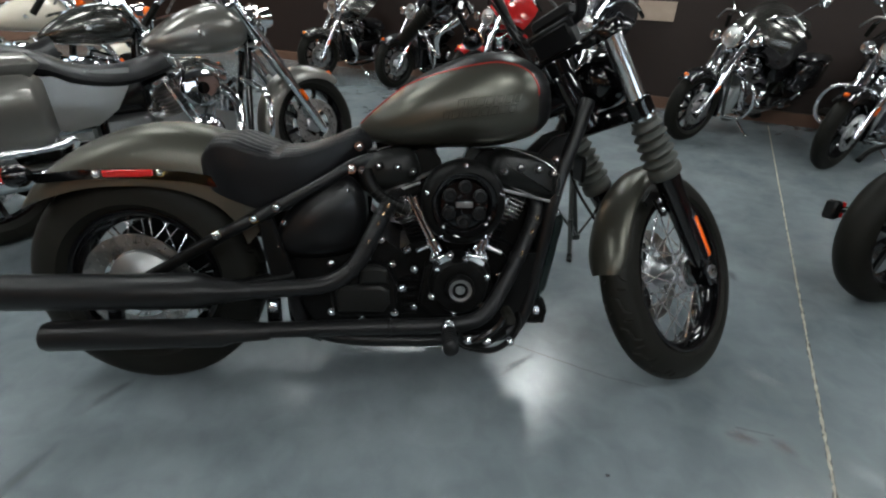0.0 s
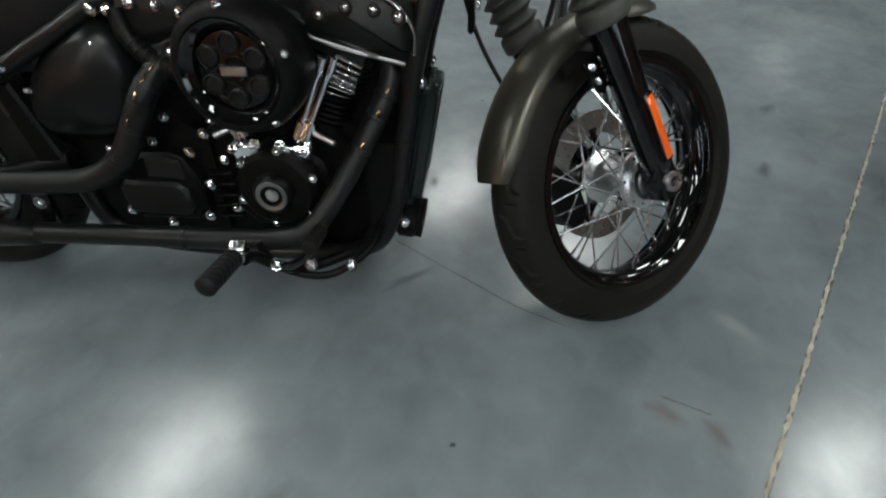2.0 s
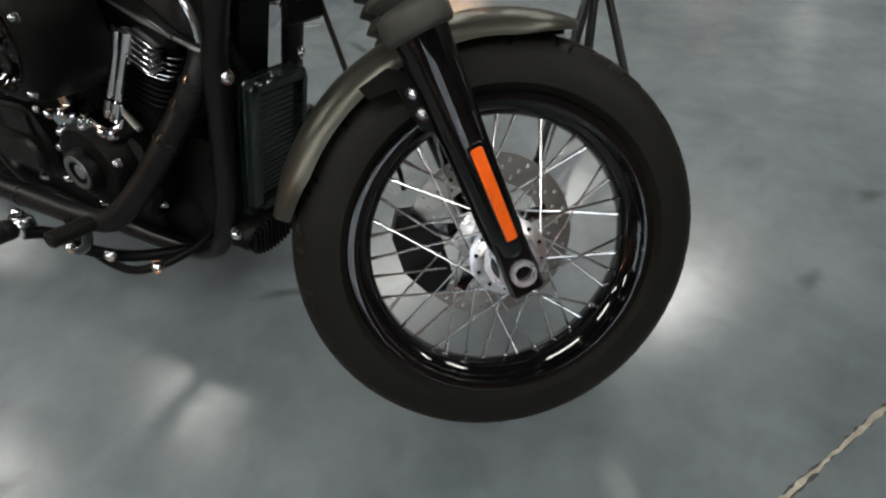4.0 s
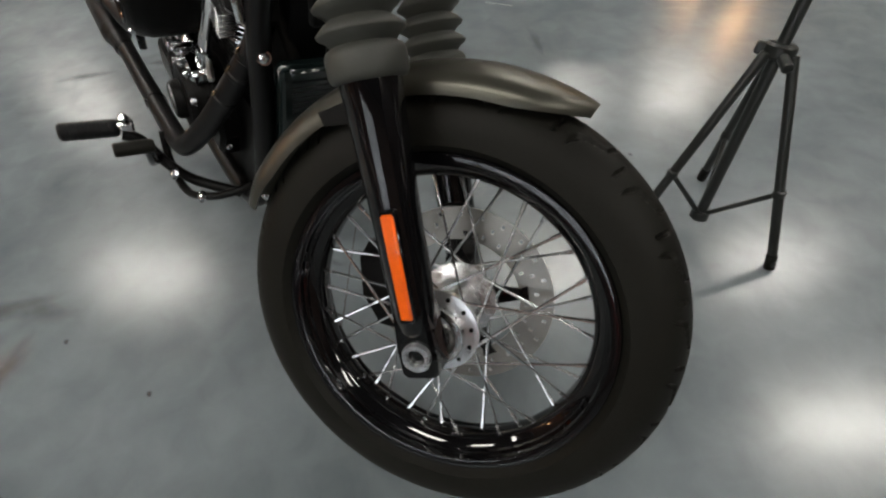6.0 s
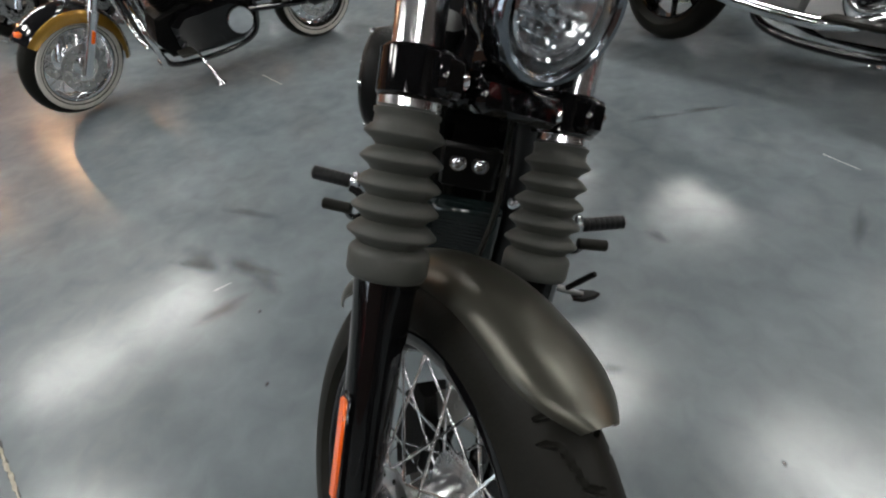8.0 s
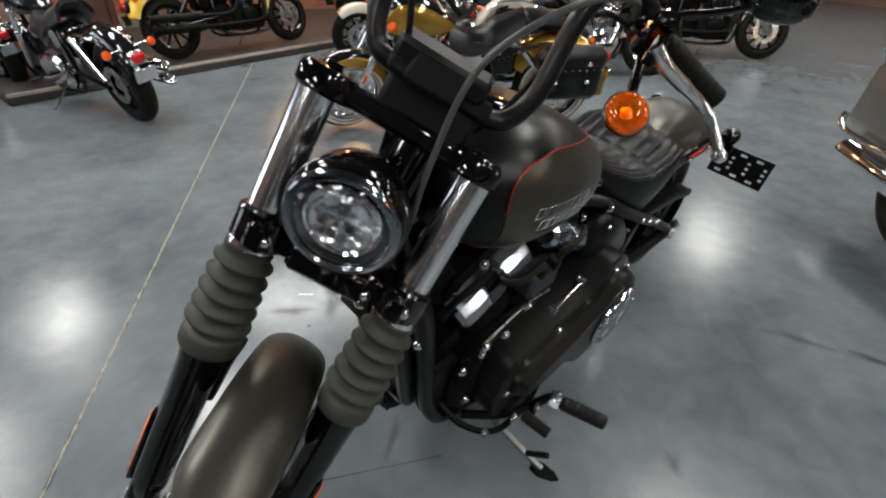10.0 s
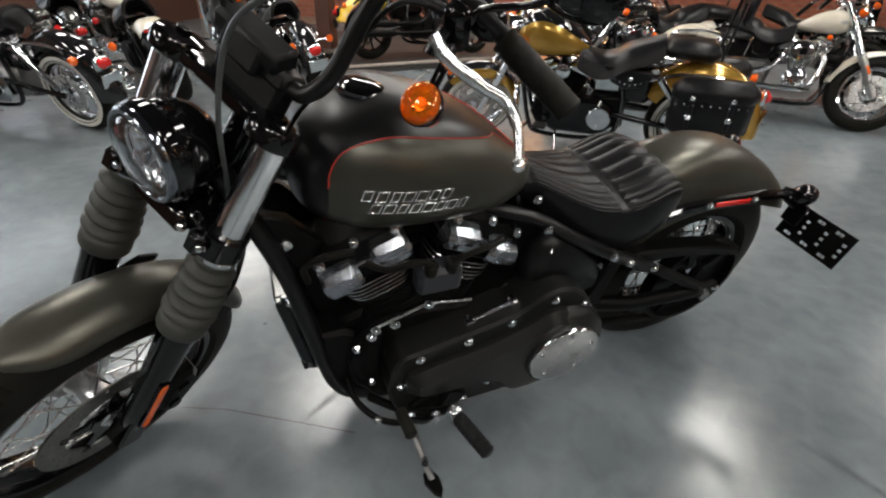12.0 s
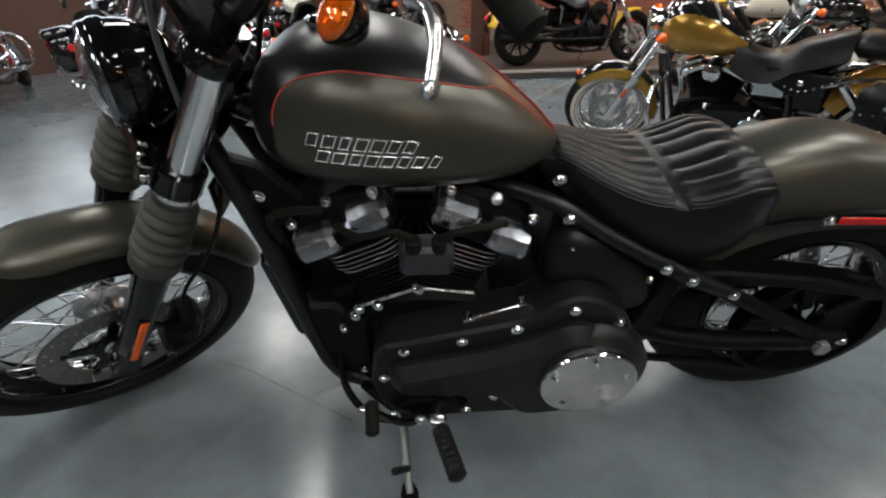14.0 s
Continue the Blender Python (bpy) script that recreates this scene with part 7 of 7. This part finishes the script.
            P("muffler", turned(lathe([(0.024, 0), (0.045, 0.07), (0.052, 0.12), (0.056, 0.4), (0.056, 0.7), (0.05, 0.73), (0.038, 0.71), (0, 0.69)], 28), along((0.42, 0.27 * sy, 0.305), (-1, 0, 0.03))), bright, ex, "long chrome muffler")
    else:
        for k, w in enumerate((0.40, 0.29)):
            pts = [(1.08 if k else 0.82, -0.1, 0.6), (1.12 if k else 0.79, -0.17, 0.52), (1.08 if k else 0.72, -0.2, w + 0.04), (0.95 if k else 0.6, -0.21, w), (0.4, -0.21, w), (0.2, -0.21, w)]
            ex = P("exhaust_pipe", tube(spline(pts, 5), 0.024, 12), bright)
            P("muffler", turned(lathe([(0.022, 0), (0.04, 0.06), (0.044, 0.1), (0.046, 0.6), (0.04, 0.62), (0.03, 0.6), (0, 0.58)], 22), along((0.32, -0.21, w), (-1, 0, 0.03))), bright, ex)
    # frame
    for sy in (-1, 1):
        P("downtube", tube(spline([(1.3, 0.04 * sy, 0.82), (1.23, 0.07 * sy, 0.5), (1.17, 0.1 * sy, 0.25), (1.08, 0.12 * sy, 0.17), (0.7, 0.12 * sy, 0.17), (0.52, 0.12 * sy, 0.25), (0.5, 0.12 * sy, 0.5), (0.55, 0.1 * sy, 0.7)], 5), 0.018, 10), second if second is not paint else gloss_black)
        P("swingarm", tube([(0.56, 0.12 * sy, 0.38), (0.25, 0.13 * sy, 0.34), (0.0, 0.13 * sy, 0.318)], 0.022, 10), gloss_black)
        P("shock", rod((0.02, 0.125 * sy, 0.36), (0.28, 0.125 * sy, 0.66), 0.028, 12, 0.003), gloss_black if engine == "black" else chrome)
        board = P("footboard", turned(cbox(0.3 if kind == "touring" else 0.1, 0.1, 0.02, 0.008), at(1.05, 0.28 * sy, 0.3)), rubber)
        P("board_mount", rod((1.05, 0.12 * sy, 0.26), (1.05, 0.26 * sy, 0.29), 0.012), bright, board)
        if guard or kind == "touring":
            P("engine_guard", tube(spline([(1.22, 0.06 * sy, 0.62), (1.24, 0.28 * sy, 0.55), (1.22, 0.34 * sy, 0.4), (1.2, 0.28 * sy, 0.26), (1.19, 0.1 * sy, 0.22)], 5), 0.016, 10), chrome)
        if bags == "hard":
            bag = P("saddlebag", turned(cbox(0.64, 0.2, 0.33, 0.06), at(-0.01, 0.27 * sy, 0.585)), paint, t, "hard painted saddlebag", 60)
            P("bag_lid", turned(cbox(0.65, 0.21, 0.09, 0.04), at(-0.01, 0.27 * sy, 0.75)), paint, bag, "", 60)
            P("bag_latch", turned(cbox(0.03, 0.012, 0.08, 0.004), at(0.02, 0.375 * sy, 0.7)), chrome, bag)
            P("bag_rail", tube(spline([(0.33, 0.34 * sy, 0.38), (0.34, 0.375 * sy, 0.45), (0.24, 0.385 * sy, 0.43), (-0.22, 0.385 * sy, 0.43), (-0.31, 0.36 * sy, 0.48)], 5), 0.014, 10), chrome, bag)
            P("side_cover", turned(slab([(0.2, 0.56), (0.26, 0.49), (0.36, 0.465), (0.48, 0.48), (0.57, 0.54), (0.64, 0.64), (0.66, 0.72), (0.5, 0.715), (0.3, 0.7), (0.22, 0.65)], 0.05, 0.028), at(0, 0.12 if sy > 0 else -0.16, 0) @ side), paint)
        if bags == "leather":
            bag = P("saddlebag", turned(cbox(0.5, 0.16, 0.36, 0.06), at(-0.06, 0.24 * sy, 0.515)), leather, t, "black studded leather saddlebag", 60)
            P("bag_flap", turned(cbox(0.52, 0.175, 0.17, 0.06), at(-0.06, 0.243 * sy, 0.645)), leather, bag, "", 60)
            for k in range(9):
                P("stud", turned(lathe([(0, 0.004), (0.005, 0.003), (0.007, 0)], 8), along((-0.26 + 0.053 * k, 0.331 * sy, 0.585), (0, sy, 0))), chrome, bag)
            for x in (-0.17, 0.07):
                P("strap", turned(cbox(0.03, 0.012, 0.2, 0.004), at(x, 0.328 * sy, 0.53)), leather, bag)
                P("buckle", turned(cbox(0.036, 0.012, 0.03, 0.004), at(x, 0.336 * sy, 0.5)), chrome, bag)
                P("concho", turned(lathe([(0, 0.006), (0.012, 0.004), (0.016, 0)], 12), along((x, 0.333 * sy, 0.63), (0, sy, 0))), chrome, bag)
    P("battery_box", turned(cbox(0.2, 0.2, 0.2, 0.03), at(0.42, 0, 0.56)), gloss_black)
    P("side_stand", joined(rod((0.95, 0.12, 0.2), (0.92, 0.3, 0.3 * math.tan(radians(lean)) + 0.004), 0.011), box_at(0.92, 0.305, 0.3 * math.tan(radians(lean)) + 0.006, 0.06, 0.03, 0.008)), chrome)
    P("horn_cover", turned(lathe([(0, 0), (0.05, 0.0), (0.05, 0.02), (0.02, 0.035), (0, 0.036)], 20), at(0.94, 0.12, 0.66) @ Matrix.Rotation(radians(-90), 4, "X")), bright)
    if tag:
        P("price_tag", turned(cbox(0.004, 0.14, 0.22, 0.001), fk @ at(0.1, 0.26, 0.84, 20, -10, 15)), paper, t, "white paper tag hung from the handlebar")
    return t


def place(x, y, heading):
    return pose(x, y, 0, 0, 0, heading) @ Matrix.Scale(0.9, 4)


def by_front(x, y, heading, wb=1.62):
    """A motorcycle's place from where its front tyre stands."""
    a = radians(heading)
    return place(x - 0.9 * wb * math.cos(a), y - 0.9 * wb * math.sin(a), heading)


cruiser(place(-1.02, 0.86, 39) @ Matrix.Scale(1.08, 4), "warm silver touring motorcycle with hard saddlebags and chrome engine", paint_silver, "touring", bags="hard", fender="full", bars="low", steer=8, pad=False, tag=True)
cruiser(place(-1.78, 1.34, 39) @ Matrix.Scale(1.04, 4), "dark grey motorcycle with chrome engine parked behind the silver one", paint_grey, "softail", bars="mid", steer=15)
cruiser(place(-2.52, 1.98, 39) @ Matrix.Scale(1.04, 4), "cream white motorcycle parked at the end of the row", paint_cream, "softail", bars="mid", steer=15)
for i, (x, y) in enumerate(((3.11, 2.82), (3.84, 2.1))):
    cruiser(by_front(x, y, 213 + 3 * i), "black touring motorcycle with fairing, chrome fork and spot lamps", paint_gloss, "touring", bags="hard", fairing=True, steer=-12, tag=i == 1, guard=True, second=paint_grey if i == 0 else None)
for x, y, p, lab in ((2.25, 3.72, paint_gloss, "black motorcycle with chrome headlamp near the brown wall"), (1.4, 4.3, paint_red, "dark red motorcycle with chrome headlamp near the wall"),
                     (0.6, 4.85, paint_gloss, "black motorcycle with high handlebar near the wall"), (-0.35, 5.35, paint_grey, "grey motorcycle with chrome fork near the wall")):
    cruiser(by_front(x, y, 232), lab, p, "touring", fender="full", bags="hard", bars="high" if x < 1 else "mid", steer=-12, shield=x > 2, fairing=True, guard=True, engine="mixed")
cruiser(place(2.73, 0.36, 12), "black motorcycle with a wide rear tyre and amber signals", paint_gloss, "softail", engine="black", fender="short", steer=10, tail=False)
cruiser(place(-1.384, -1.263, -40.8) @ Matrix.Scale(0.957, 4), "gold softail motorcycle with whitewall tyres and studded leather bags", paint_gold, "softail", laced=True, whitewall=True, bags="leather", bars="mid", steer=28, pad=True, guard=True, second=paint_gloss, two_tone=True, engine="mixed")
cruiser(place(-0.2, -4.95, 186) @ at(0, 0, 0.1112), "yellow sportster motorcycle with black engine on the low platform", paint_yellow, "sportster", engine="black", fender="short", steer=5)
cruiser(place(-2.5, -5.0, 184) @ at(0, 0, 0.1112), "yellow and black motorcycle on the low platform", paint_yellow, "sportster", engine="black", fender="short", steer=5)
cruiser(by_front(-3.3, -1.4, 124, 1.52), "cream white sportster motorcycle with wire wheels", paint_cream, "sportster", laced=True, fender="short", steer=10)
cruiser(by_front(-4.35, -1.95, 124, 1.52), "black sportster motorcycle parked beside the cream one", paint_gloss, "sportster", laced=True, fender="short", steer=10, engine="black")
cruiser(place(2.3, -3.2, -40), "black motorcycle with whitewall tyres and red tail lamps", paint_gloss, "softail", laced=True, whitewall=True, fender="full", steer=10)
cruiser(place(1.78, -3.86, -72), "white motorcycle with a wide rear tyre", paint_cream, "softail", fender="short", engine="black", steer=10, wide=True)
cruiser(place(0.66, -3.45, -80), "black motorcycle with red tail lamp seen from behind", paint_gloss, "softail", fender="short", steer=10)
cruiser(place(3.55, -3.6, -70), "black motorcycle with red tail lamp", paint_gloss, "touring", bags="hard", fender="short", steer=10)
cruiser(place(4.6, -3.2, -68), "red and black motorcycle in the far row", paint_red, "touring", bags="hard", steer=10)
cruiser(by_front(-1.9, -3.35, -12), "black softail motorcycle with leather bags behind the gold one", paint_gloss, "softail", bags="leather", pad=True, steer=20)

cruiser(place(1.15, -5.2, -78), "black motorcycle with chrome pipes in the second row", paint_gloss, "softail", fender="short", steer=-10)
cruiser(place(2.6, -5.0, -70), "brown grey motorcycle with chrome engine in the second row", paint_grey, "touring", bags="hard", steer=8)
cruiser(by_front(-1.75, -4.0, -28), "cream white motorcycle with windshield behind the gold one", paint_cream, "touring", shield=True, bags="hard", steer=12)
cruiser(by_front(-4.9, -0.9, 124, 1.52), "grey motorcycle with black engine beside the cream one", paint_grey, "sportster", fender="short", engine="black", steer=10)

# low platform under the yellow motorcycles
platform_mat = material("worn dark platform paint", (0.04, 0.035, 0.032), 0.5, 0.0, 0.25, 5, 0.2, 60)
platform = single("platform", box_at(-1.6, -6.1, 0.05, 5.2, 2.9, 0.1, 0.012), platform_mat, pose(0, 0, 0, 0, 0, 4), "low dark display platform with worn pale edge", "platform", kind="structure")
part("edge_trim", box_at(-1.6, -4.651, 0.082, 5.2, 0.012, 0.03, 0.003), material("worn pale trim", (0.42, 0.36, 0.31), 0.5, 0.0, 0.3, 20), platform, "worn pale edge strip")

# light stand
stand_mat = material("black painted tube", (0.012, 0.014, 0.013), 0.35, 0.0, 0.2, 20)
tri = thing("sign_stand", Matrix.Translation((1.585, 0.845, 0)), "black folding tripod stand with three legs", "tripod stand")
lean_dir = Vector((-0.045, 0.09, 0.38)).normalized()
col = Vector((0, 0, 0.035))
collar = col + lean_dir * 0.40
part("column", rod(col, col + lean_dir * 0.86, 0.0125, 14, 0.002), stand_mat, tri)
part("upper_pole", rod(col + lean_dir * 0.7, col + lean_dir * 0.95, 0.009, 12, 0.002), stand_mat, tri)
part("collar", turned(joined(cyl(0.03, 0.03, 18, 0.005), box_at(0.03, 0, 0.015, 0.03, 0.016, 0.026)), along(collar - lean_dir * 0.015, lean_dir)), stand_mat, tri)
part("knob", rod(collar + Vector((0.02, -0.02, 0)), collar + Vector((0.05, -0.05, 0)), 0.011, 10, 0.002), stand_mat, tri)
part("hub", turned(cyl(0.022, 0.025, 16, 0.004), along(col, lean_dir)), stand_mat, tri)
for fx, fy in ((0.185, 0.04), (-0.075, -0.16), (-0.11, 0.17)):
    foot = Vector((fx, fy, 0.011))
    top = collar + Vector((fx, fy, 0)).normalized() * 0.028
    leg = part("leg", rod(top, foot, 0.0105, 12, 0.002), stand_mat, tri)
    part("rubber_foot", rod(foot + (top - foot).normalized() * 0.03, foot - Vector((0, 0, 0.011)), 0.0125, 10, 0.002), rubber, leg)
    knee = top.lerp(foot, 0.62)
    part("brace", joined(rod(col + Vector((0, 0, 0.012)), knee, 0.006, 8), turned(cyl(0.013, 0.02, 10, 0.002), along(knee - Vector((0, 0, 0.01)), (0, 0, 1)))), stand_mat, tri)

# ---- brickwork of the far wall, nearest stretch brick by brick ----
brick_geo = [mesh_of("brick", box_at(0, 0, 0, 0.03, 0.208 - 0.004 * i, 0.062 - 0.002 * i, 0.004), brick_mat, 0) for i in range(3)]
rnd = random.Random(11)
rest_v, rest_f = [], []
for row in range(24):
    z = 0.16 + 0.0745 * row
    k = -6.0 + (0.11 if row % 2 else 0.0)
    while k < 5.4:
        jig = rnd.uniform(-0.003, 0.003)
        c = Vector((ROOM["j0"] + 0.004 + jig, -k, z))
        if -4.1 < k < -1.2 and row < 23:
            ob = part("brick", rnd.choice(brick_geo), None, wall_south)
            ob.matrix_basis = Matrix.Translation(c)
        else:
            V, F = box_at(c.x, c.y, c.z, 0.03, 0.206, 0.06, 0.004)
            o = len(rest_v)
            rest_v += V
            rest_f += [tuple(i + o for i in f) for f in F]
        k += 0.2215
rest = part("brickwork", (rest_v, rest_f), brick_mat, wall_south, "red brick courses", 0)
rest["kind"] = "stuff"
